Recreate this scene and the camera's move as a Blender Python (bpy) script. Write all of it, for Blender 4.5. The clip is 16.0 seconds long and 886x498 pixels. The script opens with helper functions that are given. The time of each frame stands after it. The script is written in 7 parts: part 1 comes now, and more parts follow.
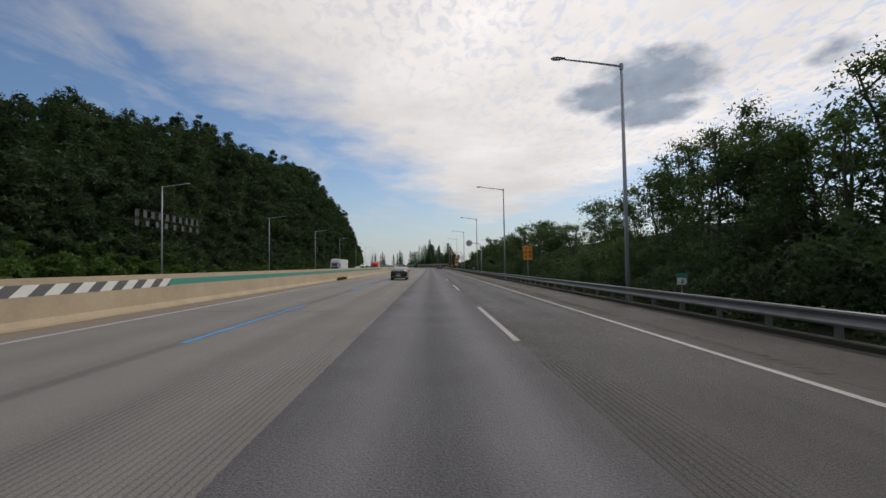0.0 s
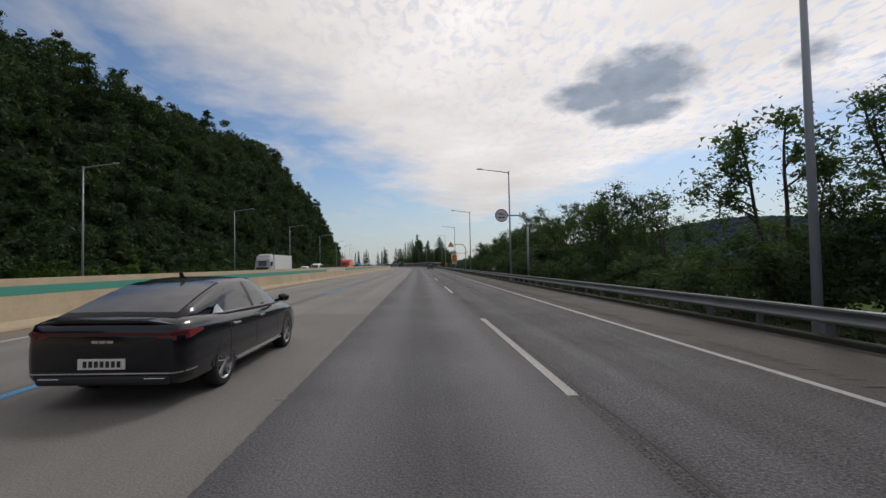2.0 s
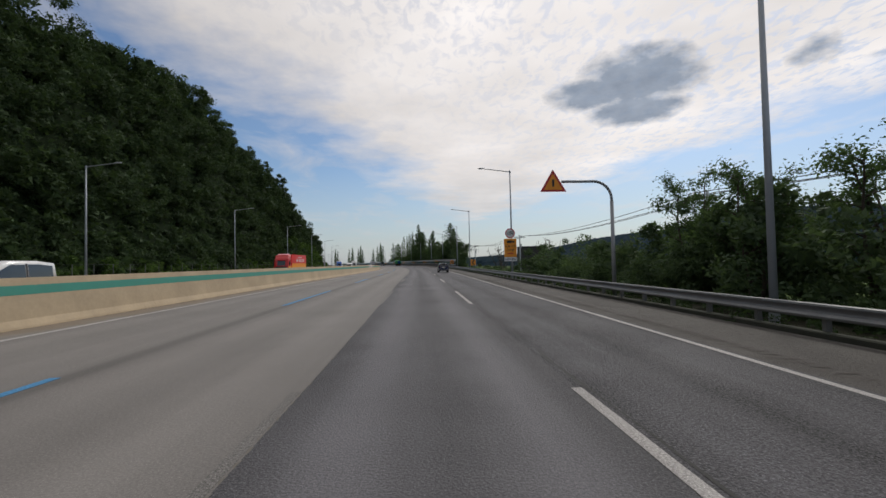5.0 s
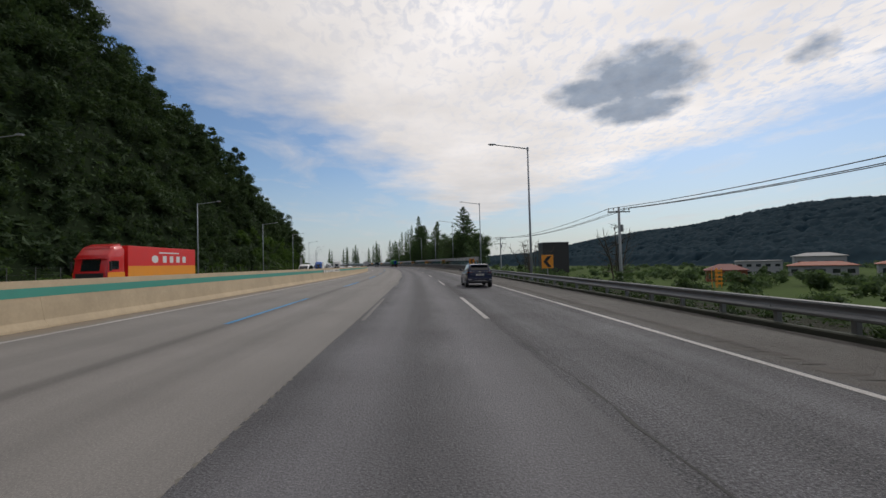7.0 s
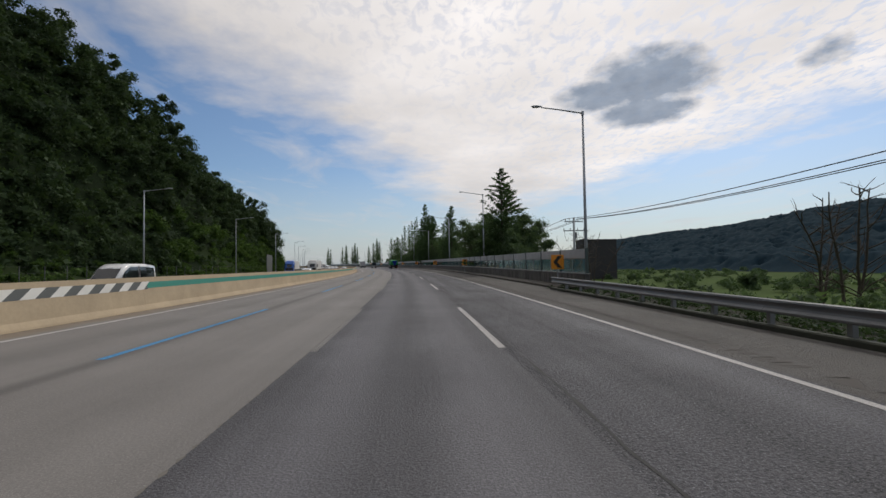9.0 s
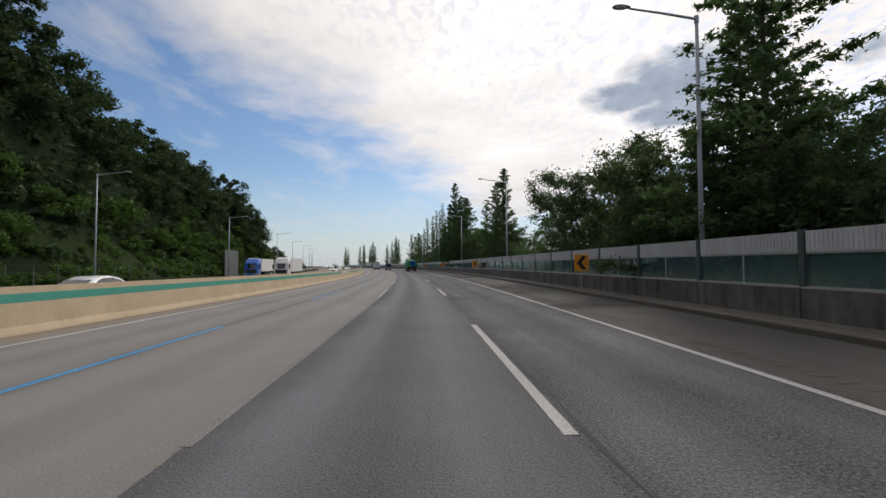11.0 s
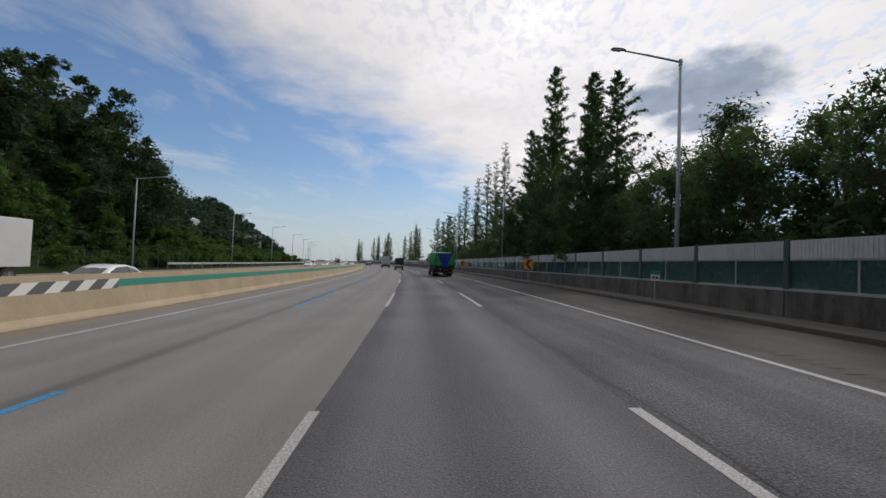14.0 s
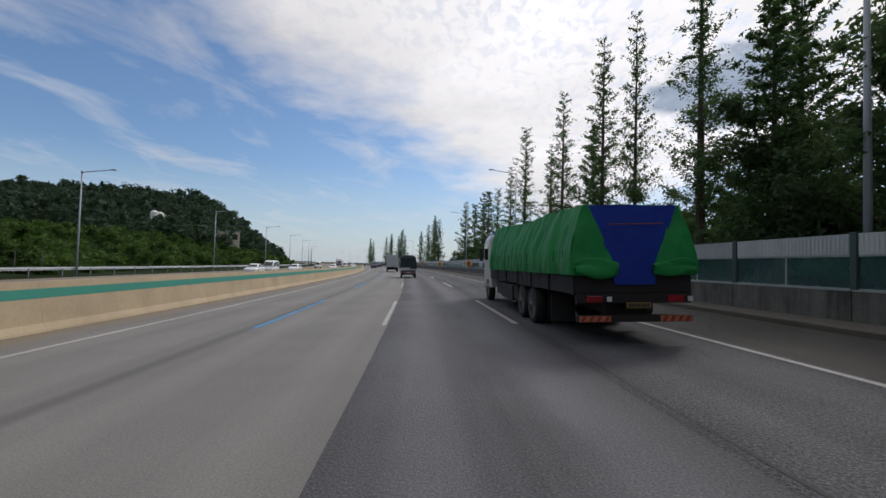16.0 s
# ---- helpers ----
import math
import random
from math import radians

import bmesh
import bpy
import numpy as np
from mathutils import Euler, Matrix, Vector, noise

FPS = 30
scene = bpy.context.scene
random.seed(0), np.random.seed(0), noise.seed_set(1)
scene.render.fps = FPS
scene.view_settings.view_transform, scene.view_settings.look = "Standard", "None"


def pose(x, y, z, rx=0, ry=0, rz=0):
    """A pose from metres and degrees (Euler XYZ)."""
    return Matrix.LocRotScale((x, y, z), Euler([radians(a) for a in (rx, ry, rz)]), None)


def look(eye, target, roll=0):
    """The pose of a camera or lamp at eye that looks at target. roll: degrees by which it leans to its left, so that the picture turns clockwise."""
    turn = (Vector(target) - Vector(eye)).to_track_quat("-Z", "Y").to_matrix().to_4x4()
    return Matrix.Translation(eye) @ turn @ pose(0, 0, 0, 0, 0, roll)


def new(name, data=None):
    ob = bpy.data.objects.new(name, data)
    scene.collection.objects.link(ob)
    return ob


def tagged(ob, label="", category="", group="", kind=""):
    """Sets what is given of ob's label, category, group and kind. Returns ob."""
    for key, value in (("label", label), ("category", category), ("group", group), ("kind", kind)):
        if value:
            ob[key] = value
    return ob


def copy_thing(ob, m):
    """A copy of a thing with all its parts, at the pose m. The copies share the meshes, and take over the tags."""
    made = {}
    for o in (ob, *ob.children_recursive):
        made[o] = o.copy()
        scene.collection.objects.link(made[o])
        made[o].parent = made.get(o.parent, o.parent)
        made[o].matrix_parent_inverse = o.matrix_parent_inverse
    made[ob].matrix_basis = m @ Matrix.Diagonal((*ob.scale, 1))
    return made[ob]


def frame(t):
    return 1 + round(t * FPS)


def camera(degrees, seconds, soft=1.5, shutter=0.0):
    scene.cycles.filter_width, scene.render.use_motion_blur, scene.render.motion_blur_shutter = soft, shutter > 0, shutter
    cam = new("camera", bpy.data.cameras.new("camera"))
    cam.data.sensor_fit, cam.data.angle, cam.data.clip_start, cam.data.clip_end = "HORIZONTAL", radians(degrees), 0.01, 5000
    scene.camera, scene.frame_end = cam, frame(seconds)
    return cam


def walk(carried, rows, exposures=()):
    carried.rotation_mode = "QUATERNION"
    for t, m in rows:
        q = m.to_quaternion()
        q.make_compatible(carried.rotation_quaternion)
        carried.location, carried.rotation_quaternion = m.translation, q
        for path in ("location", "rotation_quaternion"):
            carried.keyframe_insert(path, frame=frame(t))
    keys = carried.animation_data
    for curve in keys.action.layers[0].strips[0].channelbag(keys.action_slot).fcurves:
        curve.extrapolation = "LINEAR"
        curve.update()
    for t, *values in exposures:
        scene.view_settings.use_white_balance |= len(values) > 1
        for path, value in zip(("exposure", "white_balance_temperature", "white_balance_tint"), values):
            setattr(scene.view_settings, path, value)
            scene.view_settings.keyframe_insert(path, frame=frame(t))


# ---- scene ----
cam = camera(89.6, 16.0)

# ---- the line of the road: straight, then a long left-hand curve ----
EYE, RADIUS, BEND = 1.65, 1205.0, 173.3


def heading(s):
    """Heading of the road at s metres, in radians to the left of +y."""
    if s < BEND - 30:
        return 0.0
    if s < BEND + 30:
        return (s - BEND + 30) ** 2 / (120 * RADIUS)
    if s < 800:
        return (s - BEND) / RADIUS
    return (800 - BEND) / RADIUS


def bank(s):
    """Cross fall in degrees: down to the right on the straight, down to the left in the curve."""
    a = min(max((s - 140) / 200, 0.0), 1.0)
    return 1.2 - 3.1 * a * a * (3 - 2 * a)


def tilt(s, x):
    return -min(max(x, -11.0), 11.0) * math.tan(radians(bank(s)))


S0, S1 = -120, 1500
LINE = [(0.0, float(S0))]
for k in range(S0, S1):
    a = heading(k + 0.5)
    LINE.append((LINE[-1][0] - math.sin(a), LINE[-1][1] + math.cos(a)))


def on_road(s, x, z=0.0):
    """World point s metres along the road and x metres to the right of the middle of the camera's lane."""
    i = min(max(int(math.floor(s)) - S0, 0), len(LINE) - 2)
    f = s - S0 - i
    a = heading(s)
    px = LINE[i][0] + (LINE[i + 1][0] - LINE[i][0]) * f
    py = LINE[i][1] + (LINE[i + 1][1] - LINE[i][1]) * f
    return Vector((px + x * math.cos(a), py + x * math.sin(a), z + tilt(s, x)))


def at_road(s, x, z=0.0, turn=0.0):
    """Pose of an upright thing whose +y runs along the road."""
    p = on_road(s, x, z)
    return pose(p.x, p.y, p.z, 0, 0, math.degrees(heading(s)) + turn)


def on_wheels(s, x, turn=0.0):
    """Pose of a vehicle that leans with the road."""
    p = on_road(s, x)
    lean = bank(s) if -11 < x < 11 else 0.0
    return Matrix.Translation(p) @ pose(0, 0, 0, 0, lean, math.degrees(heading(s))) @ pose(0, 0, 0, 0, 0, turn)


# seconds, metres along the road, metres off the lane's middle, yaw, pitch, roll over the road
PATH = [
    (0.0, 0.55, -0.07, -1.54, 2.1, -0.26), (0.5, 11.43, -0.08, -1.95, 2.02, -0.3), (1.0, 22.46, -0.08, -2.7, 1.89, -0.05), (1.5, 33.6, -0.09, -2.93, 1.78, 0.1),
    (2.0, 44.83, -0.11, -3.12, 1.9, -0.05), (2.5, 56.11, -0.14, -3.28, 1.72, 0.0), (3.0, 67.41, -0.22, -3.2, 1.76, -0.17), (3.5, 78.73, -0.25, -2.9, 1.65, -0.2),
    (4.0, 90.03, -0.26, -2.81, 1.62, -0.15), (6.5, 146.19, -0.14, -3.12, 1.84, 0.5), (7.0, 157.33, -0.14, -2.82, 1.72, 0.4), (7.5, 168.45, -0.11, -2.58, 1.85, 0.33),
    (8.0, 179.55, -0.1, -2.38, 1.86, 0.25), (10.5, 234.98, 0.48, -0.55, 2.03, 0.54), (11.0, 246.1, 0.37, 0.99, 2.16, 0.65), (11.5, 257.24, 0.06, 2.78, 2.13, 0.43),
    (12.0, 268.41, -0.31, 3.68, 2.15, 0.2), (12.5, 279.61, -0.51, 4.0, 2.15, -0.2), (13.0, 290.83, -0.62, 3.74, 1.98, -0.52), (13.5, 302.07, -0.7, 3.4, 1.97, -0.6),
    (14.0, 313.33, -0.74, 3.7, 1.97, -0.48), (14.5, 324.58, -0.82, 4.2, 1.97, -0.2), (15.0, 335.81, -0.9, 4.95, 2.07, -0.1), (15.5, 347.01, -0.94, 5.42, 2.07, 0.15),
    (16.0, 358.15, -0.93, 5.96, 2.07, 0.24)]
rows = []
for t, s, off, yaw, pitch, roll in PATH:
    p = on_road(s, off, EYE)
    rows.append((t, pose(p.x, p.y, p.z, 90 + pitch, roll + bank(s), yaw)))
# the camera's own exposure and white balance
LOOK = [(0.0, 0.0, 6435, 10), (10.4, 0.0, 6405, 10), (11.0, 0.3, 6455, 10), (11.5, 0.34, 6455, 10), (12.0, 0.2, 6405, 10), (12.6, 0.0, 6325, 10), (13.2, 0.06, 6305, 10), (14.0, 0.12, 6235, 10), (15.0, 0.18, 6205, 10), (16.0, 0.2, 6155, 10)]
walk(cam, rows, LOOK)

# ---- world, sun, exposure ----
SUN_EL, SUN_AZ = radians(44), radians(34)      # ahead and to the right
world = bpy.data.worlds.new("sky")
scene.world = world
world.use_nodes = True


class Net:
    """Short hand for wiring nodes."""

    def __init__(self, tree):
        self.tree = tree
        tree.nodes.clear()

    def add(self, kind, **inputs):
        n = self.tree.nodes.new("ShaderNode" + kind)
        for k, v in inputs.items():
            self.plug(n, k, v)
        return n

    def plug(self, n, k, v):
        s = n.inputs[int(k[1:])] if k[0] == "i" and k[1:].isdigit() else n.inputs[k.replace("_", " ")]
        if isinstance(v, bpy.types.NodeSocket):
            self.tree.links.new(v, s)
        elif isinstance(v, bpy.types.Node):
            self.tree.links.new(v.outputs[0], s)
        else:
            s.default_value = v

    def math(self, op, a, b=0.0, c=0.0):
        n = self.add("Math", i0=a, i1=b, i2=c)
        n.operation = op
        return n.outputs[0]

    def ramp(self, fac, *stops):
        n = self.add("ValToRGB", Fac=fac)
        e = n.color_ramp.elements
        while len(e) < len(stops):
            e.new(0.5)
        for el, (p, c) in zip(e, stops):
            el.position = p
            el.color = (c, c, c, 1) if isinstance(c, (int, float)) else (*c, 1)
        return n.outputs[0]

    def mix(self, fac, a, b, blend="MIX"):
        n = self.add("Mix")
        n.data_type, n.blend_type = "RGBA", blend
        for k, v in ((0, fac), (6, a), (7, b)):
            if isinstance(v, bpy.types.NodeSocket):
                self.tree.links.new(v, n.inputs[k])
            else:
                n.inputs[k].default_value = (*v, 1) if isinstance(v, tuple) and len(v) == 3 else v
        return n.outputs[2]

    def noise(self, vector, scale, detail=4.0, rough=0.55, dist=0.0):
        return self.add("TexNoise", Vector=vector, Scale=scale, Detail=detail, Roughness=rough, Distortion=dist).outputs[0]


def make_sky():
    n = Net(world.node_tree)
    sky = n.add("TexSky")
    sky.sky_type, sky.sun_disc, sky.sun_elevation, sky.sun_rotation = "NISHITA", False, SUN_EL, SUN_AZ
    sky.air_density, sky.dust_density, sky.ozone_density = 1.0, 1.0, 3.0
    way = n.add("TexCoord").outputs["Generated"]
    x, y, z = n.add("SeparateXYZ", Vector=way).outputs
    up = n.math("ADD", n.math("MAXIMUM", z, 0.0), 0.06)
    px, py = n.math("DIVIDE", x, up), n.math("DIVIDE", y, up)
    flat = n.add("CombineXYZ", X=px, Y=py).outputs[0]
    # a broad sheet of high cloud that runs towards the horizon ahead
    wob = n.math("MULTIPLY", n.math("SUBTRACT", n.noise(flat, 1.6, 5.0, 0.6), 0.5), 1.5)
    left = n.math("ADD", n.math("SUBTRACT", px, n.math("MULTIPLY_ADD", py, 0.33, -1.52)), wob)
    right = n.math("ADD", n.math("SUBTRACT", n.math("MULTIPLY_ADD", py, -0.28, 2.75), px), wob)
    ahead = n.ramp(n.math("MULTIPLY_ADD", n.math("ADD", py, n.math("MULTIPLY", wob, 0.6)), 0.25, 0.5), (0.2, 0.5), (0.5, 1.0))
    sheet = n.math("MULTIPLY", ahead, n.math("MULTIPLY", n.ramp(n.math("MULTIPLY_ADD", left, 0.5, 0.5), (0.38, 0.0), (0.72, 1.0)), n.ramp(n.math("MULTIPLY_ADD", right, 0.5, 0.5), (0.42, 0.0), (0.66, 1.0))))
    # torn streaks outside the sheet
    long_way = n.add("CombineXYZ", X=n.math("MULTIPLY", px, 1.0), Y=n.math("MULTIPLY", py, 0.55)).outputs[0]
    streak = n.ramp(n.noise(long_way, 1.9, 6.0, 0.58, 0.5), (0.5, 0.0), (0.78, 0.6))
    # ripples of small cloudlets, strongest overhead and to the right
    cell = n.noise(n.add("CombineXYZ", X=n.math("MULTIPLY", px, 1.5), Y=n.math("MULTIPLY", py, 0.9)).outputs[0], 12.0, 3.0, 0.6, 0.5)
    amount = n.ramp(n.math("MULTIPLY_ADD", px, 0.35, n.math("MULTIPLY_ADD", z, 1.6, -0.35)), (0.15, 0.1), (0.8, 1.0))
    ripple = n.math("MULTIPLY", n.math("SUBTRACT", 1.0, n.ramp(cell, (0.38, 0.0), (0.52, 1.0))), amount)
    soft = n.noise(flat, 0.9, 4.0, 0.55)
    # a dark low cloud and two scraps beside it
    az = n.math("MULTIPLY", n.math("ARCTAN2", x, y), 57.3)
    el = n.math("MULTIPLY", n.math("ARCSINE", z), 57.3)
    puff = n.math("MULTIPLY", n.math("SUBTRACT", n.noise(n.add("CombineXYZ", X=n.math("MULTIPLY", az, 0.16), Y=n.math("MULTIPLY", el, 0.3)).outputs[0], 1.6, 6.0, 0.56), 0.5), 2.3)
    dark = None
    for a0, e0, wa, we, thick in ((27.4, 20.4, 6.4, 3.3, 1.1), (22.4, 19.5, 5.2, 1.8, 1.1), (26.8, 17.2, 5.2, 1.8, 1.1), (43.5, 19.4, 3.0, 1.7, 0.4), (49.5, 17.8, 4.0, 0.9, 0.0), (5.0, 33.0, 12.0, 3.0, -0.25)):
        qa, qe = n.math("DIVIDE", n.math("SUBTRACT", az, a0), wa), n.math("DIVIDE", n.math("SUBTRACT", el, e0), we)
        d = n.math("ADD", n.math("SUBTRACT", thick, n.math("ADD", n.math("MULTIPLY", qa, qa), n.math("MULTIPLY", qe, qe))), puff)
        dark = d if dark is None else n.math("MAXIMUM", dark, d)
    dark = n.ramp(n.math("MULTIPLY_ADD", dark, 0.25, 0.5), (0.41, 0.0), (0.66, 1.0))
    cover = n.math("MINIMUM", n.math("MAXIMUM", sheet, streak), 1.0)
    thin = n.math("MULTIPLY", cover, n.math("SUBTRACT", 1.0, n.math("MULTIPLY", ripple, 0.5)))
    # the cloud glows most towards the sun behind it
    glow = n.add("VectorMath", i0=way, i1=(math.sin(SUN_AZ) * math.cos(SUN_EL), math.cos(SUN_AZ) * math.cos(SUN_EL), math.sin(SUN_EL)))
    glow.operation = "DOT_PRODUCT"
    near_sun = n.ramp(glow.outputs["Value"], (0.58, 0.72), (0.9, 1.03))
    tone = n.math("MULTIPLY", near_sun, n.math("MULTIPLY_ADD", n.ramp(soft, (0.35, 0.0), (0.65, 1.0)), 2.0, 7.3))
    shade = n.add("CombineColor", Red=tone, Green=tone, Blue=tone).outputs[0]
    blue = n.mix(1.0, sky.outputs[0], (0.79, 0.855, 0.905), "MULTIPLY")
    cloud = n.mix(1.0, (1.045, 0.99, 0.96), shade, "MULTIPLY")
    col = n.mix(thin, blue, cloud)
    inner = n.mix(n.ramp(n.math("MULTIPLY_ADD", puff, 0.3, 0.5), (0.3, 0.0), (0.75, 1.0)), (3.4, 4.0, 4.9), (1.5, 1.95, 2.7))
    col = n.mix(n.math("MULTIPLY", dark, 0.9), col, inner)
    haze = n.ramp(z, (0.0, 0.7), (0.20, 0.0))
    col = n.mix(haze, col, (4.8, 5.25, 5.6))
    bg = n.add("Background", Color=col, Strength=0.1)
    n.add("OutputWorld", Surface=bg)


make_sky()
lamp = bpy.data.lights.new("sun", "SUN")
lamp.energy, lamp.angle, lamp.color = 1.25, radians(12), (1.0, 0.95, 0.87)
sun = new("sun", lamp)
sun.matrix_world = look((0, 0, 60), (-math.sin(SUN_AZ) * math.cos(SUN_EL), -math.cos(SUN_AZ) * math.cos(SUN_EL), 60 - math.sin(SUN_EL)))
scene.view_settings.exposure = 0.0


# ---- materials ----
def plain(name, color, rough=0.6, metal=0.0, var=0.12, scale=6.0, bump=0.0, bump_scale=60.0, coat=0.0, islands=0.0, spec=0.5):
    """A surface of one colour with stains at a large scale and grain at a small one."""
    m = bpy.data.materials.new(name)
    m.use_nodes = True
    n = Net(m.node_tree)
    co = n.add("TexCoord").outputs["Object"]
    a = n.noise(co, scale, 4.0, 0.6)
    b = n.noise(co, scale * 14, 3.0, 0.6)
    v = n.math("ADD", n.math("MULTIPLY", a, 0.7), n.math("MULTIPLY", b, 0.3))
    f = n.math("MULTIPLY_ADD", n.math("SUBTRACT", v, 0.5), var * 3.0, 1.0)
    if islands:
        r = n.add("NewGeometry").outputs["Random Per Island"]
        f = n.math("MULTIPLY", f, n.math("MULTIPLY_ADD", n.math("SUBTRACT", r, 0.5), islands * 2, 1.0))
    col = n.mix(1.0, (*color, 1), n.add("CombineColor", Red=f, Green=f, Blue=f).outputs[0], "MULTIPLY")
    s = n.add("BsdfPrincipled", Base_Color=col, Roughness=n.math("MULTIPLY_ADD", n.math("SUBTRACT", a, 0.5), 0.3 * min(rough, 1 - rough) * 2, rough), Metallic=metal)
    s.inputs["Coat Weight"].default_value = coat
    s.inputs["Coat Roughness"].default_value = 0.06
    s.inputs["Specular IOR Level"].default_value = spec
    if bump:
        h = n.noise(co, bump_scale, 3.0, 0.6)
        n.plug(s, "Normal", n.add("Bump", Strength=bump, Distance=0.02, Height=h).outputs[0])
    n.add("OutputMaterial", Surface=s)
    return m


def glass_dark(name, color=(0.012, 0.016, 0.018), rough=0.04):
    return plain(name, color, rough, 0.0, 0.05, 2.0, spec=0.9)


def leafy(name, dark, light, trans=0.35):
    """Leaves: each its own green, lit from the front and glowing through from behind."""
    m = bpy.data.materials.new(name)
    m.use_nodes = True
    n = Net(m.node_tree)
    r = n.add("NewGeometry").outputs["Random Per Island"]
    co = n.add("TexCoord").outputs["Object"]
    a = n.noise(co, 0.35, 3.0, 0.6)
    big = n.noise(co, 0.11, 2.0, 0.5)
    v = n.math("ADD", n.math("MULTIPLY", r, 0.28), n.math("ADD", n.math("MULTIPLY", a, 0.45), n.math("MULTIPLY", big, 0.45)))
    col = n.mix(n.ramp(v, (0.35, 0.0), (0.85, 1.0)), (*dark, 1), (*light, 1))
    d = n.add("BsdfPrincipled", Base_Color=col, Roughness=0.7)
    d.inputs["Specular IOR Level"].default_value = 0.12
    t = n.add("BsdfTranslucent", Color=n.mix(1.0, col, (1.25, 1.32, 0.75, 1), "MULTIPLY"))
    n.add("OutputMaterial", Surface=n.add("MixShader", Fac=trans, i1=d, i2=t))
    return m


def road_material(name, color, var, grain, tracks=0.0, grooves=None, dust=False, stone=40.0, spec=0.35):
    """A road surface in metres (u across, v along): streaks, blots, wheel tracks, grain and, where given, sawn grooves."""
    m = bpy.data.materials.new(name)
    m.use_nodes = True
    n = Net(m.node_tree)
    uv = n.add("UVMap").outputs[0]
    u, v, _ = n.add("SeparateXYZ", Vector=uv).outputs
    streak = n.noise(n.add("CombineXYZ", X=u, Y=n.math("MULTIPLY", v, 0.02)).outputs[0], 1.5, 4.0, 0.6)
    blot = n.noise(uv, 0.3, 5.0, 0.6)
    fine = n.ramp(n.noise(uv, stone, 2.0, 0.78), (0.36, 0.0), (0.64, 1.0))
    chip = n.ramp(n.noise(uv, stone * 1.8, 1.0, 0.5), (0.62, 0.0), (0.72, 1.0))
    f = n.math("ADD", n.math("MULTIPLY", streak, 0.4), n.math("ADD", n.math("MULTIPLY", blot, 0.3), n.math("MULTIPLY", fine, 0.3)))
    f = n.math("MULTIPLY_ADD", n.math("SUBTRACT", f, 0.5), var, 1.0)
    f = n.math("MULTIPLY_ADD", chip, 0.5 * var, f)
    if tracks:
        # polished wheel tracks, oil-darkened middle of each lane
        lane = n.math("MULTIPLY", u, math.tau / 3.6)
        w = n.math("COSINE", n.math("MULTIPLY", n.math("ADD", lane, n.math("MULTIPLY", n.math("SUBTRACT", blot, 0.5), 0.8)), 2.0))
        f = n.math("MULTIPLY_ADD", w, -tracks, f)
    height = fine
    if grooves:
        u0, u1, v1 = grooves
        saw = n.math("SINE", n.math("MULTIPLY", u, math.tau / 0.085))
        edge = n.math("MULTIPLY", n.math("SUBTRACT", n.noise(uv, 0.7, 3.0), 0.5), 1.2)
        inside = n.math("MULTIPLY", n.ramp(n.math("ADD", n.math("SUBTRACT", u, u0), edge), (0.0, 0.0), (0.25, 1.0)), n.ramp(n.math("ADD", n.math("SUBTRACT", u1, u), edge), (0.0, 0.0), (0.25, 1.0)))
        inside = n.math("MULTIPLY", inside, n.ramp(n.math("MULTIPLY", n.math("SUBTRACT", v1, v), 0.2), (0.0, 0.0), (0.6, 1.0)))
        groove = n.math("MULTIPLY", n.ramp(saw, (0.35, 0.0), (0.8, 1.0)), inside)
        f = n.math("MULTIPLY_ADD", groove, -0.3, f)
        height = n.math("MULTIPLY_ADD", groove, -0.8, fine)
    if dust:
        # dark seam between the two inner lanes
        seam = n.math("ABSOLUTE", n.math("ADD", n.math("ADD", u, 5.33), n.math("MULTIPLY", n.math("SUBTRACT", streak, 0.5), 0.35)))
        f = n.math("MULTIPLY", f, n.math("MULTIPLY_ADD", n.ramp(seam, (0.06, 1.0), (0.22, 0.0)), -0.3, 1.0))
    col = n.mix(1.0, (*color, 1), n.add("CombineColor", Red=f, Green=f, Blue=f).outputs[0], "MULTIPLY")
    if dust:
        # sand swept up against the median
        near = n.math("ADD", n.math("SUBTRACT", -9.15, u), n.math("MULTIPLY", n.math("SUBTRACT", n.noise(uv, 0.8, 5.0), 0.5), 1.6))
        col = n.mix(n.ramp(near, (0.0, 0.0), (0.6, 0.75)), col, (0.20, 0.155, 0.105))
    s = n.add("BsdfPrincipled", Base_Color=col, Roughness=n.math("MULTIPLY_ADD", blot, -0.2, 0.85))
    s.inputs["Specular IOR Level"].default_value = spec
    n.plug(s, "Normal", n.add("Bump", Strength=grain, Distance=0.01, Height=height).outputs[0])
    n.add("OutputMaterial", Surface=s)
    return m


ASPHALT = road_material("asphalt", (0.097, 0.0945, 0.101), 1.9, 0.6, 0.28, stone=36.0)
ASPHALT_OLD = road_material("asphalt_old", (0.068, 0.0665, 0.072), 3.8, 1.0, 0.2, stone=27.0)
CONCRETE_ROAD = road_material("concrete_road", (0.182, 0.170, 0.158), 1.1, 0.12, 0.07, None, True)
GROOVED_LEFT = road_material("grooved_concrete", (0.168, 0.157, 0.146), 1.1, 0.4, 0.07, (-3.9, -1.7, 46.0), True)
GROOVED_RIGHT = road_material("grooved_concrete_edge", (0.078, 0.073, 0.07), 2.0, 0.9, 0.07, (1.7, 2.75, 40.0))
SHOULDER = road_material("shoulder_asphalt", (0.062, 0.056, 0.050), 2.0, 1.0, stone=30.0)
GUTTER = road_material("gutter_dirt", (0.024, 0.025, 0.015), 1.8, 1.0, spec=0.05)
WHITE_LINE = road_material("white_paint", (0.35, 0.335, 0.32), 2.2, 0.3)
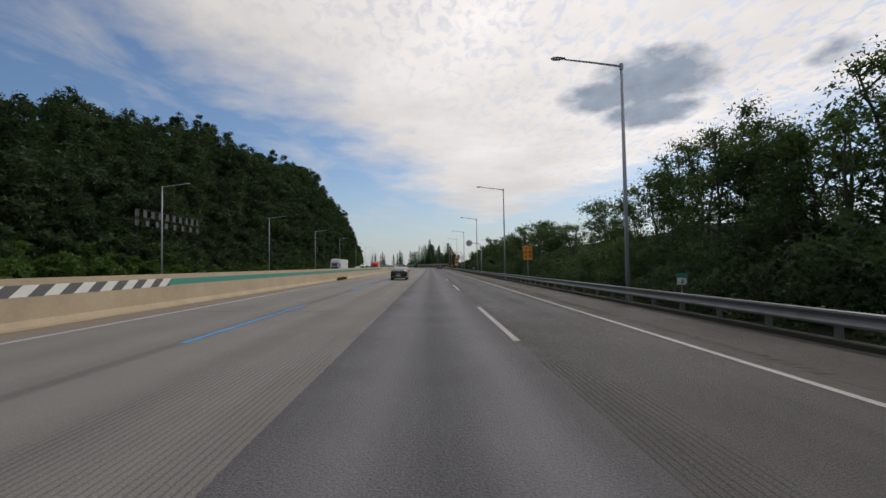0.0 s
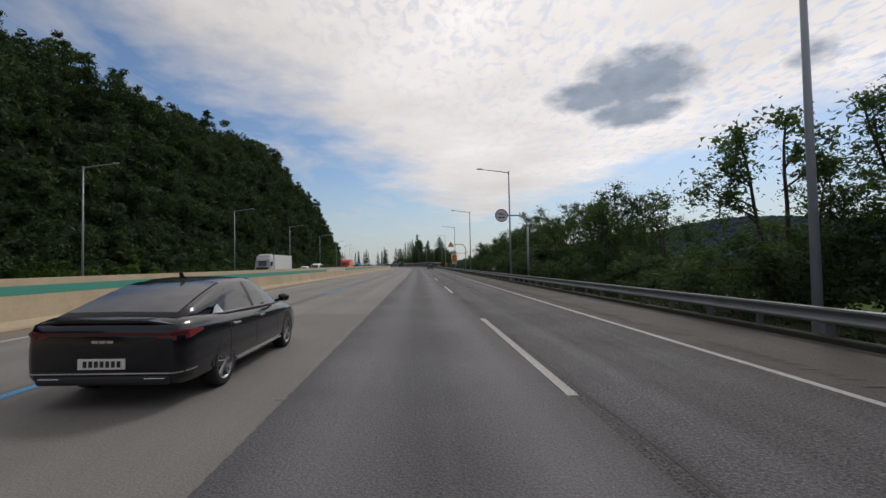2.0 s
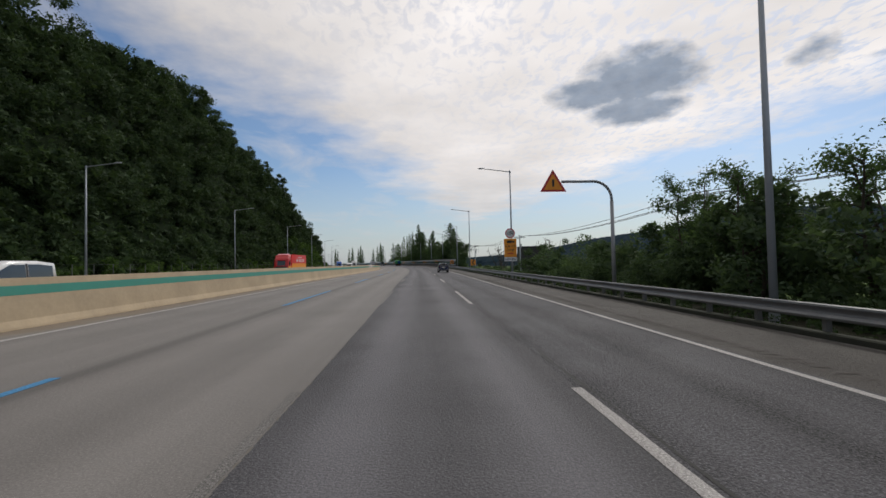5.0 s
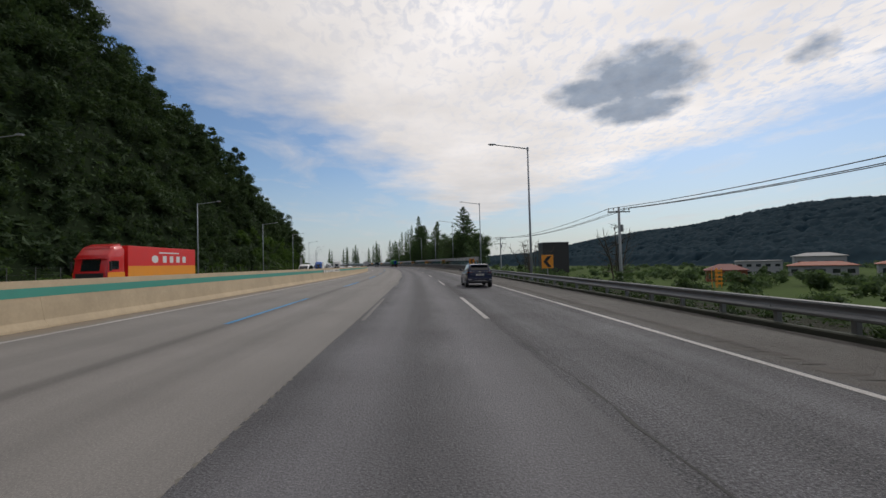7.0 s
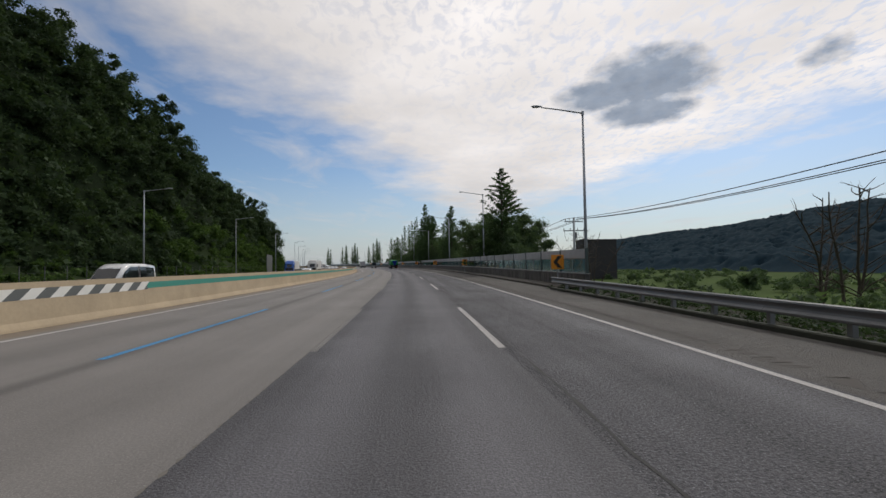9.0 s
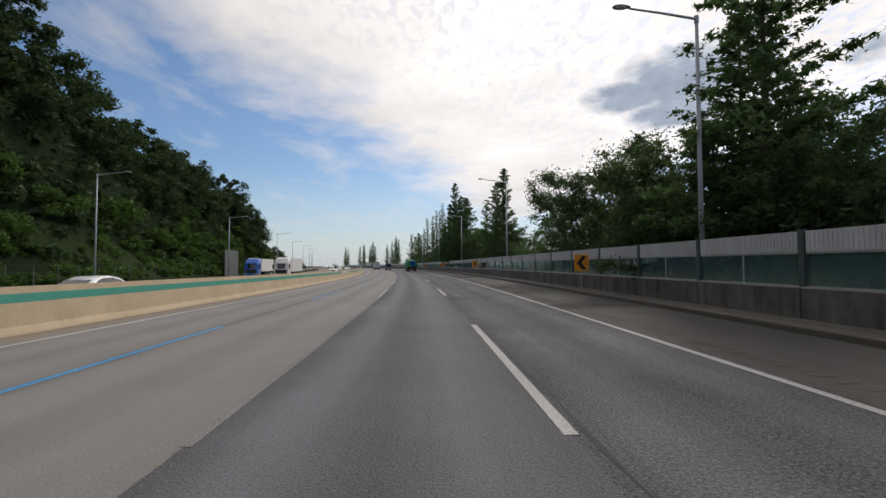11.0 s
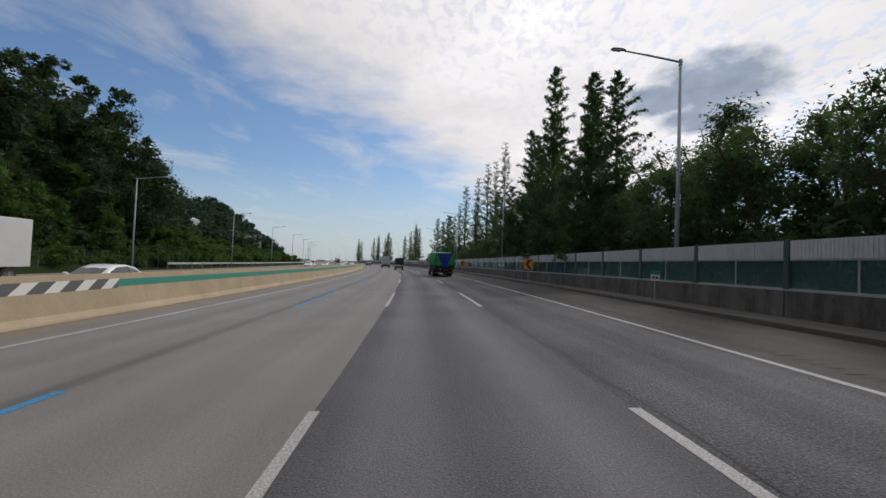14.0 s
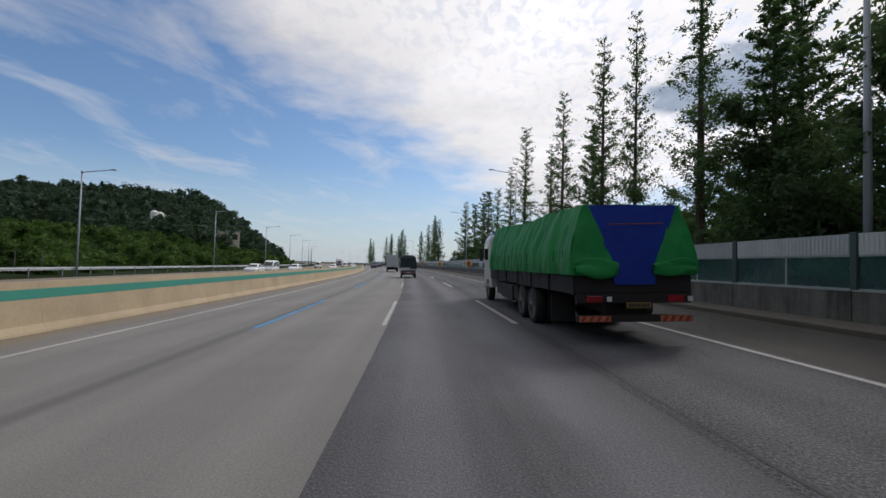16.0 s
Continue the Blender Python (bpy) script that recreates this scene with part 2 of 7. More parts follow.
WHITE_WORN = road_material("worn_white_paint", (0.158, 0.150, 0.141), 2.6, 0.6)
BLUE_LINE = road_material("blue_paint", (0.06, 0.225, 0.42), 2.4, 0.3)
BARRIER = plain("barrier_concrete", (0.44, 0.345, 0.225), 0.85, 0, 0.28, 0.7, 0.25, 40)
GREEN_BAND = plain("green_paint", (0.03, 0.235, 0.175), 0.6, 0, 0.15, 2.0)
WHITE_PAINT = plain("white_stripe", (0.72, 0.70, 0.64), 0.6, 0, 0.12, 3.0)
DARK_STRIPE = plain("dark_stripe", (0.10, 0.105, 0.10), 0.7, 0, 0.12, 3.0)
STEEL = plain("galvanised_steel", (0.42, 0.42, 0.41), 0.45, 0.7, 0.12, 3.0)
# rail tone set dark for a road face turned from the sun
RAIL_STEEL = plain("weathered_shaded_rail", (0.215, 0.22, 0.222), 0.48, 0.4, 0.3, 1.5)
# near-black, faintly green concrete for the kerb stones below the rail
DARK_KERB = plain("dark_kerb_concrete", (0.035, 0.038, 0.026), 0.95, 0, 0.4, 1.5, 0.3, 30)
def stained(name, top, low):
    """Old concrete: black drip streaks from the top, pale scoured patches lower down."""
    m = bpy.data.materials.new(name)
    m.use_nodes = True
    n = Net(m.node_tree)
    co = n.add("NewGeometry").outputs["Position"]
    x, y, z = n.add("SeparateXYZ", Vector=co).outputs
    long_way = n.add("CombineXYZ", X=x, Y=y, Z=n.math("MULTIPLY", z, 0.12)).outputs[0]
    drip = n.noise(long_way, 2.6, 5.0, 0.65)
    blot = n.noise(co, 0.9, 5.0, 0.6)
    fine = n.noise(co, 24.0, 3.0, 0.7)
    v = n.math("ADD", n.math("MULTIPLY", drip, 0.55), n.math("ADD", n.math("MULTIPLY", blot, 0.45), n.math("MULTIPLY_ADD", fine, 0.25, -0.12)))
    col = n.mix(n.ramp(v, (0.38, 0.0), (0.62, 1.0)), (*top, 1), (*low, 1))
    b = n.add("BsdfPrincipled", Base_Color=col, Roughness=0.9)
    n.plug(b, "Normal", n.add("Bump", Strength=0.3, Distance=0.02, Height=fine).outputs[0])
    n.add("OutputMaterial", Surface=b)
    return m


OLD_WALL = stained("stained_wall_concrete", (0.050, 0.047, 0.043), (0.155, 0.148, 0.135))
KERB_CONCRETE = plain("kerb_concrete", (0.10, 0.09, 0.075), 0.9, 0, 0.25, 1.2, 0.3, 30)
PANEL = plain("aluminium_panel", (0.50, 0.51, 0.52), 0.55, 0.0, 0.35, 0.8)
GREEN_POST = plain("dark_green_post", (0.06, 0.085, 0.08), 0.5, 0.2, 0.12, 3.0)
def acrylic(name, tint, film):
    """A tinted sheet that one sees through, with a dusty film and a glossy face."""
    m = bpy.data.materials.new(name)
    m.use_nodes = True
    n = Net(m.node_tree)
    co = n.add("NewGeometry").outputs["Position"]
    dirt = n.ramp(n.noise(co, 1.3, 5.0, 0.65), (0.3, 0.3), (0.75, 0.6))
    clear = n.add("BsdfTransparent", Color=(*tint, 1))
    veil = n.add("MixShader", Fac=0.55, i1=n.add("BsdfDiffuse", Color=(*film, 1)), i2=n.add("BsdfTranslucent", Color=(*film, 1)))
    body = n.add("MixShader", Fac=dirt, i1=clear, i2=veil)
    gloss = n.add("BsdfGlossy", Color=(0.8, 0.8, 0.8, 1), Roughness=0.08)
    n.add("OutputMaterial", Surface=n.add("MixShader", Fac=n.math("MULTIPLY", n.add("Fresnel", IOR=1.4).outputs[0], 0.55), i1=body, i2=gloss))
    return m


GREEN_GLASS = acrylic("tinted_acrylic", (0.50, 0.68, 0.70), (0.17, 0.28, 0.30))
# leaf litter with the shade of the crowns put into its colour
SHADED_FLOOR = plain("shaded_forest_floor", (0.012, 0.020, 0.008), 0.95, 0, 0.5, 0.3, 0.4, 3.0, spec=0.05)
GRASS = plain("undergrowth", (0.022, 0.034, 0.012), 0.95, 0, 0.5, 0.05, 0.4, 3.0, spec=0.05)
FIELD = plain("field_grass", (0.055, 0.085, 0.022), 0.95, 0, 0.4, 0.08, 0.4, 3.0, spec=0.05)
BARK = plain("bark", (0.07, 0.055, 0.042), 0.9, 0, 0.3, 6.0, 0.5, 30)
# hill greens lifted and blued a little to stand in for veiling haze
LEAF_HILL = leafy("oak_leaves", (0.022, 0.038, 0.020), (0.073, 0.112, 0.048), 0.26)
# second hill: distance haze mixed into the leaf greens
LEAF_MID = leafy("haze_paled_leaves", (0.034, 0.055, 0.038), (0.070, 0.108, 0.064), 0.2)
# far ridge: aerial haze painted as blue in canopy and floor
CANOPY_HAZE_BLUE = plain("far_canopy", (0.015, 0.031, 0.042), 0.95, 0, 0.36, 0.22, 0.9, 1.3, spec=0.03)
FLOOR_HAZE_BLUE = plain("haze_blue_forest_floor", (0.020, 0.031, 0.038), 0.95, 0, 0.3, 0.05, spec=0.05)
# roadside foliage: colours brightened and blued in place of haze over the darks
LEAF_LOCUST = leafy("locust_leaves", (0.040, 0.067, 0.033), (0.110, 0.170, 0.072), 0.4)
LEAF_CONIFER = leafy("redwood_needles", (0.040, 0.070, 0.036), (0.108, 0.166, 0.080), 0.42)
LEAF_SHRUB = leafy("shrub_leaves", (0.044, 0.070, 0.042), (0.115, 0.168, 0.084), 0.38)
TYRE = plain("tyre_rubber", (0.018, 0.018, 0.018), 0.85, 0, 0.2, 12.0)
RIM = plain("rim_alloy", (0.30, 0.30, 0.31), 0.35, 0.85, 0.08, 6.0)
BLACK_PLASTIC = plain("black_plastic", (0.02, 0.02, 0.021), 0.6, 0, 0.15, 8.0)
CAR_GLASS = glass_dark("car_glass")
CAR_BLACK = plain("black_car_paint", (0.0035, 0.0045, 0.008), 0.2, 0.0, 0.1, 2.0, coat=0.45, spec=0.4)
CAR_NAVY = plain("navy_car_paint", (0.007, 0.013, 0.045), 0.25, 0.0, 0.1, 2.0, coat=0.35, spec=0.3)
CAR_WHITE = plain("white_car_paint", (0.72, 0.72, 0.71), 0.3, 0, 0.06, 2.0, coat=0.8)
LAMP_DARK = plain("smoked_red_lens", (0.07, 0.004, 0.006), 0.2, 0, 0.08, 12.0, coat=0.5)
CHROME = plain("chrome_trim", (0.7, 0.7, 0.71), 0.14, 1.0, 0.05, 6.0)
LAMP_RED = plain("red_lens", (0.22, 0.008, 0.012), 0.2, 0, 0.08, 12.0, coat=0.5)
LAMP_CLEAR = plain("clear_lens", (0.62, 0.63, 0.64), 0.15, 0.2, 0.08, 12.0, coat=0.6)
YELLOW_SIGN = plain("amber_sheeting", (0.80, 0.30, 0.02), 0.5, 0, 0.08, 2.0)
BLACK_SIGN = plain("black_sheeting", (0.015, 0.015, 0.016), 0.5, 0, 0.1, 3.0)
WHITE_SIGN = plain("white_sheeting", (0.7, 0.7, 0.7), 0.5, 0, 0.06, 3.0)
RED_SIGN = plain("red_sheeting", (0.5, 0.03, 0.03), 0.5, 0, 0.06, 3.0)


# ---- makers ----
def link_mesh(name, mesh, material, parent=None, label=""):
    ob = new(name, mesh)
    if material and not mesh.materials:
        mesh.materials.append(material)
    if parent:
        ob.parent = parent
    if label:
        ob["label"] = label
    return ob


def part(name, bm, material, parent=None, label="", smooth=False):
    """Links a bmesh as one mesh object, under a thing or a part where one is given."""
    mesh = bpy.data.meshes.new(name)
    bmesh.ops.recalc_face_normals(bm, faces=bm.faces[:])
    bm.to_mesh(mesh)
    bm.free()
    if smooth:
        mesh.shade_smooth()
    return link_mesh(name, mesh, material, parent, label)


def thing(name, label, category, group="", m=None):
    ob = new(name)
    ob.empty_display_size = 0.2
    if m is not None:
        ob.matrix_world = m
    return tagged(ob, label, category, group)


def box(bm, x0, x1, y0, y1, z0, z1, bevel=0.0):
    r = bmesh.ops.create_cube(bm, size=1.0, matrix=Matrix.LocRotScale(((x0 + x1) / 2, (y0 + y1) / 2, (z0 + z1) / 2), None, (x1 - x0, y1 - y0, z1 - z0)))
    if bevel:
        es = list({e for v in r["verts"] for e in v.link_edges})
        bmesh.ops.bevel(bm, geom=es, offset=bevel, segments=2, affect="EDGES", profile=0.5)
    return bm


def boxes(*rows, bevel=0.0):
    bm = bmesh.new()
    for r in rows:
        box(bm, *r, bevel=bevel)
    return bm


def tube(bm, a, b, r0, r1=None, n=10, caps=True):
    a, b = Vector(a), Vector(b)
    r1 = r0 if r1 is None else r1
    q = (b - a).to_track_quat("Z", "Y").to_matrix()
    rings = []
    for p, r in ((a, r0), (b, r1)):
        rings.append([bm.verts.new(p + q @ Vector((r * math.cos(k * math.tau / n), r * math.sin(k * math.tau / n), 0))) for k in range(n)])
    for k in range(n):
        bm.faces.new((rings[0][k], rings[0][(k + 1) % n], rings[1][(k + 1) % n], rings[1][k]))
    if caps:
        bm.faces.new(rings[0][::-1])
        bm.faces.new(rings[1])
    return bm


def loft(bm, rings, cap=True, closed=True):
    """Skins rings of points that have the same count."""
    vs = [[bm.verts.new(p) for p in r] for r in rings]
    n = len(vs[0])
    for a, b in zip(vs, vs[1:]):
        for k in range(n if closed else n - 1):
            bm.faces.new((a[k], a[(k + 1) % n], b[(k + 1) % n], b[k]))
    if cap:
        bm.faces.new(vs[0][::-1])
        bm.faces.new(vs[-1])
    return bm


def strip(name, s_list, profile, material, closed=False, label="", uv=True, parent=None, shift=None):
    """A profile of (x, z) points drawn along the road; shift(s, x) moves a point across it."""
    verts, faces, uvs = [], [], []
    n = len(profile)
    for s in s_list:
        for x, z in profile:
            verts.append(on_road(s, x + (shift(s, x) if shift else 0.0), z))
    for i in range(len(s_list) - 1):
        for k in range(n if closed else n - 1):
            j = (k + 1) % n
            faces.append((i * n + k, i * n + j, i * n + n + j, i * n + n + k))
            uvs += [(profile[k][0], s_list[i]), (profile[j][0], s_list[i]), (profile[j][0], s_list[i + 1]), (profile[k][0], s_list[i + 1])]
    if closed:
        faces.append(tuple(range(n))[::-1])
        faces.append(tuple(range((len(s_list) - 1) * n, len(s_list) * n)))
        uvs += [(0, 0)] * (2 * n)
    mesh = bpy.data.meshes.new(name)
    mesh.from_pydata([tuple(v) for v in verts], [], faces)
    layer = mesh.uv_layers.new()
    layer.data.foreach_set("uv", np.array(uvs, dtype=np.float32).ravel())
    bm = bmesh.new()
    bm.from_mesh(mesh)
    bmesh.ops.recalc_face_normals(bm, faces=bm.faces[:])
    if not closed and sum(f.normal.z for f in bm.faces) < 0:
        bmesh.ops.reverse_faces(bm, faces=bm.faces[:])
    bm.to_mesh(mesh)
    bm.free()
    ob = link_mesh(name, mesh, material, parent, label)
    return ob


def steps(a, b, d):
    n = max(1, round((b - a) / d))
    return [a + (b - a) * k / n for k in range(n + 1)]

# ---- the ground: one sheet to the horizon, with the wooded hills ----
def smooth(a, b, v):
    t = np.clip((v - a) / (b - a), 0, 1)
    return t * t * (3 - 2 * t)


def hill_top(s):
    return np.interp(s, (-60, 60, 100, 135, 170, 200, 246, 268, 300, 330, 392, 415), (12, 20, 29, 35, 37, 41, 49, 44, 32, 20, 17, 0))


def land_height(s, x):
    """Height of the land s metres along and x metres to the right of the road."""
    s, x = np.asarray(s, float), np.asarray(x, float)
    d = -38 - x
    z = hill_top(s) * (smooth(0, np.interp(s, (0, 268, 312), (27, 27, 13)), d) + 0.12 * smooth(27, 100, d)) * (1 - 0.8 * smooth(140, 400, d))
    z = z + np.interp(s, (490, 540, 580, 615, 665, 740, 820), (0, 11, 18, 29, 32, 26, 0)) * smooth(47, 100, -x) * (1 - smooth(170, 300, -x)) + 5 * smooth(0, 30, d) * smooth(420, 450, s) * (1 - smooth(560, 640, s))
    z = z - 5.0 * smooth(13, 34, x)
    ridge = 0.72 + 0.2 * np.sin(s / 85.0 - 3.9) + 0.08 * np.sin(s / 31.0)
    z = z + 44 * smooth(190, 400, x) * ridge * (1 - 0.8 * smooth(560, 900, s))
    lean = np.tan(np.radians([bank(v) for v in np.atleast_1d(s).ravel()])).reshape(np.atleast_1d(s).shape)
    return z - 0.14 - np.clip(x, -11, 11) * lean * np.where(np.abs(x) < 500, 1, 0)


CENTRE = np.array(LINE)
CENTRE_S = np.arange(S0, S1 + 1, dtype=float)


def road_coords(px, py):
    """s and x of world points."""
    px, py = np.asarray(px, float), np.asarray(py, float)
    best_s, best_x = np.zeros_like(px), np.zeros_like(px)
    for i in range(px.size):
        d = (CENTRE[::4, 0] - px.flat[i]) ** 2 + (CENTRE[::4, 1] - py.flat[i]) ** 2
        s = CENTRE_S[::4][int(d.argmin())]
        a = heading(s)
        c = on_road(s, 0)
        dx, dy = px.flat[i] - c.x, py.flat[i] - c.y
        best_x.flat[i] = dx * math.cos(a) + dy * math.sin(a)
        best_s.flat[i] = s - dx * math.sin(a) + dy * math.cos(a)
    return best_s, best_x


def make_ground():
    xs = sorted(set([-4500, -2500, -1500, -1000, -700] + list(range(-520, -220, 20)) + list(range(-220, 60, 5)) + list(range(60, 600, 20)) + [700, 900, 1300, 2000, 3000, 4500]))
    ys = sorted(set([-4500, -2000, -900, -400, -200] + list(range(-120, 480, 6)) + list(range(480, 1000, 20)) + [1100, 1300, 1600, 2000, 2600, 3400, 4900]))
    gx, gy = np.meshgrid(np.array(xs, float), np.array(ys, float))
    s, x = road_coords(gx, gy)
    z = land_height(s, x)
    far = (np.abs(gx) > 650) | (gy > 1050) | (gy < -200)
    z = np.where(far, -0.8, z)
    co = np.stack([gx, gy, z], -1).reshape(-1, 3)
    w = len(xs)
    faces = [(j * w + i, j * w + i + 1, j * w + w + i + 1, j * w + w + i) for j in range(len(ys) - 1) for i in range(w - 1)]
    mesh = bpy.data.meshes.new("ground")
    mesh.from_pydata(co.tolist(), [], faces)
    mesh.shade_smooth()
    mesh.materials.append(GRASS)
    mesh.materials.append(SHADED_FLOOR)
    mesh.materials.append(FLOOR_HAZE_BLUE)
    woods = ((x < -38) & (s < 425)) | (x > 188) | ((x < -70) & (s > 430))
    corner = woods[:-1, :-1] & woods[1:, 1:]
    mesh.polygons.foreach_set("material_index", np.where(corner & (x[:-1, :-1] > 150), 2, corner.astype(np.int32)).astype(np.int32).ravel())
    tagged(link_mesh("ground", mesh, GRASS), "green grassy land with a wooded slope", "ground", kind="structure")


make_ground()


def make_field():
    """Open meadow beyond the embankment."""
    ss, xs = steps(-60, 700, 10), steps(26, 190, 12)

    def wavy(s, x):
        return x + (9 * math.sin(s / 23.0) + 5 * math.sin(s / 9.0 + 1)) * smooth(60, 190, x)
    verts = [tuple(on_road(s, float(wavy(s, x)), 0)[:2]) + (float(land_height(s, x)[0]) + 0.05,) for s in ss for x in xs]
    w = len(xs)
    faces = [(j * w + i, j * w + i + 1, j * w + w + i + 1, j * w + w + i) for j in range(len(ss) - 1) for i in range(w - 1)]
    mesh = bpy.data.meshes.new("meadow")
    mesh.from_pydata(verts, [], faces)
    tagged(link_mesh("meadow", mesh, FIELD), "yellowish green grass field below the road", "field", kind="structure")


make_field()

# ---- the carriageways ----
ALONG = steps(-60, 1100, 5)
NEAR = steps(-60, 60, 5)
AHEAD = steps(60, 1100, 5)
LANE_EDGE = -1.78


def seam(s, x):
    """How far the joint between the concrete and the asphalt wanders."""
    return float(np.interp(s, (80, 98, 125, 145, 165, 185, 245, 270, 290, 310, 330, 345, 362), (0, 0.1, 0, -0.22, -0.26, -0.15, -0.1, 0.06, 0.02, -0.05, -0.06, -0.07, 0.05))) if abs(x - LANE_EDGE) < 1e-6 else 0.0


def lay(name, ss, x0, x1, material, label, n=1):
    xs = [x0 + (x1 - x0) * k / n for k in range(n + 1)]
    return tagged(strip(name, ss, [(x, 0) for x in xs], material, shift=seam), label, "road", kind="structure")


lay("road", ALONG, LANE_EDGE, 1.8, ASPHALT, "dark grey worn asphalt traffic lane")
lay("road", steps(-60, 15.5, 4), 1.8, 5.5, GROOVED_RIGHT, "grey concrete traffic lane with sawn grooves")
lay("road", steps(15.5, 1100, 5), 1.8, 5.5, ASPHALT_OLD, "coarse grey asphalt outer traffic lane")
lay("road", NEAR, -10.15, LANE_EDGE, GROOVED_LEFT, "pale beige concrete lanes with sawn grooves")
lay("road", AHEAD, -10.15, LANE_EDGE, CONCRETE_ROAD, "pale beige concrete traffic lanes")
lay("road", ALONG, 5.5, 8.42, SHOULDER, "brownish dusty asphalt hard shoulder")
lay("road", ALONG, -30.6, -10.95, CONCRETE_ROAD, "pale concrete lanes of the opposite carriageway", 4)


def lane_mark(s0, s1, x, width, material, name, label, shift=None):
    h = width / 2
    ob = strip(name, steps(s0, s1, 4), [(x - h, 0.002), (x - h, 0.006), (x + h, 0.006), (x + h, 0.002)], material, shift=shift)
    return tagged(ob, label, "road marking", kind="structure")


DASH0 = 10.4


def blue_drift(s, x):
    return float(np.interp(s, (70, 150, 190, 252, 290, 330, 345), (-0.03, -0.31, -0.28, -0.13, 0.12, 0.08, 0.12)))


def edge_drift(s, x):
    return float(np.interp(s, (10, 77, 190, 256, 311, 344, 367), (-0.1, -0.2, -0.45, -0.1, 0.15, 0.5, 0.4)))


for k in range(-3, 28):
    s = DASH0 + 20.0 * k
    lane_mark(s, s + 8, 1.8, 0.15, WHITE_LINE, "lane_mark", "worn white painted lane dash on asphalt")
    worn = WHITE_LINE if s > 260 else WHITE_WORN
    lane_mark(s, s + 8, -1.83, 0.12, worn, "lane_mark", "badly worn white lane dash beside the asphalt joint")
    lane_mark(s - 0.3, s + 8.9, -5.27, 0.15, BLUE_LINE, "lane_mark", "faded blue painted bus lane dash", blue_drift)
lane_mark(-60, 900, 5.32, 0.15, WHITE_LINE, "edge_line", "solid white painted edge line by the shoulder")
lane_mark(-60, 900, -8.8, 0.15, WHITE_LINE, "edge_line", "solid white painted edge line by the median", edge_drift)
for x in (-15.0, -18.6, -22.2):
    for k in range(-3, 28):
        lane_mark(DASH0 + 20.0 * k, DASH0 + 20.0 * k + 8, x, 0.15, WHITE_LINE, "lane_mark", "white lane dash on the opposite carriageway")


def crack(x, s0, s1, seed):
    """A tarry joint that wanders along a lane's edge."""
    rng = np.random.default_rng(seed)
    verts, faces, uvs = [], [], []
    ss = steps(s0, s1, 0.6)
    dx = 0.0
    for k, s in enumerate(ss):
        dx = dx * 0.8 + rng.normal(0, 0.018)
        w = abs(rng.normal(0.0, 0.014)) + 0.006
        verts += [tuple(on_road(s, x + dx - w, 0.004)), tuple(on_road(s, x + dx + w, 0.004))]
        if k:
            faces.append((2 * k - 2, 2 * k - 1, 2 * k + 1, 2 * k))
    mesh = bpy.data.meshes.new("road_joint")
    mesh.from_pydata(verts, [], faces)
    tagged(link_mesh("road_joint", mesh, TAR), "dark cracked joint between two lanes", "road joint", kind="structure")


TAR = plain("tar", (0.022, 0.021, 0.020), 0.8, 0, 0.3, 4.0)
crack(1.98, 22, 460, 3)


def cross_joint(s, x0, x1, seed):
    """A ragged joint sawn across the lanes."""
    rng = np.random.default_rng(seed)
    xs = steps(x0, x1, 0.3)
    verts, faces = [], []
    for k, x in enumerate(xs):
        d, w = rng.normal(0, 0.012), abs(rng.normal(0, 0.012)) + 0.012
        verts += [tuple(on_road(s + d - w, x, 0.006)), tuple(on_road(s + d + w, x, 0.006))]
        if k:
            faces.append((2 * k - 2, 2 * k - 1, 2 * k + 1, 2 * k))
    mesh = bpy.data.meshes.new("road_joint")
    mesh.from_pydata(verts, [], faces)
    tagged(link_mesh("road_joint", mesh, TAR), "dark joint across the concrete lanes", "road joint", kind="structure")


cross_joint(16.6, -9.6, -1.8, 5)


def ragged_edge(s0, s1, seed):
    """Crumbled pale concrete along the joint with the asphalt lane."""
    rng = np.random.default_rng(seed)
    quads, a = [], 0.0
    for s in np.arange(s0, s1, 0.09):
        b = abs(rng.normal(0, 0.010)) + 0.014 * (1 + math.sin(s * 0.9)) * (1 + math.sin(s * 0.23 + 1)) * 0.5
        e = LANE_EDGE + seam(s, LANE_EDGE)
        quads.append([tuple(on_road(s, e - 0.03, 0.003)), tuple(on_road(s, e + a, 0.003)), tuple(on_road(s + 0.09, e + b, 0.003)), tuple(on_road(s + 0.09, e - 0.03, 0.003))])
        a = b
    return np.array(quads)


# ---- rumble strip on the shoulder ----
def rumble_strip():
    rng = np.random.default_rng(8)
    rowsq = []
    for s in np.arange(-10, 470, 0.34):
        if rng.uniform() < 0.12:
            continue
        x0, x1 = 5.78 + rng.uniform(-0.04, 0.04), 6.2 + rng.uniform(-0.05, 0.05)
        for z0, z1, sa, sb in ((0.003, 0.012, 0.0, 0.05), (0.012, 0.003, 0.05, 0.14)):
            rowsq.append([tuple(on_road(s + sa, x0, z0)), tuple(on_road(s + sa, x1, z0)), tuple(on_road(s + sb, x1, z1)), tuple(on_road(s + sb, x0, z1))])
    return np.array(rowsq)


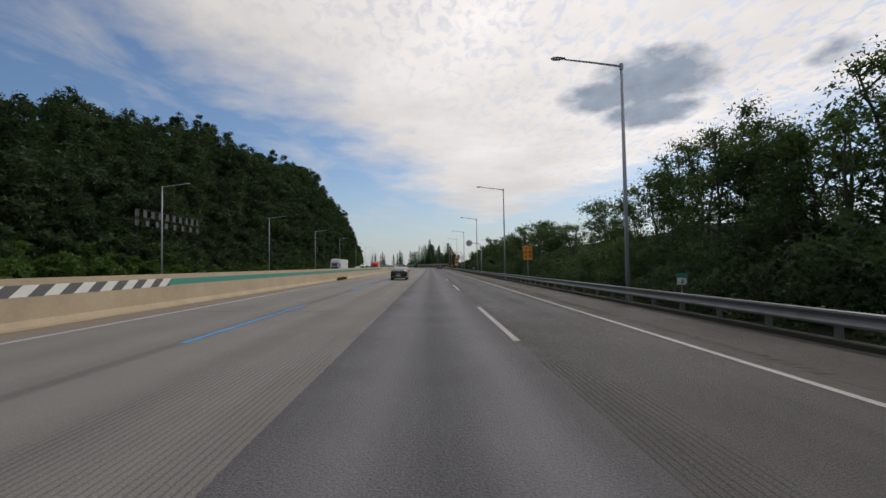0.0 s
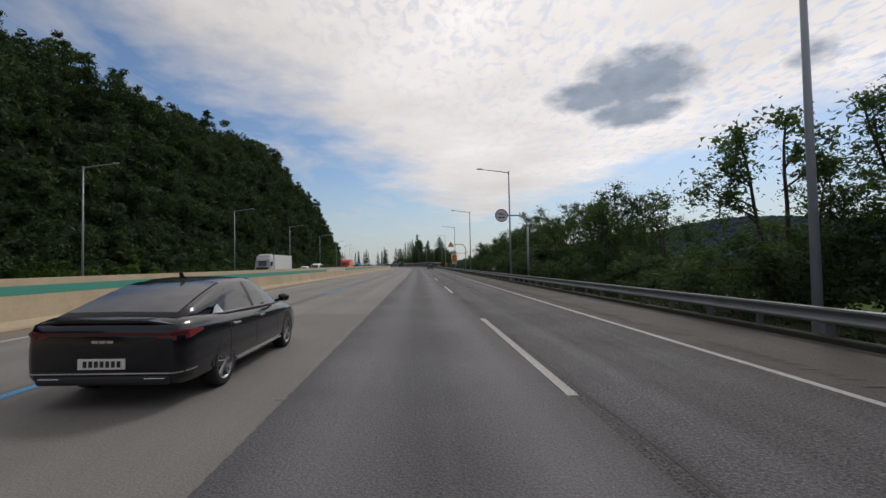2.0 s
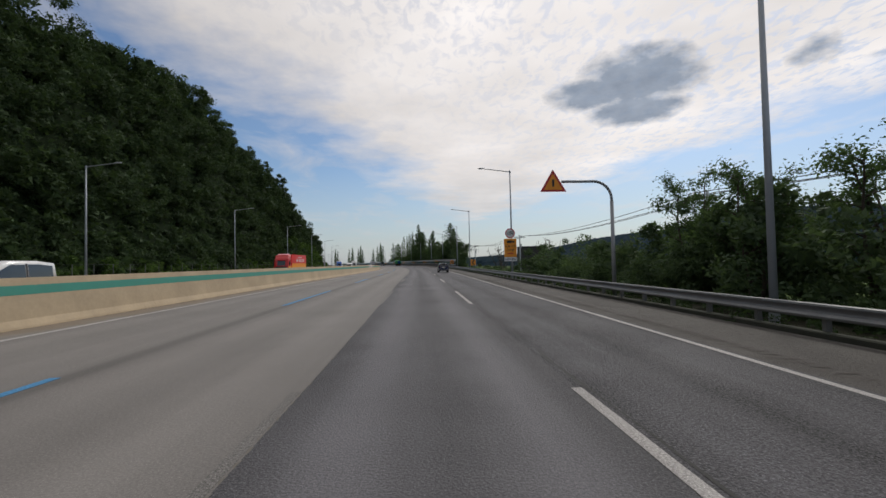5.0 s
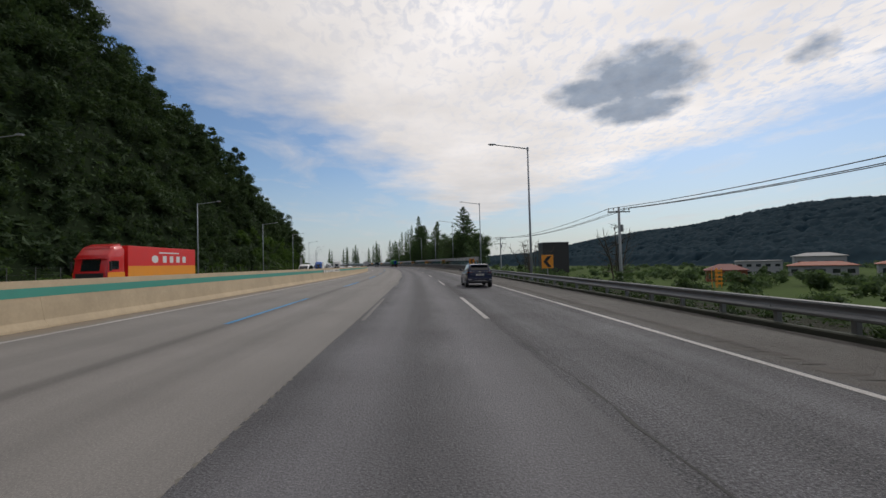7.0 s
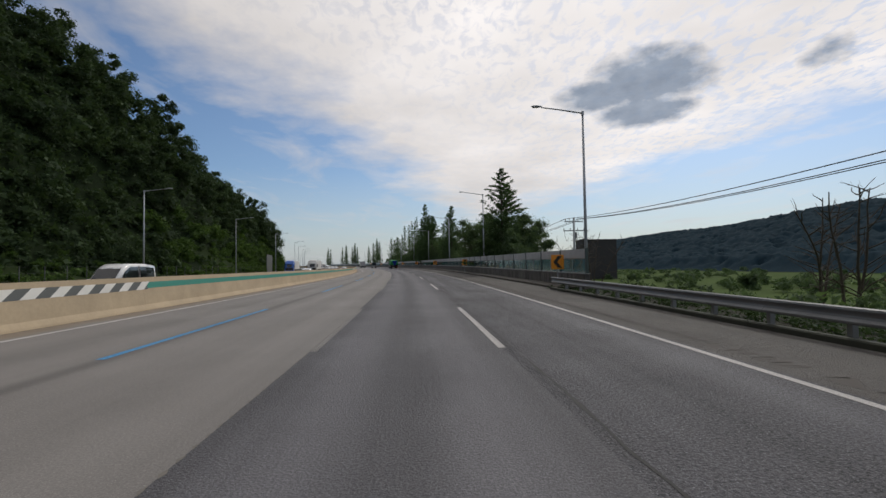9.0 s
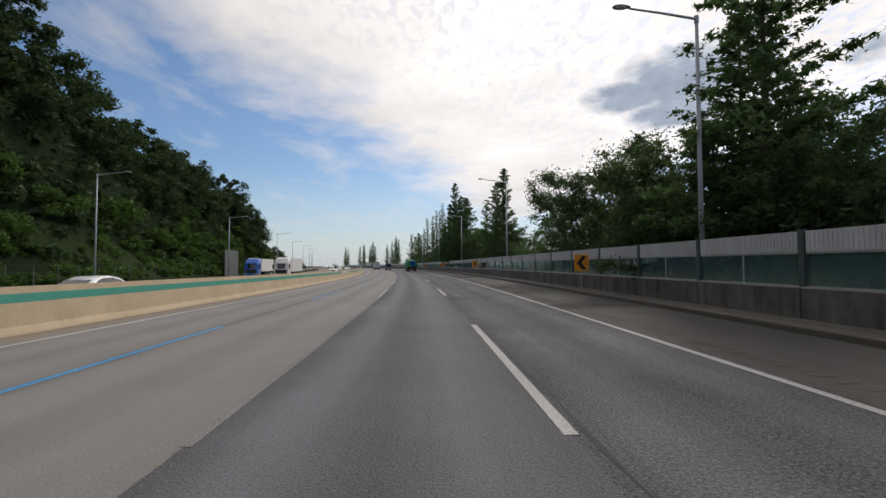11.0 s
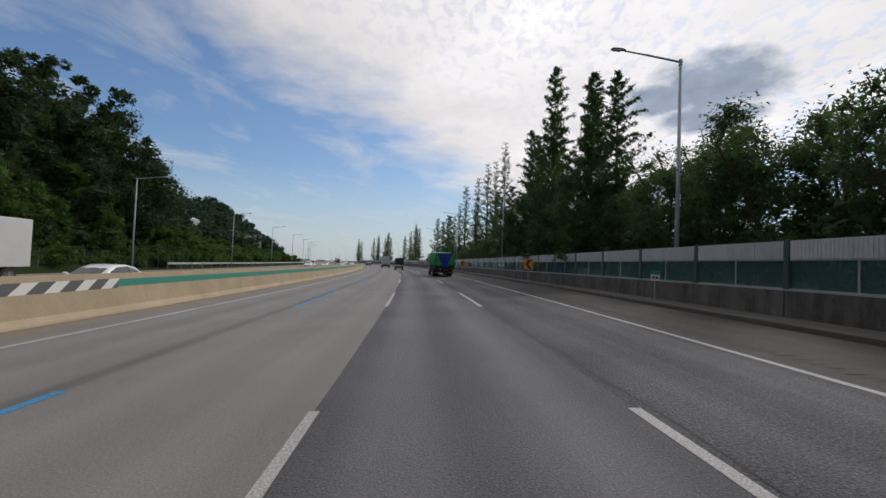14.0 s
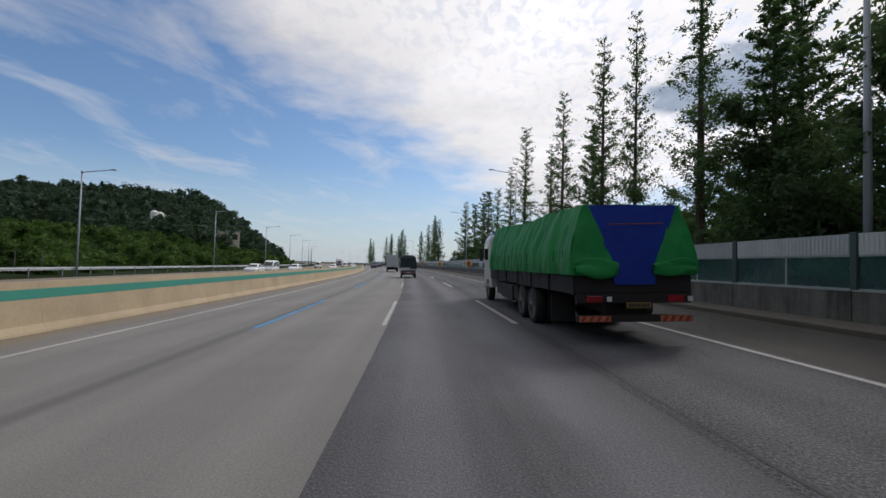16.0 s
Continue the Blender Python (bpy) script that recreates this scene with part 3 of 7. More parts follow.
# ---- street lamps ----
def street_lamp(m, label):
    base = thing("street_lamp", label, "street lamp", "street lamps along the road", m)
    bm = bmesh.new()
    tube(bm, (0, 0, -1.2), (0, 0, 11.0), 0.115, 0.06, 14)
    part("pole", bm, LAMP_STEEL, base, smooth=True)
    bm = bmesh.new()
    tube(bm, (0, 0, -1.25), (0, 0, 0.35), 0.14, 0.125, 14)
    box(bm, -0.2, 0.2, -0.2, 0.2, -1.3, -1.2)
    part("base_sleeve", bm, LAMP_STEEL, base)
    bm = bmesh.new()
    tube(bm, (0.08, 0, 10.92), (-1.4, 0, 11.12), 0.05, 0.045, 8)
    tube(bm, (-1.4, 0, 11.12), (-2.65, 0, 11.26), 0.045, 0.035, 8)
    part("arm", bm, LAMP_STEEL, base)
    bm = bmesh.new()
    tube(bm, (0, 0, 10.78), (0, 0, 11.06), 0.085, 0.08, 10)
    part("collar", bm, LAMP_STEEL, base)
    bm = bmesh.new()
    rings = []
    for y, w, h in ((-2.7, 0.06, 0.05), (-2.85, 0.12, 0.08), (-3.1, 0.15, 0.09), (-3.3, 0.13, 0.07), (-3.38, 0.06, 0.03)):
        rings.append([(y + 0.1, w * math.cos(a), 11.30 + h * math.sin(a) * (1.0 if math.sin(a) > 0 else 0.35)) for a in [k * math.tau / 12 for k in range(12)]])
    loft(bm, rings)
    head = part("lamp_head", bm, LAMP_STEEL, base, smooth=True)
    part("lens", boxes((-3.18, -2.82, -0.1, 0.1, 11.25, 11.275)), LAMP_CLEAR, head)
    return base


LAMP_STEEL = plain("lamp_steel", (0.33, 0.36, 0.39), 0.5, 0.25, 0.14, 1.5)
LAMPS = [-13.8, 20.7, 54.5, 89.3, 124.0, 157.6, 193.3, 228.6, 262.3, 296.4, 332.7, 369.3, 409.0] + [444.5 + 35.5 * k for k in range(12)]
lamp_a = street_lamp(at_road(LAMPS[0], 9.15), "tall grey steel street lamp behind the guard rail")
for k, s in enumerate(LAMPS):
    if k:
        behind = s > 228
        rise = float(np.interp(s, (333, 410), (0.0, 1.2))) if s < 430 else 0.4
        ob = copy_thing(lamp_a, at_road(s, 10.95 if behind else (8.9 if s < 70 else 9.15), rise))
        if behind:
            ob["label"] = "tall grey steel street lamp behind the noise barrier"
    copy_thing(lamp_a, at_road(s - float(np.interp(s, (130, 220, 420), (0.8, 2.6, 3.4))), float(np.interp(s, (370, 415), (-31.6, -34.6))), float(np.interp(s, (300, 360), (0.25, -0.7))), 180))["label"] = "tall grey steel street lamp below the wooded hill"


# ---- trees ----
def leaf_cloud(rng, centres, radii, count, size, squash=0.8, droop=0.15, coarse=1.8, fuzzy=False):
    """Corners of many small leaf sprays scattered through blobs, fine on their skins and coarse within."""
    which = rng.choice(len(centres), count, p=radii ** 2 / (radii ** 2).sum())
    d = rng.normal(size=(count, 3))
    d /= np.linalg.norm(d, axis=1)[:, None]
    f = np.minimum(np.abs(rng.normal(0, 0.62, count)) + 0.1, 1.3) if fuzzy else rng.uniform(0.25, 1.12, count) ** 0.55
    p = centres[which] + d * (radii[which] * f)[:, None] * np.array([1, 1, squash])
    u = rng.normal(size=(count, 3)) + d * 0.5
    u[:, 2] *= 0.7
    u /= np.linalg.norm(u, axis=1)[:, None]
    v = np.cross(u, d + rng.normal(size=(count, 3)) * 0.6)
    v /= np.linalg.norm(v, axis=1)[:, None] + 1e-6
    a = (size * rng.uniform(0.6, 1.4, count) * np.where(f < 0.72, coarse, 0.82))[:, None]
    q = np.stack([p - u * a * 0.9 - v * a * 0.30, p + u * a, p - u * a * 0.3 + v * a * 0.62], 1)
    q[:, 1, 2] -= a[:, 0] * droop
    return q


def spray_mesh(name, sprays):
    n = len(sprays)
    mesh = bpy.data.meshes.new(name)
    mesh.vertices.add(3 * n)
    mesh.vertices.foreach_set("co", sprays.astype(np.float32).ravel())
    mesh.loops.add(3 * n)
    mesh.loops.foreach_set("vertex_index", np.arange(3 * n, dtype=np.int32))
    mesh.polygons.add(n)
    mesh.polygons.foreach_set("loop_start", np.arange(0, 3 * n, 3, dtype=np.int32))
    mesh.update(calc_edges=True)
    return mesh


def stuff(name, sprays, material, label, category):
    return tagged(link_mesh(name, spray_mesh(name, sprays), material), label, category, kind="stuff")


def limb(bm, rng, a, way, length, r, n=6, bends=3, wild=0.12):
    p = Vector(a)
    way = Vector(way).normalized()
    pts = [p.copy()]
    for k in range(bends):
        way = (way + Vector(rng.normal(size=3)) * wild).normalized()
        q = p + way * length / bends
        tube(bm, p, q, r * (1 - k / bends * 0.75), r * (1 - (k + 1) / bends * 0.75), n, caps=False)
        p = q
        pts.append(p.copy())
    return pts


def broadleaf(seed, height, spread, count, size, label, m, material=None, stems=1, low=0.25, bare=False, twigs=10, name="tree", group="roadside trees"):
    """A tree with one or more stems, forking limbs and an uneven crown of leaf sprays."""
    rng = np.random.default_rng(seed)
    base = thing(name, label, "tree", group, m)
    bm = bmesh.new()
    cs, rs = [], []
    for st in range(stems):
        a0 = rng.uniform(0, math.tau)
        tip = 0.10 + 0.14 * (stems > 1)
        trunk = limb(bm, rng, (0.3 * st * math.cos(a0), 0.3 * st * math.sin(a0), -0.5), (tip * math.cos(a0), tip * math.sin(a0), 1), height * 0.92, (height * 0.010 + 0.02), 7, 8, 0.07)
        for k in range(twigs):
            f = rng.uniform(low, 1.0)
            i = min(int(f * 8), 7)
            p = trunk[i].lerp(trunk[i + 1], f * 8 - i)
            a = rng.uniform(0, math.tau)
            ln = spread * rng.uniform(0.45, 1.0) * (1.15 - 0.75 * f)
            pts = limb(bm, rng, p, (math.cos(a), math.sin(a), rng.uniform(0.35, 1.1)), ln, height * 0.0035 + 0.008, 4, 4, 0.18)
            for g in (2, 4):
                cs.append(np.array(pts[g]))
                rs.append(spread * rng.uniform(0.13, 0.28))
            b = a + rng.uniform(-1, 1)
            pts = limb(bm, rng, pts[2], (math.cos(b), math.sin(b), rng.uniform(0.2, 1.0)), ln * 0.5, 0.012, 3, 2, 0.2)
            cs.append(np.array(pts[-1]))
            rs.append(spread * rng.uniform(0.12, 0.24))
        cs.append(np.array(trunk[-1]))
        rs.append(spread * 0.22)
    part("trunk", bm, BARK, base)
    if not bare:
        link_mesh("crown", spray_mesh("crown", leaf_cloud(rng, np.array(cs), np.array(rs), count, size, coarse=0.9, fuzzy=True)), material or LEAF_LOCUST, base)
    return base


def conifer(seed, height, spread, count, size, label, m, low=0.1):
    """A tall narrow dawn redwood: rising branches on a straight trunk, ragged against the sky."""
    rng = np.random.default_rng(seed)
    base = thing("conifer", label, "tree", "tall roadside conifers", m)
    bm = bmesh.new()
    tube(bm, (0, 0, -0.5), (0, 0, height * 0.99), height * 0.011 + 0.05, 0.015, 8, caps=False)
    cs, rs = [], []
    n = int(height * 5.0)
    for k in range(n):
        f = low + (0.99 - low) * (k + rng.uniform(-0.4, 0.4)) / (n - 1)
        a = k * 2.4 + rng.uniform(-0.6, 0.6)
        ln = (spread * (1.02 - f) ** 0.8 + 0.3) * rng.uniform(0.4, 1.15)
        z = height * f
        pts = limb(bm, rng, (0, 0, z), (math.cos(a), math.sin(a), rng.uniform(0.3, 0.95)), ln, 0.022, 3, 3, 0.1)
        for g in (0.8, 1.4, 2.0, 2.5, 3.0):
            i = min(int(g), 2)
            cs.append(np.array(pts[i].lerp(pts[i + 1], g - i)))
            rs.append(rng.uniform(0.34, 0.68) * (1.25 - 0.8 * f))
    part("trunk", bm, BARK, base)
    link_mesh("crown", spray_mesh("crown", leaf_cloud(rng, np.array(cs), np.array(rs), count, size, 0.7, 0.3, 0.9, True)), LEAF_CONIFER, base)
    return base


WOOD = np.random.default_rng(5)


def scatter(s0, s1, x0, x1, tries, gap, power=1.0):
    s, x = np.empty(0), np.empty(0)
    for _ in range(tries):
        a, b = WOOD.uniform(s0, s1), x0 + (x1 - x0) * WOOD.uniform(0, 1) ** power
        if not len(s) or ((s - a) ** 2 + (x - b) ** 2).min() > gap * gap:
            s, x = np.append(s, a), np.append(x, b)
    return s, x


def crowns(s, x, h0, h1, width, count, size, blobs=7, coarse=1.8):
    """Crowns of woodland trees: each a heap of uneven clumps on the slope."""
    out = []
    z = land_height(s, x)
    for a, b, c in zip(s, x, z):
        h = WOOD.uniform(h0, h1)
        w = width * WOOD.uniform(0.75, 1.25)
        p = on_road(a, b, 0)
        f = np.sort(WOOD.uniform(0.12, 0.84, blobs))
        wide = w * np.sin(np.clip(f * 1.02 + 0.1, 0, 1) * math.pi) ** 0.6
        ang = WOOD.uniform(0, math.tau, blobs)
        off = wide * WOOD.uniform(0.2, 0.7, blobs)
        cs = np.stack([p.x + off * np.cos(ang), p.y + off * np.sin(ang), c + f * h], 1)
        rs = np.maximum(wide * WOOD.uniform(0.4, 0.7, blobs), 0.32 * w)
        out.append(leaf_cloud(WOOD, cs, rs, count, size, 0.75, coarse=coarse))
    return np.concatenate(out)


def far_canopy():
    """The closed canopy of the distant ridge: thousands of overlapping rounded crowns."""
    rng = np.random.default_rng(77)
    step = 2.0
    ss, xs = np.arange(60, 890, step), np.arange(188, 446, step)
    z = np.zeros((len(ss), len(xs)))
    for _ in range(26000):
        a, b, r, h = rng.uniform(60, 890), rng.uniform(190, 444), rng.uniform(2.0, 4.2), rng.uniform(5.0, 9.0)
        i0, i1 = np.searchsorted(ss, (a - r, a + r))
        j0, j1 = np.searchsorted(xs, (b - r, b + r))
        d = ((ss[i0:i1, None] - a) ** 2 + (xs[None, j0:j1] - b) ** 2) / (r * r)
        z[i0:i1, j0:j1] = np.maximum(z[i0:i1, j0:j1], h - 3.0 + 3.0 * np.sqrt(np.clip(1 - d, 0, 1)) - 99 * (d > 1))
    z = (z + rng.normal(0, 0.45, z.shape)) * smooth(186, 204, xs)[None, :]
    gs, gx = np.meshgrid(ss, xs, indexing="ij")
    ground = land_height(gs, gx)
    place = np.array([on_road(u, v, 0)[:2] for u, v in zip(gs.ravel(), gx.ravel())])
    co = np.column_stack([place, (ground + np.maximum(z, 0.1)).ravel()])
    w = len(xs)
    faces = [(j * w + i, j * w + i + 1, j * w + w + i + 1, j * w + w + i) for j in range(len(ss) - 1) for i in range(w - 1)]
    mesh = bpy.data.meshes.new("far_ridge_woods")
    mesh.from_pydata(co.tolist(), [], faces)
    mesh.shade_smooth()
    tagged(link_mesh("far_ridge_woods", mesh, CANOPY_HAZE_BLUE), "distant dark wooded ridge beyond the fields", "woods", kind="stuff")


def hillside_woods():
    s, x = scatter(-45, 285, -41, -72, 7000, 3.7, 1.2)
    near = x > -46
    tall = ~near & (WOOD.uniform(0, 1, len(s)) < 0.25)
    rest = ~near & ~tall
    q = [crowns(s[tall], x[tall], 10, 14, 3.2, 1150, 0.26, 11), crowns(s[rest], x[rest], 6.5, 11, 3.6, 900, 0.29, 9), crowns(s[near], x[near], 3.0, 6.5, 2.3, 650, 0.24)]
    s, x = scatter(285, 403, -41, -70, 2600, 3.2, 1.2)
    near = x > -44.5
    q.append(crowns(s[~near], x[~near], 9, 15, 3.4, 1000, 0.29))
    q.append(crowns(np.array([376.0, 381, 386, 391, 395, 388]), np.array([-42.0, -43, -42, -42.5, -43, -46]), 16, 19, 3.6, 2200, 0.26, 11))
    foot = crowns(s[near], x[near], 4.0, 8.0, 2.5, 700, 0.28)
    # brush on the steep foot of the slope
    s, x = scatter(-40, 403, -40.5, -66, 9000, 2.0, 1.25)
    q.append(crowns(s, x, 1.4, 3.6, 1.9, 130, 0.34, 5))
    # ivy and fern close over the steep ground
    n = 90000
    a, b = WOOD.uniform(-45, 405, n), -38.5 - 30 * WOOD.uniform(0, 1, n)
    c = land_height(a, b)
    at = np.array([on_road(u, v, 0)[:2] for u, v in zip(a, b)])
    q.append(leaf_cloud(WOOD, np.column_stack([at, c + 0.25]), np.full(n, 0.55), n, 0.42))
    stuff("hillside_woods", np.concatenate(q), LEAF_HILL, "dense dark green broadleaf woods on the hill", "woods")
    s, x = scatter(405, 560, -40, -84, 1100, 3.5)
    stuff("bank_shrubs", crowns(s, x, 2.4, 5.0, 2.3, 420, 0.30), LEAF_BANK, "bright green bushes on the roadside bank", "bushes")
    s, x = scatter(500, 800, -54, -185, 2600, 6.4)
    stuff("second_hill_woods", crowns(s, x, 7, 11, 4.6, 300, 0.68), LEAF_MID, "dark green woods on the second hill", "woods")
    far_canopy()
    # thicket under the hill, along the far edge
    s, x = scatter(-40, 415, -37.2, -41, 700, 1.9)
    a, b = scatter(-10, 70, -38, -43, 120, 2.2)
    a2, b2 = scatter(300, 415, -36.9, -42, 420, 1.8)
    stuff("verge_thicket", np.concatenate([foot, crowns(s, x, 1.2, 3.4, 1.4, 340, 0.20, 4), crowns(a, b, 2.5, 5.0, 1.9, 420, 0.24, 6), crowns(a2, b2, 1.8, 4.4, 1.6, 380, 0.20, 5)]), LEAF_BANK, "tangled green creepers and shrubs at the hill foot", "bushes")


LEAF_BANK = leafy("creeper_leaves", (0.034, 0.062, 0.018), (0.108, 0.178, 0.044), 0.32)
hillside_woods()

PLANT = np.random.default_rng(11)
locusts = [broadleaf(20 + k, 7.6 + 0.8 * k, 3.2, 6400, 0.105, "slender locust tree with feathery green sprays", at_road((8, 19, 26, 13.5)[k], 14.5, -0.3), stems=2 + k % 2, low=0.2, twigs=14) for k in range(4)]
for k in range(32):
    s = -16 + 5.0 * k + PLANT.uniform(-1, 1)
    x = PLANT.uniform(12.2, 20)
    tall = np.interp(s, (-20, 25, 31, 36, 44, 60, 64, 74, 95, 140), (1.05, 1.0, 0.74, 0.6, 0.58, 0.72, 0.52, 0.62, 0.9, 0.78)) * PLANT.uniform(0.75, 1.05)
    if 68 < s < 80:
        tall *= 0.7
    copy_thing(locusts[k % 4], at_road(s, x, -0.3, PLANT.uniform(0, 360))).scale = (tall,) * 3
for k, (s, x, sc) in enumerate(((14.5, 14, 1.0), (17, 13.2, 0.92), (19.5, 15, 1.0), (22, 14, 0.92), (25, 13.6, 1.12), (29, 15, 0.98), (34, 14.5, 0.66), (56, 14, 0.85), (60, 13.4, 0.82), (63, 15.5, 0.5), (66.5, 14.2, 0.5), (71, 14.2, 0.64), (74.5, 14.8, 0.68), (80, 13.6, 0.86), (83, 15.4, 0.85), (86, 14, 0.85), (90, 13.6, 0.75),
                             (92, 15.5, 0.88), (94, 13.8, 0.9), (97, 14.8, 0.85), (100, 14.5, 0.8), (104, 13.5, 0.85), (107, 14, 0.78), (110, 15, 0.8), (114, 13.8, 0.74), (118, 14.5, 0.74), (123, 14, 0.7), (324, 16, 1.0), (327, 14.5, 1.15), (331, 15.5, 1.1), (335, 14, 1.1), (339, 15.5, 1.05), (343, 14.5, 1.05))):
    copy_thing(locusts[k % 4], at_road(s, x, -0.3, PLANT.uniform(0, 360))).scale = (sc,) * 3
# along, across, height of the crown's top
for k, (s, x, top) in enumerate(((16.4, 14.3, 8.7), (37.2, 14.3, 7.6), (39.5, 15.6, 6.2), (46.5, 14.2, 6.4), (49, 15.2, 6.9), (51.8, 14.0, 6.8), (54, 15.4, 7.2), (57, 14.6, 7.9), (60, 13.8, 8.0), (74.6, 14.8, 7.0), (76.4, 14.1, 7.6), (78.6, 15.0, 7.3), (110, 13.8, 7.4), (112.6, 14.6, 7.2), (116, 14.4, 6.8), (119.5, 14.2, 6.5), (122.5, 13.6, 6.2), (126, 14.2, 5.8), (129.5, 14.0, 5.4))):
    sc = (top + 0.3) / (7.6 + 0.8 * (k % 4))
    copy_thing(locusts[k % 4], at_road(s, x, -0.3, PLANT.uniform(0, 360))).scale = (1.15 * sc, 1.15 * sc, sc)
s, x = scatter(-25, 150, 10.4, 17, 1300, 1.35)
a, b = scatter(90, 140, 11.6, 17, 240, 1.35)
stuff("roadside_shrubs", np.concatenate([crowns(s, x, 1.6, 4.4, 1.35, 700, 0.115, 6, 1.25), crowns(a, b, 3.4, 6.0, 1.5, 780, 0.13, 7)]), LEAF_SHRUB, "dark green dense shrubs behind the guard rail", "bushes")
s, x = scatter(-25, 229, 8.72, 10.3, 1900, 0.62)
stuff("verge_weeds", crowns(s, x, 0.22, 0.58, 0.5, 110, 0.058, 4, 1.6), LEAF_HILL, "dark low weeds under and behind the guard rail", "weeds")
s, x = scatter(150, 226, 11.5, 22, 110, 2.4)
a, b = scatter(158, 165, 12.4, 16.5, 24, 1.1)
stuff("roadside_shrubs", np.concatenate([crowns(s, x, 0.5, 1.5, 1.1, 420, 0.09, 5), crowns(a, b, 3.0, 4.6, 1.3, 700, 0.11, 6)]), LEAF_SHRUB, "low green shrubs on the embankment", "bushes")
a, b = scatter(228, 300, 66, 100, 60, 4.5)
stuff("field_hedge", crowns(a, b, 1.8, 3.6, 2.2, 380, 0.22, 6), LEAF_SHRUB, "dark hedges and bushes before the far houses", "bushes")
s, x = scatter(215, 420, 75, 190, 190, 7.5)
stuff("field_bushes", crowns(s, x, 1.2, 3.2, 2.6, 300, 0.24, 5), LEAF_SHRUB, "green bushes scattered over the fields", "bushes")

# broad trees and tall conifers behind the noise barrier
maples = [broadleaf(60 + k, 10.5 + k, 4.2, 15500, 0.125, "dark leafy broadleaf tree behind the noise barrier", at_road(267 + 9 * k, 15.5, -1.0), LEAF_SHRUB, 2, 0.15, twigs=20) for k in range(3)]
for s, x, sc in ((256, 14.0, 0.45), (259, 14.4, 0.62), (261.5, 15.2, 0.8), (264, 16, 0.9), (266.5, 14.6, 0.88), (268, 18, 0.9), (270, 14.8, 0.86), (275.5, 16, 0.92), (279, 14.2, 0.95), (284.5, 15.5, 0.98), (287.5, 14.5, 0.62), (292.5, 15, 0.45), (302.8, 14.4, 0.36), (304.8, 14.3, 0.58), (307, 16, 0.8), (318.6, 14.8, 0.62), (322, 17, 0.7), (325.7, 14, 0.68), (328.5, 16, 0.78), (331.3, 14.2, 0.86), (336.5, 15, 0.95), (341, 15.5, 0.92),
                 (345, 18, 0.95), (353, 16.5, 1.0), (358, 18, 0.95), (363, 16, 0.95), (369, 15.5, 0.95), (374, 14.4, 1.02), (377, 16.5, 0.95), (385, 16, 0.75), (392, 18, 0.8), (400, 15, 0.7), (409, 16, 0.6), (417, 15, 0.6), (436, 16, 0.6), (460, 15, 0.6)):
    copy_thing(maples[int(s) % 3], at_road(s, x, -1.0, PLANT.uniform(0, 360))).scale = (sc,) * 3
s, x = scatter(252, 348, 12.6, 17.4, 420, 1.75)
a, b = scatter(348, 470, 13.0, 19, 420, 2.1)
c, d = scatter(253.5, 263, 12.8, 17, 40, 1.5)
stuff("barrier_undergrowth", np.concatenate([crowns(s, x, 3.0, 5.4, 1.9, 620, 0.155, 6), crowns(a, b, 5.0, 8.0, 2.3, 1300, 0.16, 8), crowns(c, d, 4.2, 7.4, 1.8, 900, 0.15, 8)]), LEAF_SHRUB, "dark undergrowth behind the noise barrier", "bushes")
tall = [conifer(40 + k, 18.0, 4.8 - 0.5 * k, 21000, 0.15 - 0.01 * k, "tall dense dark green conifer behind the noise barrier", at_road(*p)) for k, p in enumerate(((380, 19, -1.0), (405, 18.5, -1.0)))]
thin = [conifer(44 + k, 18.0, 2.9, 7800, 0.12, "tall thin conifer with sparse branches behind the noise barrier", at_road(*p)) for k, p in enumerate(((323, 13.8, -5.5), (380.2, 13.6, 2.2)))]
slim = [conifer(50 + k, 18.0, 3.2, 3600, 0.22, "tall slender dark green conifer far along the road", at_road(*p)) for k, p in enumerate(((512, 15.0, -1.0), (604, 15.2, -1.0)))]
# along, across, top above the road, width, dense or thin
STAND = ((262.3, 13.6, 14.4, 1.15, 0), (265.6, 15.2, 12.8, 1.2, 0), (309.2, 13.6, 15.2, 1.0, 1), (314.2, 13.7, 14.1, 0.95, 0), (317.2, 14.2, 10.9, 0.8, 2),
         (346.5, 14.6, 16.5, 1.0, 0), (348.4, 13.4, 17.3, 1.0, 1), (352.5, 15.2, 17.5, 1.1, 0), (358.4, 13.6, 22.2, 1.1, 1), (362.5, 15.4, 18.5, 1.1, 0), (366.8, 13.7, 18.0, 1.0, 1), (370.5, 15.8, 18.5, 1.15, 0), (375.5, 13.6, 12.6, 0.95, 0),
         (387.5, 13.9, 18.8, 0.9, 2), (391.8, 13.5, 19.2, 1.15, 2), (401.0, 13.6, 18.5, 1.1, 2), (414.5, 13.6, 19.3, 1.2, 2), (421.5, 13.5, 15.5, 1.0, 2), (430, 13.6, 14, 1.0, 2), (407.5, 14.6, 15, 1.1, 2),
         (439, 14, 15, 1.2, 3), (448, 15, 16, 1.2, 3), (457, 15, 15, 1.2, 3), (468, 15, 17, 1.2, 3), (520, 15, 18, 1.1, 3), (528, 16, 20, 1.1, 3), (536, 15, 17, 1.1, 3), (560, 16, 16, 1.1, 3),
         (610, 14, 19, 1.1, 3), (617, 16, 21, 1.1, 3), (624, 15, 18, 1.1, 3), (650, 15, 20, 1.1, 3), (656, 16, 21, 1.1, 3), (663, 14, 19, 1.1, 3), (720, 15, 19, 1.1, 3), (727, 14, 21, 1.1, 3), (735, 16, 18, 1.1, 3))
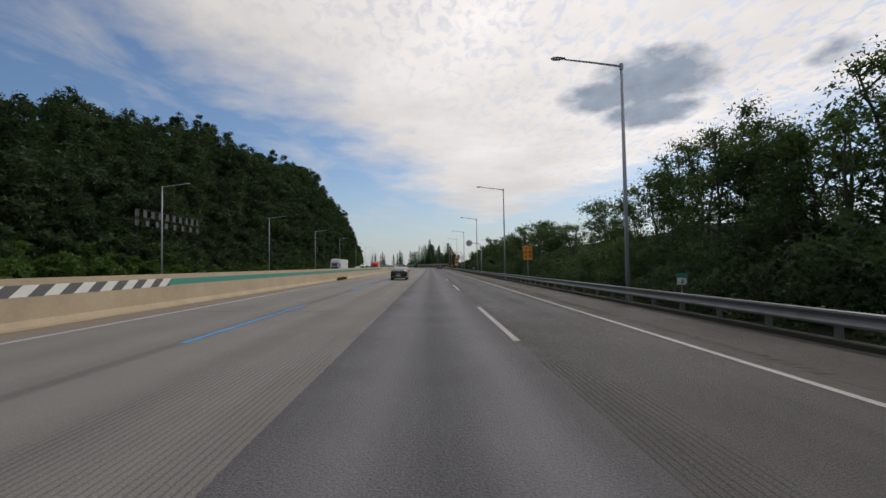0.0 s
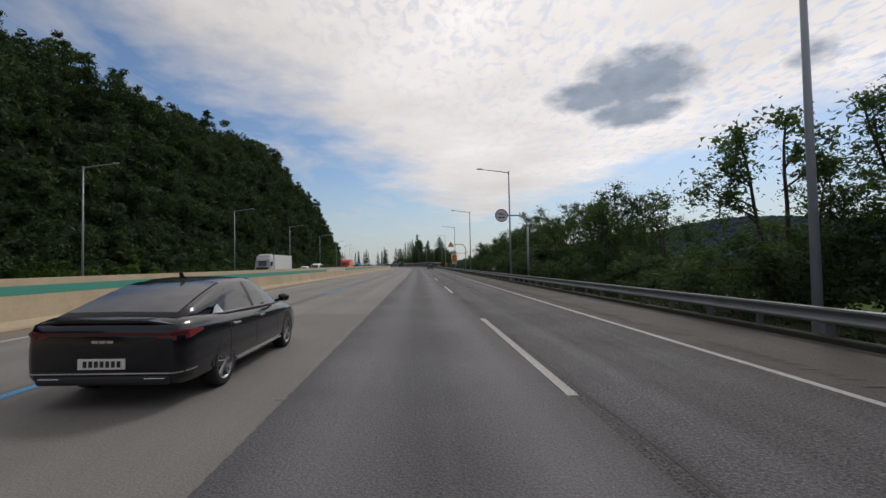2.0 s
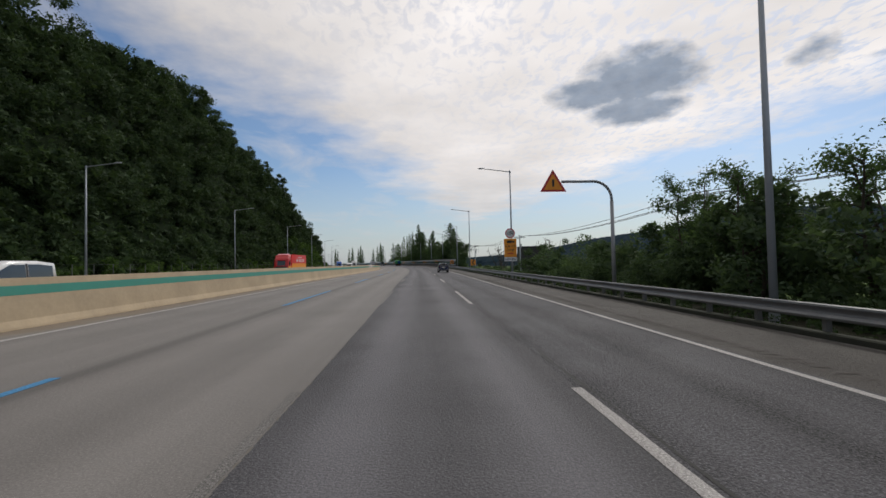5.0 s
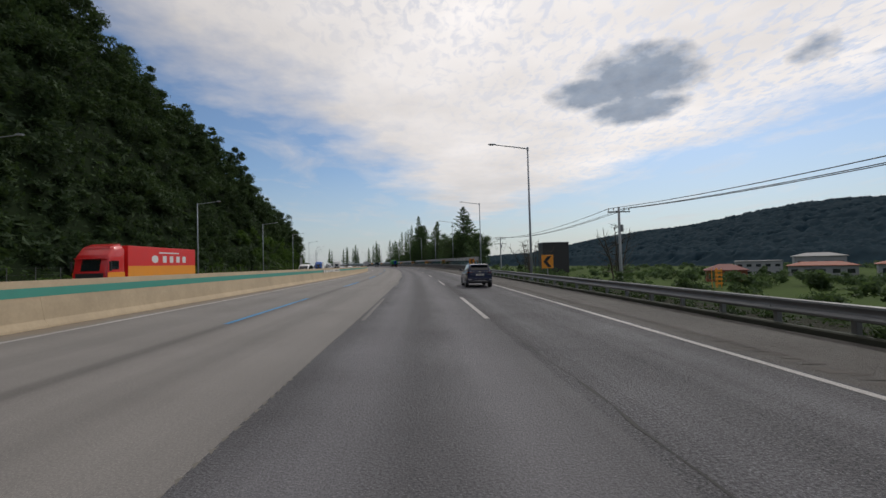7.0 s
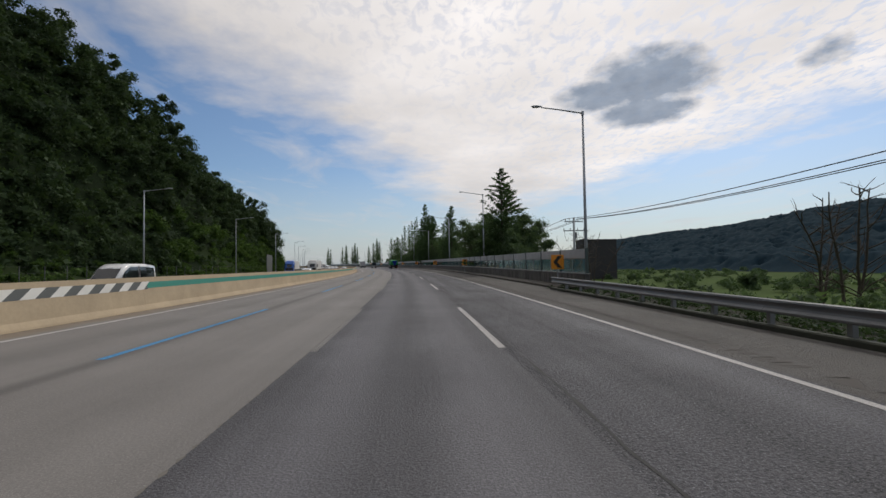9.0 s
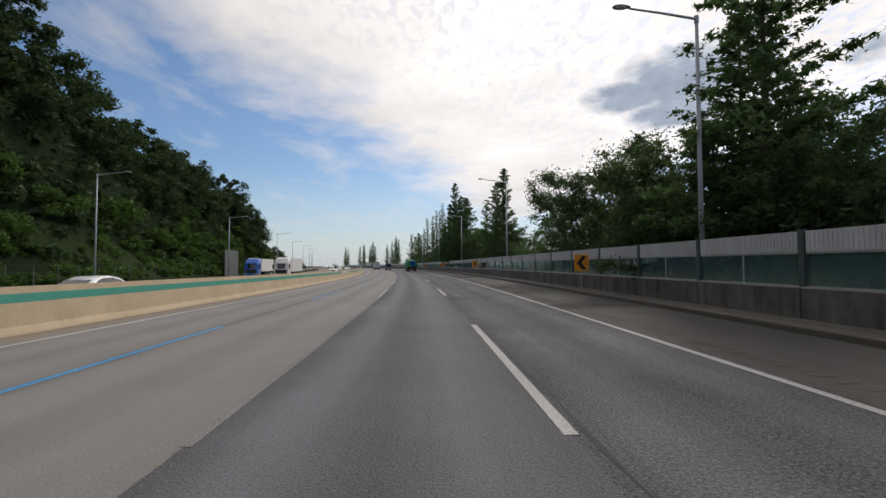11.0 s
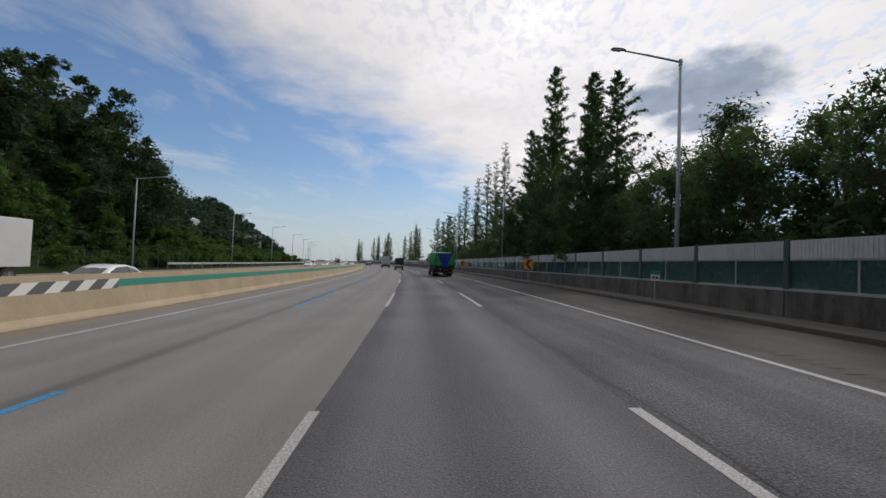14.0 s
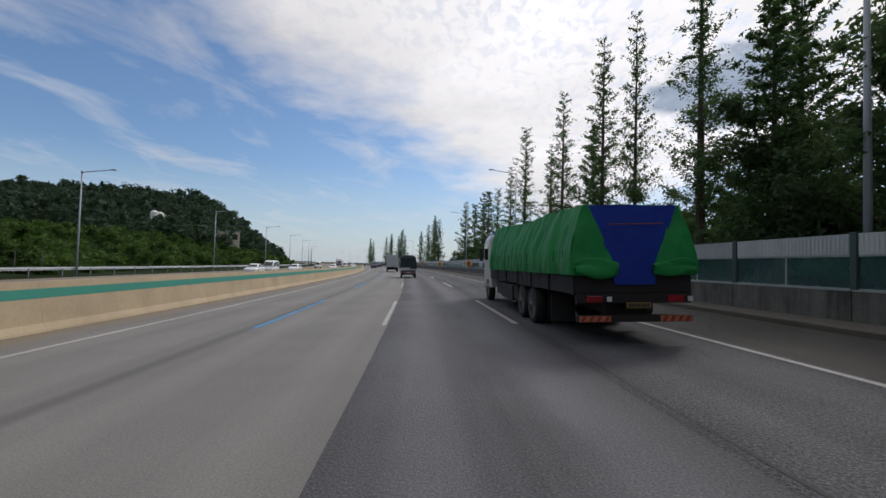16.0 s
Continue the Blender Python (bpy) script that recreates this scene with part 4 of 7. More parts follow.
for s, x, top, wide, kind in STAND:
    src = (tall[0], tall[1], thin[int(s) % 2], slim[int(s) % 2])[kind]
    copy_thing(src, at_road(s, x, -1.0, PLANT.uniform(0, 360))).scale = (wide, wide, (top + 1.0) / 17.8)
bare = [broadleaf(80 + k, 10.5, 4.2, 0, 0, "leafless grey tree beside the road", at_road(238 + 50 * k, 38 + k, -5.2) @ Matrix.Scale(1.4, 4), stems=3, low=0.3, bare=True, twigs=14) for k in range(2)]
for s, x in ((243, 41), (293, 42), (299, 41)):
    copy_thing(bare[int(s) % 2], at_road(s, x, -5.2, PLANT.uniform(0, 360))).scale = (1.4,) * 3


# ---- signs ----
def flat_text(name, body, size, material, parent, place, width=None, label=""):
    """Lettering cut from sheet, facing the traffic (towards -y)."""
    cu = bpy.data.curves.new(name, "FONT")
    cu.body, cu.size, cu.align_x, cu.align_y, cu.extrude, cu.offset = body, size, "CENTER", "CENTER", 0.002, size * 0.012
    tmp = bpy.data.objects.new(name, cu)
    scene.collection.objects.link(tmp)
    bpy.context.view_layer.update()
    mesh = bpy.data.meshes.new_from_object(tmp.evaluated_get(bpy.context.evaluated_depsgraph_get()))
    bpy.data.objects.remove(tmp)
    xs = [v.co.x for v in mesh.vertices]
    k = width / (max(xs) - min(xs)) if width else 1.0
    mesh.transform(Matrix.Translation(place) @ pose(0, 0, 0, 90, 0, 0) @ Matrix.Diagonal((k, 1, 1, 1)))
    mesh.materials.clear()
    return link_mesh(name, mesh, material, parent, label)


def disc(bm, x, y, z, r, depth, n=36):
    return tube(bm, (x, y + depth, z), (x, y, z), r, r, n)


def ring_mesh(x, y, z, r0, r1, depth, n=40):
    bm = bmesh.new()
    rings = []
    for r, yy in ((r0, y), (r1, y), (r1, y + depth), (r0, y + depth)):
        rings.append([bm.verts.new((x + r * math.cos(k * math.tau / n), yy, z + r * math.sin(k * math.tau / n))) for k in range(n)])
    for a, b in zip(rings, rings[1:] + rings[:1]):
        for k in range(n):
            bm.faces.new((a[k], a[(k + 1) % n], b[(k + 1) % n], b[k]))
    return bm


def poly(points, y0, y1):
    """A flat plate from (x, z) corners."""
    bm = bmesh.new()
    loft(bm, [[(x, y, z) for x, z in points] for y in (y0, y1)])
    return bm


SIGN_POST = plain("sign_post_steel", (0.30, 0.31, 0.32), 0.5, 0.4, 0.12, 3.0)

# danger board on a post
sign = thing("warning_sign", "amber board lettered in black on a steel post", "road sign", "road signs", at_road(43.0, 9.2, 0.46) @ Matrix.Diagonal((0.80, 1, 0.80, 1)))
bm = bmesh.new()
tube(bm, (0, 0.06, -1.3), (0, 0.06, 3.7), 0.05, 0.05, 12)
part("post", bm, SIGN_POST, sign)
part("board", boxes((-0.56, 0.56, 0, 0.03, 2.2, 3.95), bevel=0.008), YELLOW_SIGN, sign)
part("rim", boxes((-0.56, 0.56, -0.004, 0.0, 3.925, 3.95), (-0.56, 0.56, -0.004, 0.0, 2.2, 2.225), (-0.56, -0.535, -0.004, 0.0, 2.225, 3.925), (0.535, 0.56, -0.004, 0.0, 2.225, 3.925)), BLACK_SIGN, sign)
for j, (a, b) in enumerate(("사고", "위험", "지역")):
    z = 3.62 - 0.54 * j
    for x, c in ((-0.27, a), (0.27, b)):
        flat_text("lettering", c, 0.46, BLACK_SIGN, sign, (x, -0.004, z))


def hung_sign(s, x, reach, z, label):
    """A post whose top bends over the road and carries a sign."""
    base = thing("overhead_sign", label, "road sign", "road signs", at_road(s, x))
    bm = bmesh.new()
    tube(bm, (0, 0, -0.4), (0, 0, z - 0.9), 0.10, 0.085, 14)
    pts = [(-0.9 * (1 - math.cos(a)), 0, z - 0.9 + 0.9 * math.sin(a) + 0.1) for a in [k * math.pi / 16 for k in range(9)]] + [(-reach, 0, z + 0.1)]
    for p, q in zip([(0, 0, z - 0.9)] + pts, pts):
        tube(bm, p, q, 0.07, 0.065, 12)
    part("post", bm, SIGN_POST, base, smooth=True)
    return base


sign = hung_sign(82.3, 9.2, 1.68, 5.74, "round red-rimmed white sign on a bent post over the shoulder")
bm = bmesh.new()
disc(bm, -2.22, -0.08, 5.84, 0.55, 0.03)
part("plate", bm, WHITE_SIGN, sign)
part("red_ring", ring_mesh(-2.22, -0.085, 5.84, 0.46, 0.55, 0.004), RED_SIGN, sign)
flat_text("lettering", "100m", 0.32, BLACK_SIGN, sign, (-2.22, -0.085, 5.95), 0.64)
for x in (-2.37, -2.07):
    part("symbol", poly([(x - 0.12, 5.60), (x + 0.12, 5.60), (x + 0.12, 5.67), (x + 0.07, 5.74), (x - 0.07, 5.74), (x - 0.12, 5.67)], -0.088, -0.083), BLACK_SIGN, sign, "black car shape")

sign = hung_sign(134.2, 9.35, 2.5, 5.6, "triangular red-rimmed yellow warning sign on a bent post")
part("plate", poly([(-3.6, 5.2), (-2.3, 5.2), (-2.95, 6.3)], -0.08, -0.05), RED_SIGN, sign)
part("field", poly([(-3.42, 5.3), (-2.48, 5.3), (-2.95, 6.1)], -0.086, -0.081), YELLOW_SIGN, sign)
part("symbol", boxes((-3.0, -2.9, -0.092, -0.087, 5.45, 5.8)), BLACK_SIGN, sign)

# speed limit and enforcement boards on a lamp post
sign = thing("speed_sign", "round speed limit sign on a lamp post", "road sign", "road signs", at_road(157.45, 8.97, -0.1))
bm = bmesh.new()
disc(bm, 0, -0.06, 4.72, 0.5, 0.03)
part("plate", bm, WHITE_SIGN, sign)
part("red_ring", ring_mesh(0, -0.065, 4.72, 0.4, 0.5, 0.004), RED_SIGN, sign)
flat_text("lettering", "100", 0.5, BLACK_SIGN, sign, (0, -0.065, 4.72), 0.58)
sign = thing("enforcement_sign", "amber speed camera board on a lamp post", "road sign", "road signs", at_road(157.45, 8.97, -0.1))
part("board", boxes((-0.63, 0.63, -0.06, -0.03, 2.32, 4.18), bevel=0.008), YELLOW_SIGN, sign)
part("symbol", boxes((-0.36, 0.18, -0.066, -0.061, 3.72, 3.98), (0.2, 0.44, -0.066, -0.061, 3.76, 3.94)), BLACK_SIGN, sign, "black camera shape")
flat_text("lettering", "지점 구간", 0.3, BLACK_SIGN, sign, (0, -0.064, 3.4), 1.1)
flat_text("lettering", "단속중", 0.3, BLACK_SIGN, sign, (0, -0.064, 3.0), 0.78)
part("lettering_bar", boxes((-0.3, 0.3, -0.064, -0.061, 2.62, 2.72)), RED_SIGN, sign, "small faded red writing")
plate = part("lower_plate", boxes((-0.63, 0.63, -0.06, -0.03, 1.88, 2.28), bevel=0.006), WHITE_SIGN, sign, "white distance plate")
flat_text("lettering", "종점까지:", 0.2, BLACK_SIGN, plate, (-0.24, -0.064, 2.08), 0.66)
flat_text("lettering", "8km", 0.27, BLACK_SIGN, plate, (0.35, -0.064, 2.08), 0.46)


def chevron_sign(m):
    base = thing("chevron_sign", "amber square sign with a black arrow", "road sign", "chevron signs along the curve", m)
    bm = bmesh.new()
    tube(bm, (0, 0.05, -0.3), (0, 0.05, 1.9), 0.04, 0.04, 10)
    part("post", bm, SIGN_POST, base)
    part("board", boxes((-0.43, 0.43, 0, 0.025, 1.15, 2.1), bevel=0.006), YELLOW_SIGN, base)
    part("arrow", poly([(-0.3, 1.625), (0.02, 2.02), (0.3, 2.02), (-0.02, 1.625), (0.3, 1.23), (0.02, 1.23)], -0.005, 0.0), BLACK_SIGN, base)
    return base


chev = chevron_sign(at_road(188.7, 9.1))
for s in (230.4, 271.3, 311.2, 353.1, 394, 434.5, 475, 515):
    copy_thing(chev, at_road(s, 9.75))


def marker_post(s, text):
    base = thing("distance_marker", "small white and green distance plate on a post", "road sign", "distance markers", at_road(s, 9.75))
    bm = bmesh.new()
    tube(bm, (0, 0.03, -0.3), (0, 0.03, 1.4), 0.025, 0.025, 8)
    part("post", bm, SIGN_POST, base)
    part("plate", boxes((-0.2, 0.2, 0, 0.015, 0.95, 1.22), bevel=0.004), WHITE_SIGN, base)
    part("plate", boxes((-0.24, 0.24, 0, 0.015, 1.23, 1.4), bevel=0.004), GREEN_BAND, base)
    if text:
        flat_text("lettering", text, 0.26, BLACK_SIGN, base, (0.02, -0.004, 1.085))
    else:
        part("lettering_bar", boxes((-0.13, -0.02, -0.004, -0.001, 1.03, 1.14), (0.02, 0.12, -0.004, -0.001, 1.03, 1.14)), BLACK_SIGN, base)


marker_post(17.8, "6")
marker_post(103.4, "")
marker_post(332.3, "")

OLD_LETTER = plain("weathered_letter", (0.085, 0.09, 0.09), 0.7, 0, 0.2, 1.0)
RUSTY = plain("dark_rusty_steel", (0.03, 0.03, 0.026), 0.8, 0, 0.3, 2.0)
# pale letters on a frame on the hillside, too long a number to spell
sign = thing("hillside_sign", "pale sheet letters on a frame on the wooded slope", "sign", "road signs", at_road(71, -40.5, 0, -90))
for j, (n, h, z) in enumerate(((10, 1.0, 8.9), (8, 0.8, 7.7))):
    for k in range(n):
        x = -8.0 + 16.0 * k / (n - 1)
        part("lettering_bar", boxes((x - 0.4, x + 0.4, -0.03, 0.0, z, z + h)), OLD_LETTER, sign)
bm = bmesh.new()
for x in (-8, -4, 0, 4, 8):
    tube(bm, (x, 0.1, 0.5), (x, 0.1, 10), 0.035, 0.035, 6)
for z in (7.6, 8.8, 9.95):
    tube(bm, (-8.6, 0.08, z), (8.6, 0.08, z), 0.03, 0.03, 6)
part("sign_frame", bm, RUSTY, sign)


# ---- utility poles and wires ----
POLE_CONCRETE = plain("pole_concrete", (0.34, 0.36, 0.37), 0.85, 0, 0.18, 1.5, 0.2, 30)
WIRE = plain("wire", (0.02, 0.02, 0.022), 0.6, 0.3, 0.05, 3.0)


def utility_pole(m):
    base = thing("utility_pole", "grey concrete utility pole with a crossarm", "utility pole", "utility poles in the field", m)
    bm = bmesh.new()
    tube(bm, (0, 0, -0.5), (0, 0, 10.9), 0.19, 0.11, 12)
    part("pole", bm, POLE_CONCRETE, base, smooth=True)
    arm = part("crossarm", boxes((-1.15, 1.15, -0.06, 0.06, 10.35, 10.47)), SIGN_POST, base)
    for x in (-1.05, -0.55, 0.55, 1.05):
        bm = bmesh.new()
        tube(bm, (x, 0, 10.47), (x, 0, 10.6), 0.03, 0.03, 8)
        tube(bm, (x, 0, 10.6), (x, 0, 10.78), 0.07, 0.05, 8)
        part("insulator", bm, WHITE_PAINT, arm)
    bm = bmesh.new()
    tube(bm, (0.22, -0.1, 8.4), (0.22, -0.1, 9.1), 0.14, 0.14, 10)
    part("transformer", bm, SIGN_POST, base)
    return base


pole_a = utility_pole(at_road(200.7, 20.3, -4.05))
SPOTS = [(200.7, 20.3), (253.6, 20.3), (302, 21.4), (345, 21.0), (145, 21.5), (95, 23)]
for s, x in SPOTS[1:]:
    pole = copy_thing(pole_a, at_road(s, x, -4.05))
    if s == 253.6:
        # this one carries a second arm with drooping jumpers
        pole["label"] = "grey concrete utility pole with two crossarms"
        arm = part("crossarm", boxes((-1.3, 1.3, -0.06, 0.06, 9.25, 9.37)), SIGN_POST, pole)
        for x in (-1.25, -0.45, 0.45, 1.25):
            bm = bmesh.new()
            tube(bm, (x, 0, 9.37), (x, 0, 9.62), 0.05, 0.035, 8)
            part("insulator", bm, WIRE, arm)
        for x0, x1, drop in ((-1.25, -0.7, 1.3), (0.45, 0.85, 0.9), (1.25, 0.3, 1.5)):
            bm = bmesh.new()
            pts = [(x0 + (x1 - x0) * f, -0.08, 9.3 - drop * math.sin(f * math.pi * 0.8)) for f in (0, 0.2, 0.4, 0.6, 0.8, 1.0)]
            for q, w in zip(pts, pts[1:]):
                tube(bm, q, w, 0.018, 0.018, 5)
            part("jumper", bm, WIRE, pole)
stub = thing("utility_pole", "short grey concrete pole behind the noise barrier", "utility pole", "utility poles in the field", at_road(302.3, 20.4, -4.05))
bm = bmesh.new()
tube(bm, (0, 0, -0.5), (0, 0, 8.9), 0.17, 0.12, 12)
part("pole", bm, POLE_CONCRETE, stub, smooth=True)


def wire(a, b, sag):
    base = bmesh.new()
    pts = []
    for k in range(13):
        f = k / 12
        p = Vector(a).lerp(Vector(b), f)
        p.z -= sag * 4 * f * (1 - f)
        pts.append(p)
    loft(base, [[p + Vector((0.028 * math.cos(k * math.tau / 5), 0, 0.028 * math.sin(k * math.tau / 5))) for k in range(5)] for p in pts])
    ob = part("power_line", base, WIRE)
    return tagged(ob, "thin black overhead power line between poles", "power line", "power lines")


order = sorted(SPOTS)
for (s0, x0), (s1, x1) in zip(order, order[1:]):
    for dx in (-1.05, 0.55, 1.05):
        wire(on_road(s0, x0 + dx, 6.7), on_road(s1, x1 + dx, 6.7), 0.9)


# ---- houses in the fields, and the buildings on the bank ----
PLASTER = plain("plaster", (0.32, 0.32, 0.33), 0.8, 0, 0.15, 0.6)
BEIGE_WALL = plain("beige_render", (0.42, 0.36, 0.28), 0.85, 0, 0.2, 0.5)
RED_ROOF = plain("red_roof", (0.16, 0.032, 0.026), 0.75, 0, 0.2, 0.7)
ORANGE_ROOF = plain("orange_roof", (0.26, 0.075, 0.04), 0.75, 0, 0.2, 0.7)
GREY_ROOF = plain("grey_roof", (0.2, 0.2, 0.2), 0.7, 0, 0.2, 0.7)
DARK_WALL = plain("dark_cladding", (0.035, 0.033, 0.034), 0.7, 0, 0.2, 0.6)
PANE = glass_dark("window_pane", (0.03, 0.035, 0.04))


def house(label, m, w, d, h, walls, roof, floors=1, hip=1.4, cols=4, name="house"):
    """Walls, a pitched or flat roof, and windows set into the front."""
    base = thing(name, label, "building", "buildings beyond the road", m)
    part("wall", boxes((-w / 2, w / 2, 0, d, -0.5, h)), walls, base)
    bm = bmesh.new()
    if hip > 0.3:
        e = 0.5
        loft(bm, [[(-w / 2 - e, -e, h), (w / 2 + e, -e, h), (w / 2 + e, d + e, h), (-w / 2 - e, d + e, h)],
                  [(-w / 2 - e, -e, h + 0.18), (w / 2 + e, -e, h + 0.18), (w / 2 + e, d + e, h + 0.18), (-w / 2 - e, d + e, h + 0.18)],
                  [(-w / 2 + d * 0.4, d * 0.45, h + hip), (w / 2 - d * 0.4, d * 0.45, h + hip), (w / 2 - d * 0.4, d * 0.55, h + hip), (-w / 2 + d * 0.4, d * 0.55, h + hip)]])
    else:
        box(bm, -w / 2 - 0.2, w / 2 + 0.2, -0.2, d + 0.2, h, h + 0.35)
    part("roof", bm, roof, base)
    for f in range(floors):
        for c in range(cols):
            x = -w / 2 + w * (c + 0.5) / cols
            z = h * (f + 0.3) / floors
            win = part("window", boxes((x - w / cols * 0.3, x + w / cols * 0.3, -0.03, 0.02, z, z + h / floors * 0.45)), PLASTER, base)
            part("pane", boxes((x - w / cols * 0.26, x + w / cols * 0.26, -0.045, -0.03, z + 0.1, z + h / floors * 0.45 - 0.1)), PANE, win)
    return base


house("brick-red house with a dark red hipped roof", at_road(258, 78, -5.3, -35), 8.5, 7, 2.9, ORANGE_ROOF, RED_ROOF, 1, 1.6)
house("white two-storey building in the fields", at_road(276, 104.5, -5.3, -40), 11.5, 9, 4.4, PLASTER, GREY_ROOF, 2, 0, 5)
house("low building with an orange roof", at_road(267, 115, -5.3, -46), 15, 8, 3.0, PLASTER, ORANGE_ROOF, 1, 1.2, 5)
house("grey hall with a dark roof behind the low buildings", at_road(283, 134, -5.3, -42), 13, 9, 5.4, PLASTER, GREY_ROOF, 1, 1.3, 4)
house("low grey building with an orange roof", at_road(252, 122, -5.3, -48), 12, 8, 3.4, PLASTER, ORANGE_ROOF, 1, 1.2, 4)
house("dark clad shed among bare trees", at_road(350, 76, -5.3, -10), 12, 9, 14.2, DARK_WALL, DARK_WALL, 1, 0, 0, name="shed")
house("beige rendered building on the bank", at_road(523, -58, 3.5, 40), 11, 8, 8.0, BEIGE_WALL, GREY_ROOF, 2, 0, 3)
for k in range(3):
    t = thing("water_tank", "round white tank on the hill", "tank", "tanks on the hill", at_road(531 + 5 * k, -83, 15.2))
    bm = bmesh.new()
    tube(bm, (0, 0, 0), (0, 0, 2.4), 1.3, 1.3, 16)
    part("body", bm, WHITE_PAINT, t)
    bm = bmesh.new()
    tube(bm, (0, 0, 2.4), (0, 0, 3.1), 1.3, 0.2, 16)
    part("lid", bm, WHITE_PAINT, t)
t = thing("sign_tower", "yellow lattice tower beside the field", "tower", "", at_road(242.5, 62.5, -5.3))
bm = bmesh.new()
for x in (-0.6, 0.6):
    for y in (-0.6, 0.6):
        tube(bm, (x, y, 0), (x, y, 4.2), 0.08, 0.08, 6)
part("tower_frame", bm, YELLOW_SIGN, t)
for k in range(4):
    part("board", boxes((-0.8, 0.8, -0.7, -0.62, 0.9 + 0.85 * k, 1.35 + 0.85 * k)), YELLOW_SIGN, t)

# screen and fence below the hill
SCREEN_STEEL = plain("weathered_steel", (0.10, 0.105, 0.10), 0.7, 0, 0.3, 1.0)
for k in range(3):
    t = thing("steel_screen", "grey ribbed steel screen on the verge", "screen", "verge screens", at_road(343 + 2.8 * k, -36.3, -0.2, 90))
    part("sheet", boxes((-1.35, 1.35, 0, 0.08, 0, 5.6)), SCREEN_STEEL, t)
    for x in (-1.3, -0.65, 0.0, 0.65, 1.3):
        part("rib", boxes((x - 0.06, x + 0.06, 0.08, 0.16, 0, 5.8)), SCREEN_STEEL, t)
fence = tagged(new("mesh_fence"), "thin wire fence at the hill foot", "fence")
bm = boxes((-0.03, 0.03, -0.03, 0.03, -0.3, 2.1))
post = part("post", bm, SCREEN_STEEL, fence)
post.matrix_world = at_road(120, -36.8)
for k in range(1, 90):
    o = new("post", post.data)
    o.parent = fence
    o.matrix_world = at_road(120 + 3.2 * k, -36.8)
for z in (0.7, 1.4, 2.05):
    strip("wire", steps(120, 405, 6), [(-36.805, z), (-36.805, z + 0.01), (-36.795, z + 0.01), (-36.795, z)], SCREEN_STEEL, True, parent=fence)

# dry weeds that grow out of the foot of the median
WEED = leafy("dry_weed", (0.10, 0.075, 0.04), (0.2, 0.15, 0.07), 0.3)
for s, r in ((51.5, 0.2), (49.3, 0.15)):
    rng = np.random.default_rng(int(s))
    p = on_road(s, -10.0, 0.1)
    q = leaf_cloud(rng, np.array([[0, 0, 0.1], [0.15, 0.3, 0.08], [-0.05, -0.35, 0.05]]), np.array([r, r * 0.7, r * 0.6]), 420, 0.09, 0.6)
    ob = tagged(link_mesh("weed_tuft", spray_mesh("weed_tuft", q), WEED), "dry brown weed tuft at the barrier foot", "weed", "weeds along the median")
    ob.location = p


# ---- vehicles ----
def wheel(parent, x, y, r, width, side, spokes=5, rim=None, name="wheel"):
    """A tyre, a rim and spokes; side +1 when its face looks to +x."""
    out = x + side * width / 2
    inn = x - side * width / 2
    bm = bmesh.new()
    n = 28
    prof = [(inn, r * 0.66), (inn, r * 0.93), (inn + side * 0.03, r), (out - side * 0.03, r), (out, r * 0.93), (out - side * 0.005, r * 0.72)]
    rings = [[(px, y + pr * math.cos(k * math.tau / n), r + pr * math.sin(k * math.tau / n)) for k in range(n)] for px, pr in prof]
    loft(bm, rings, cap=False)
    w = part(name, bm, TYRE, parent, smooth=True)
    bm = bmesh.new()
    loft(bm, [[(px, y + pr * math.cos(k * math.tau / n), r + pr * math.sin(k * math.tau / n)) for k in range(n)] for px, pr in ((out - side * 0.004, r * 0.73), (out - side * 0.008, r * 0.68), (out - side * 0.09, r * 0.64))], cap=False)
    part("rim", bm, rim or RIM, w, smooth=True)
    bm = bmesh.new()
    tube(bm, (out - side * 0.11, y, r), (out - side * 0.09, y, r), r * 0.66, r * 0.66, n)
    part("brake_disc", bm, BLACK_PLASTIC, w)
    for k in range(spokes):
        a = k * math.tau / spokes + 0.3
        bm = bmesh.new()
        for da in (-0.16, 0.16):
            c, s = math.cos(a + da), math.sin(a + da)
            tube(bm, (out - side * 0.035, y, r), (out - side * 0.03, y + r * 0.68 * c, r + r * 0.68 * s), 0.035, 0.026, 5)
        part("spoke", bm, rim or RIM, w)
    bm = bmesh.new()
    tube(bm, (out - side * 0.05, y, r), (out - side * 0.015, y, r), r * 0.17, r * 0.14, 12)
    part("hub", bm, rim or RIM, w)
    return w


def ring_of(y, w, z0, z1, crown=0.04, tuck=0.10, n=3):
    """Half-rounded cross section of a car body at y: w half width, from z0 to z1."""
    h = z1 - z0
    right = [(w * (1 - tuck), z0), (w * 0.985, z0 + 0.10 * h), (w, z0 + 0.35 * h), (w, z0 + 0.58 * h), (w * 0.985, z0 + 0.80 * h), (w * 0.95, z0 + 0.95 * h), (w * 0.86, z1), (w * 0.45, z1 + crown * 0.8)]
    pts = [(x, y, z) for x, z in right] + [(0, y, z1 + crown)] + [(-x, y, z) for x, z in reversed(right)]
    return pts


def arch(parent, y, r, w):
    """Dark wheel arch liner let into the flank."""
    for side in (1, -1):
        bm = bmesh.new()
        n = 20
        rings = []
        for px, rr in ((side * (w - 0.30), r * 1.14), (side * (w + 0.004), r * 1.14), (side * (w + 0.004), r * 1.02)):
            rings.append([(px, y + rr * math.cos(k * math.pi / n), r + rr * math.sin(k * math.pi / n)) for k in range(n + 1)])
        loft(bm, rings, cap=False, closed=False)
        bm.faces.new([bm.verts.new(p) for p in rings[2]] )
        part("wheel_arch", bm, BLACK_PLASTIC, parent)


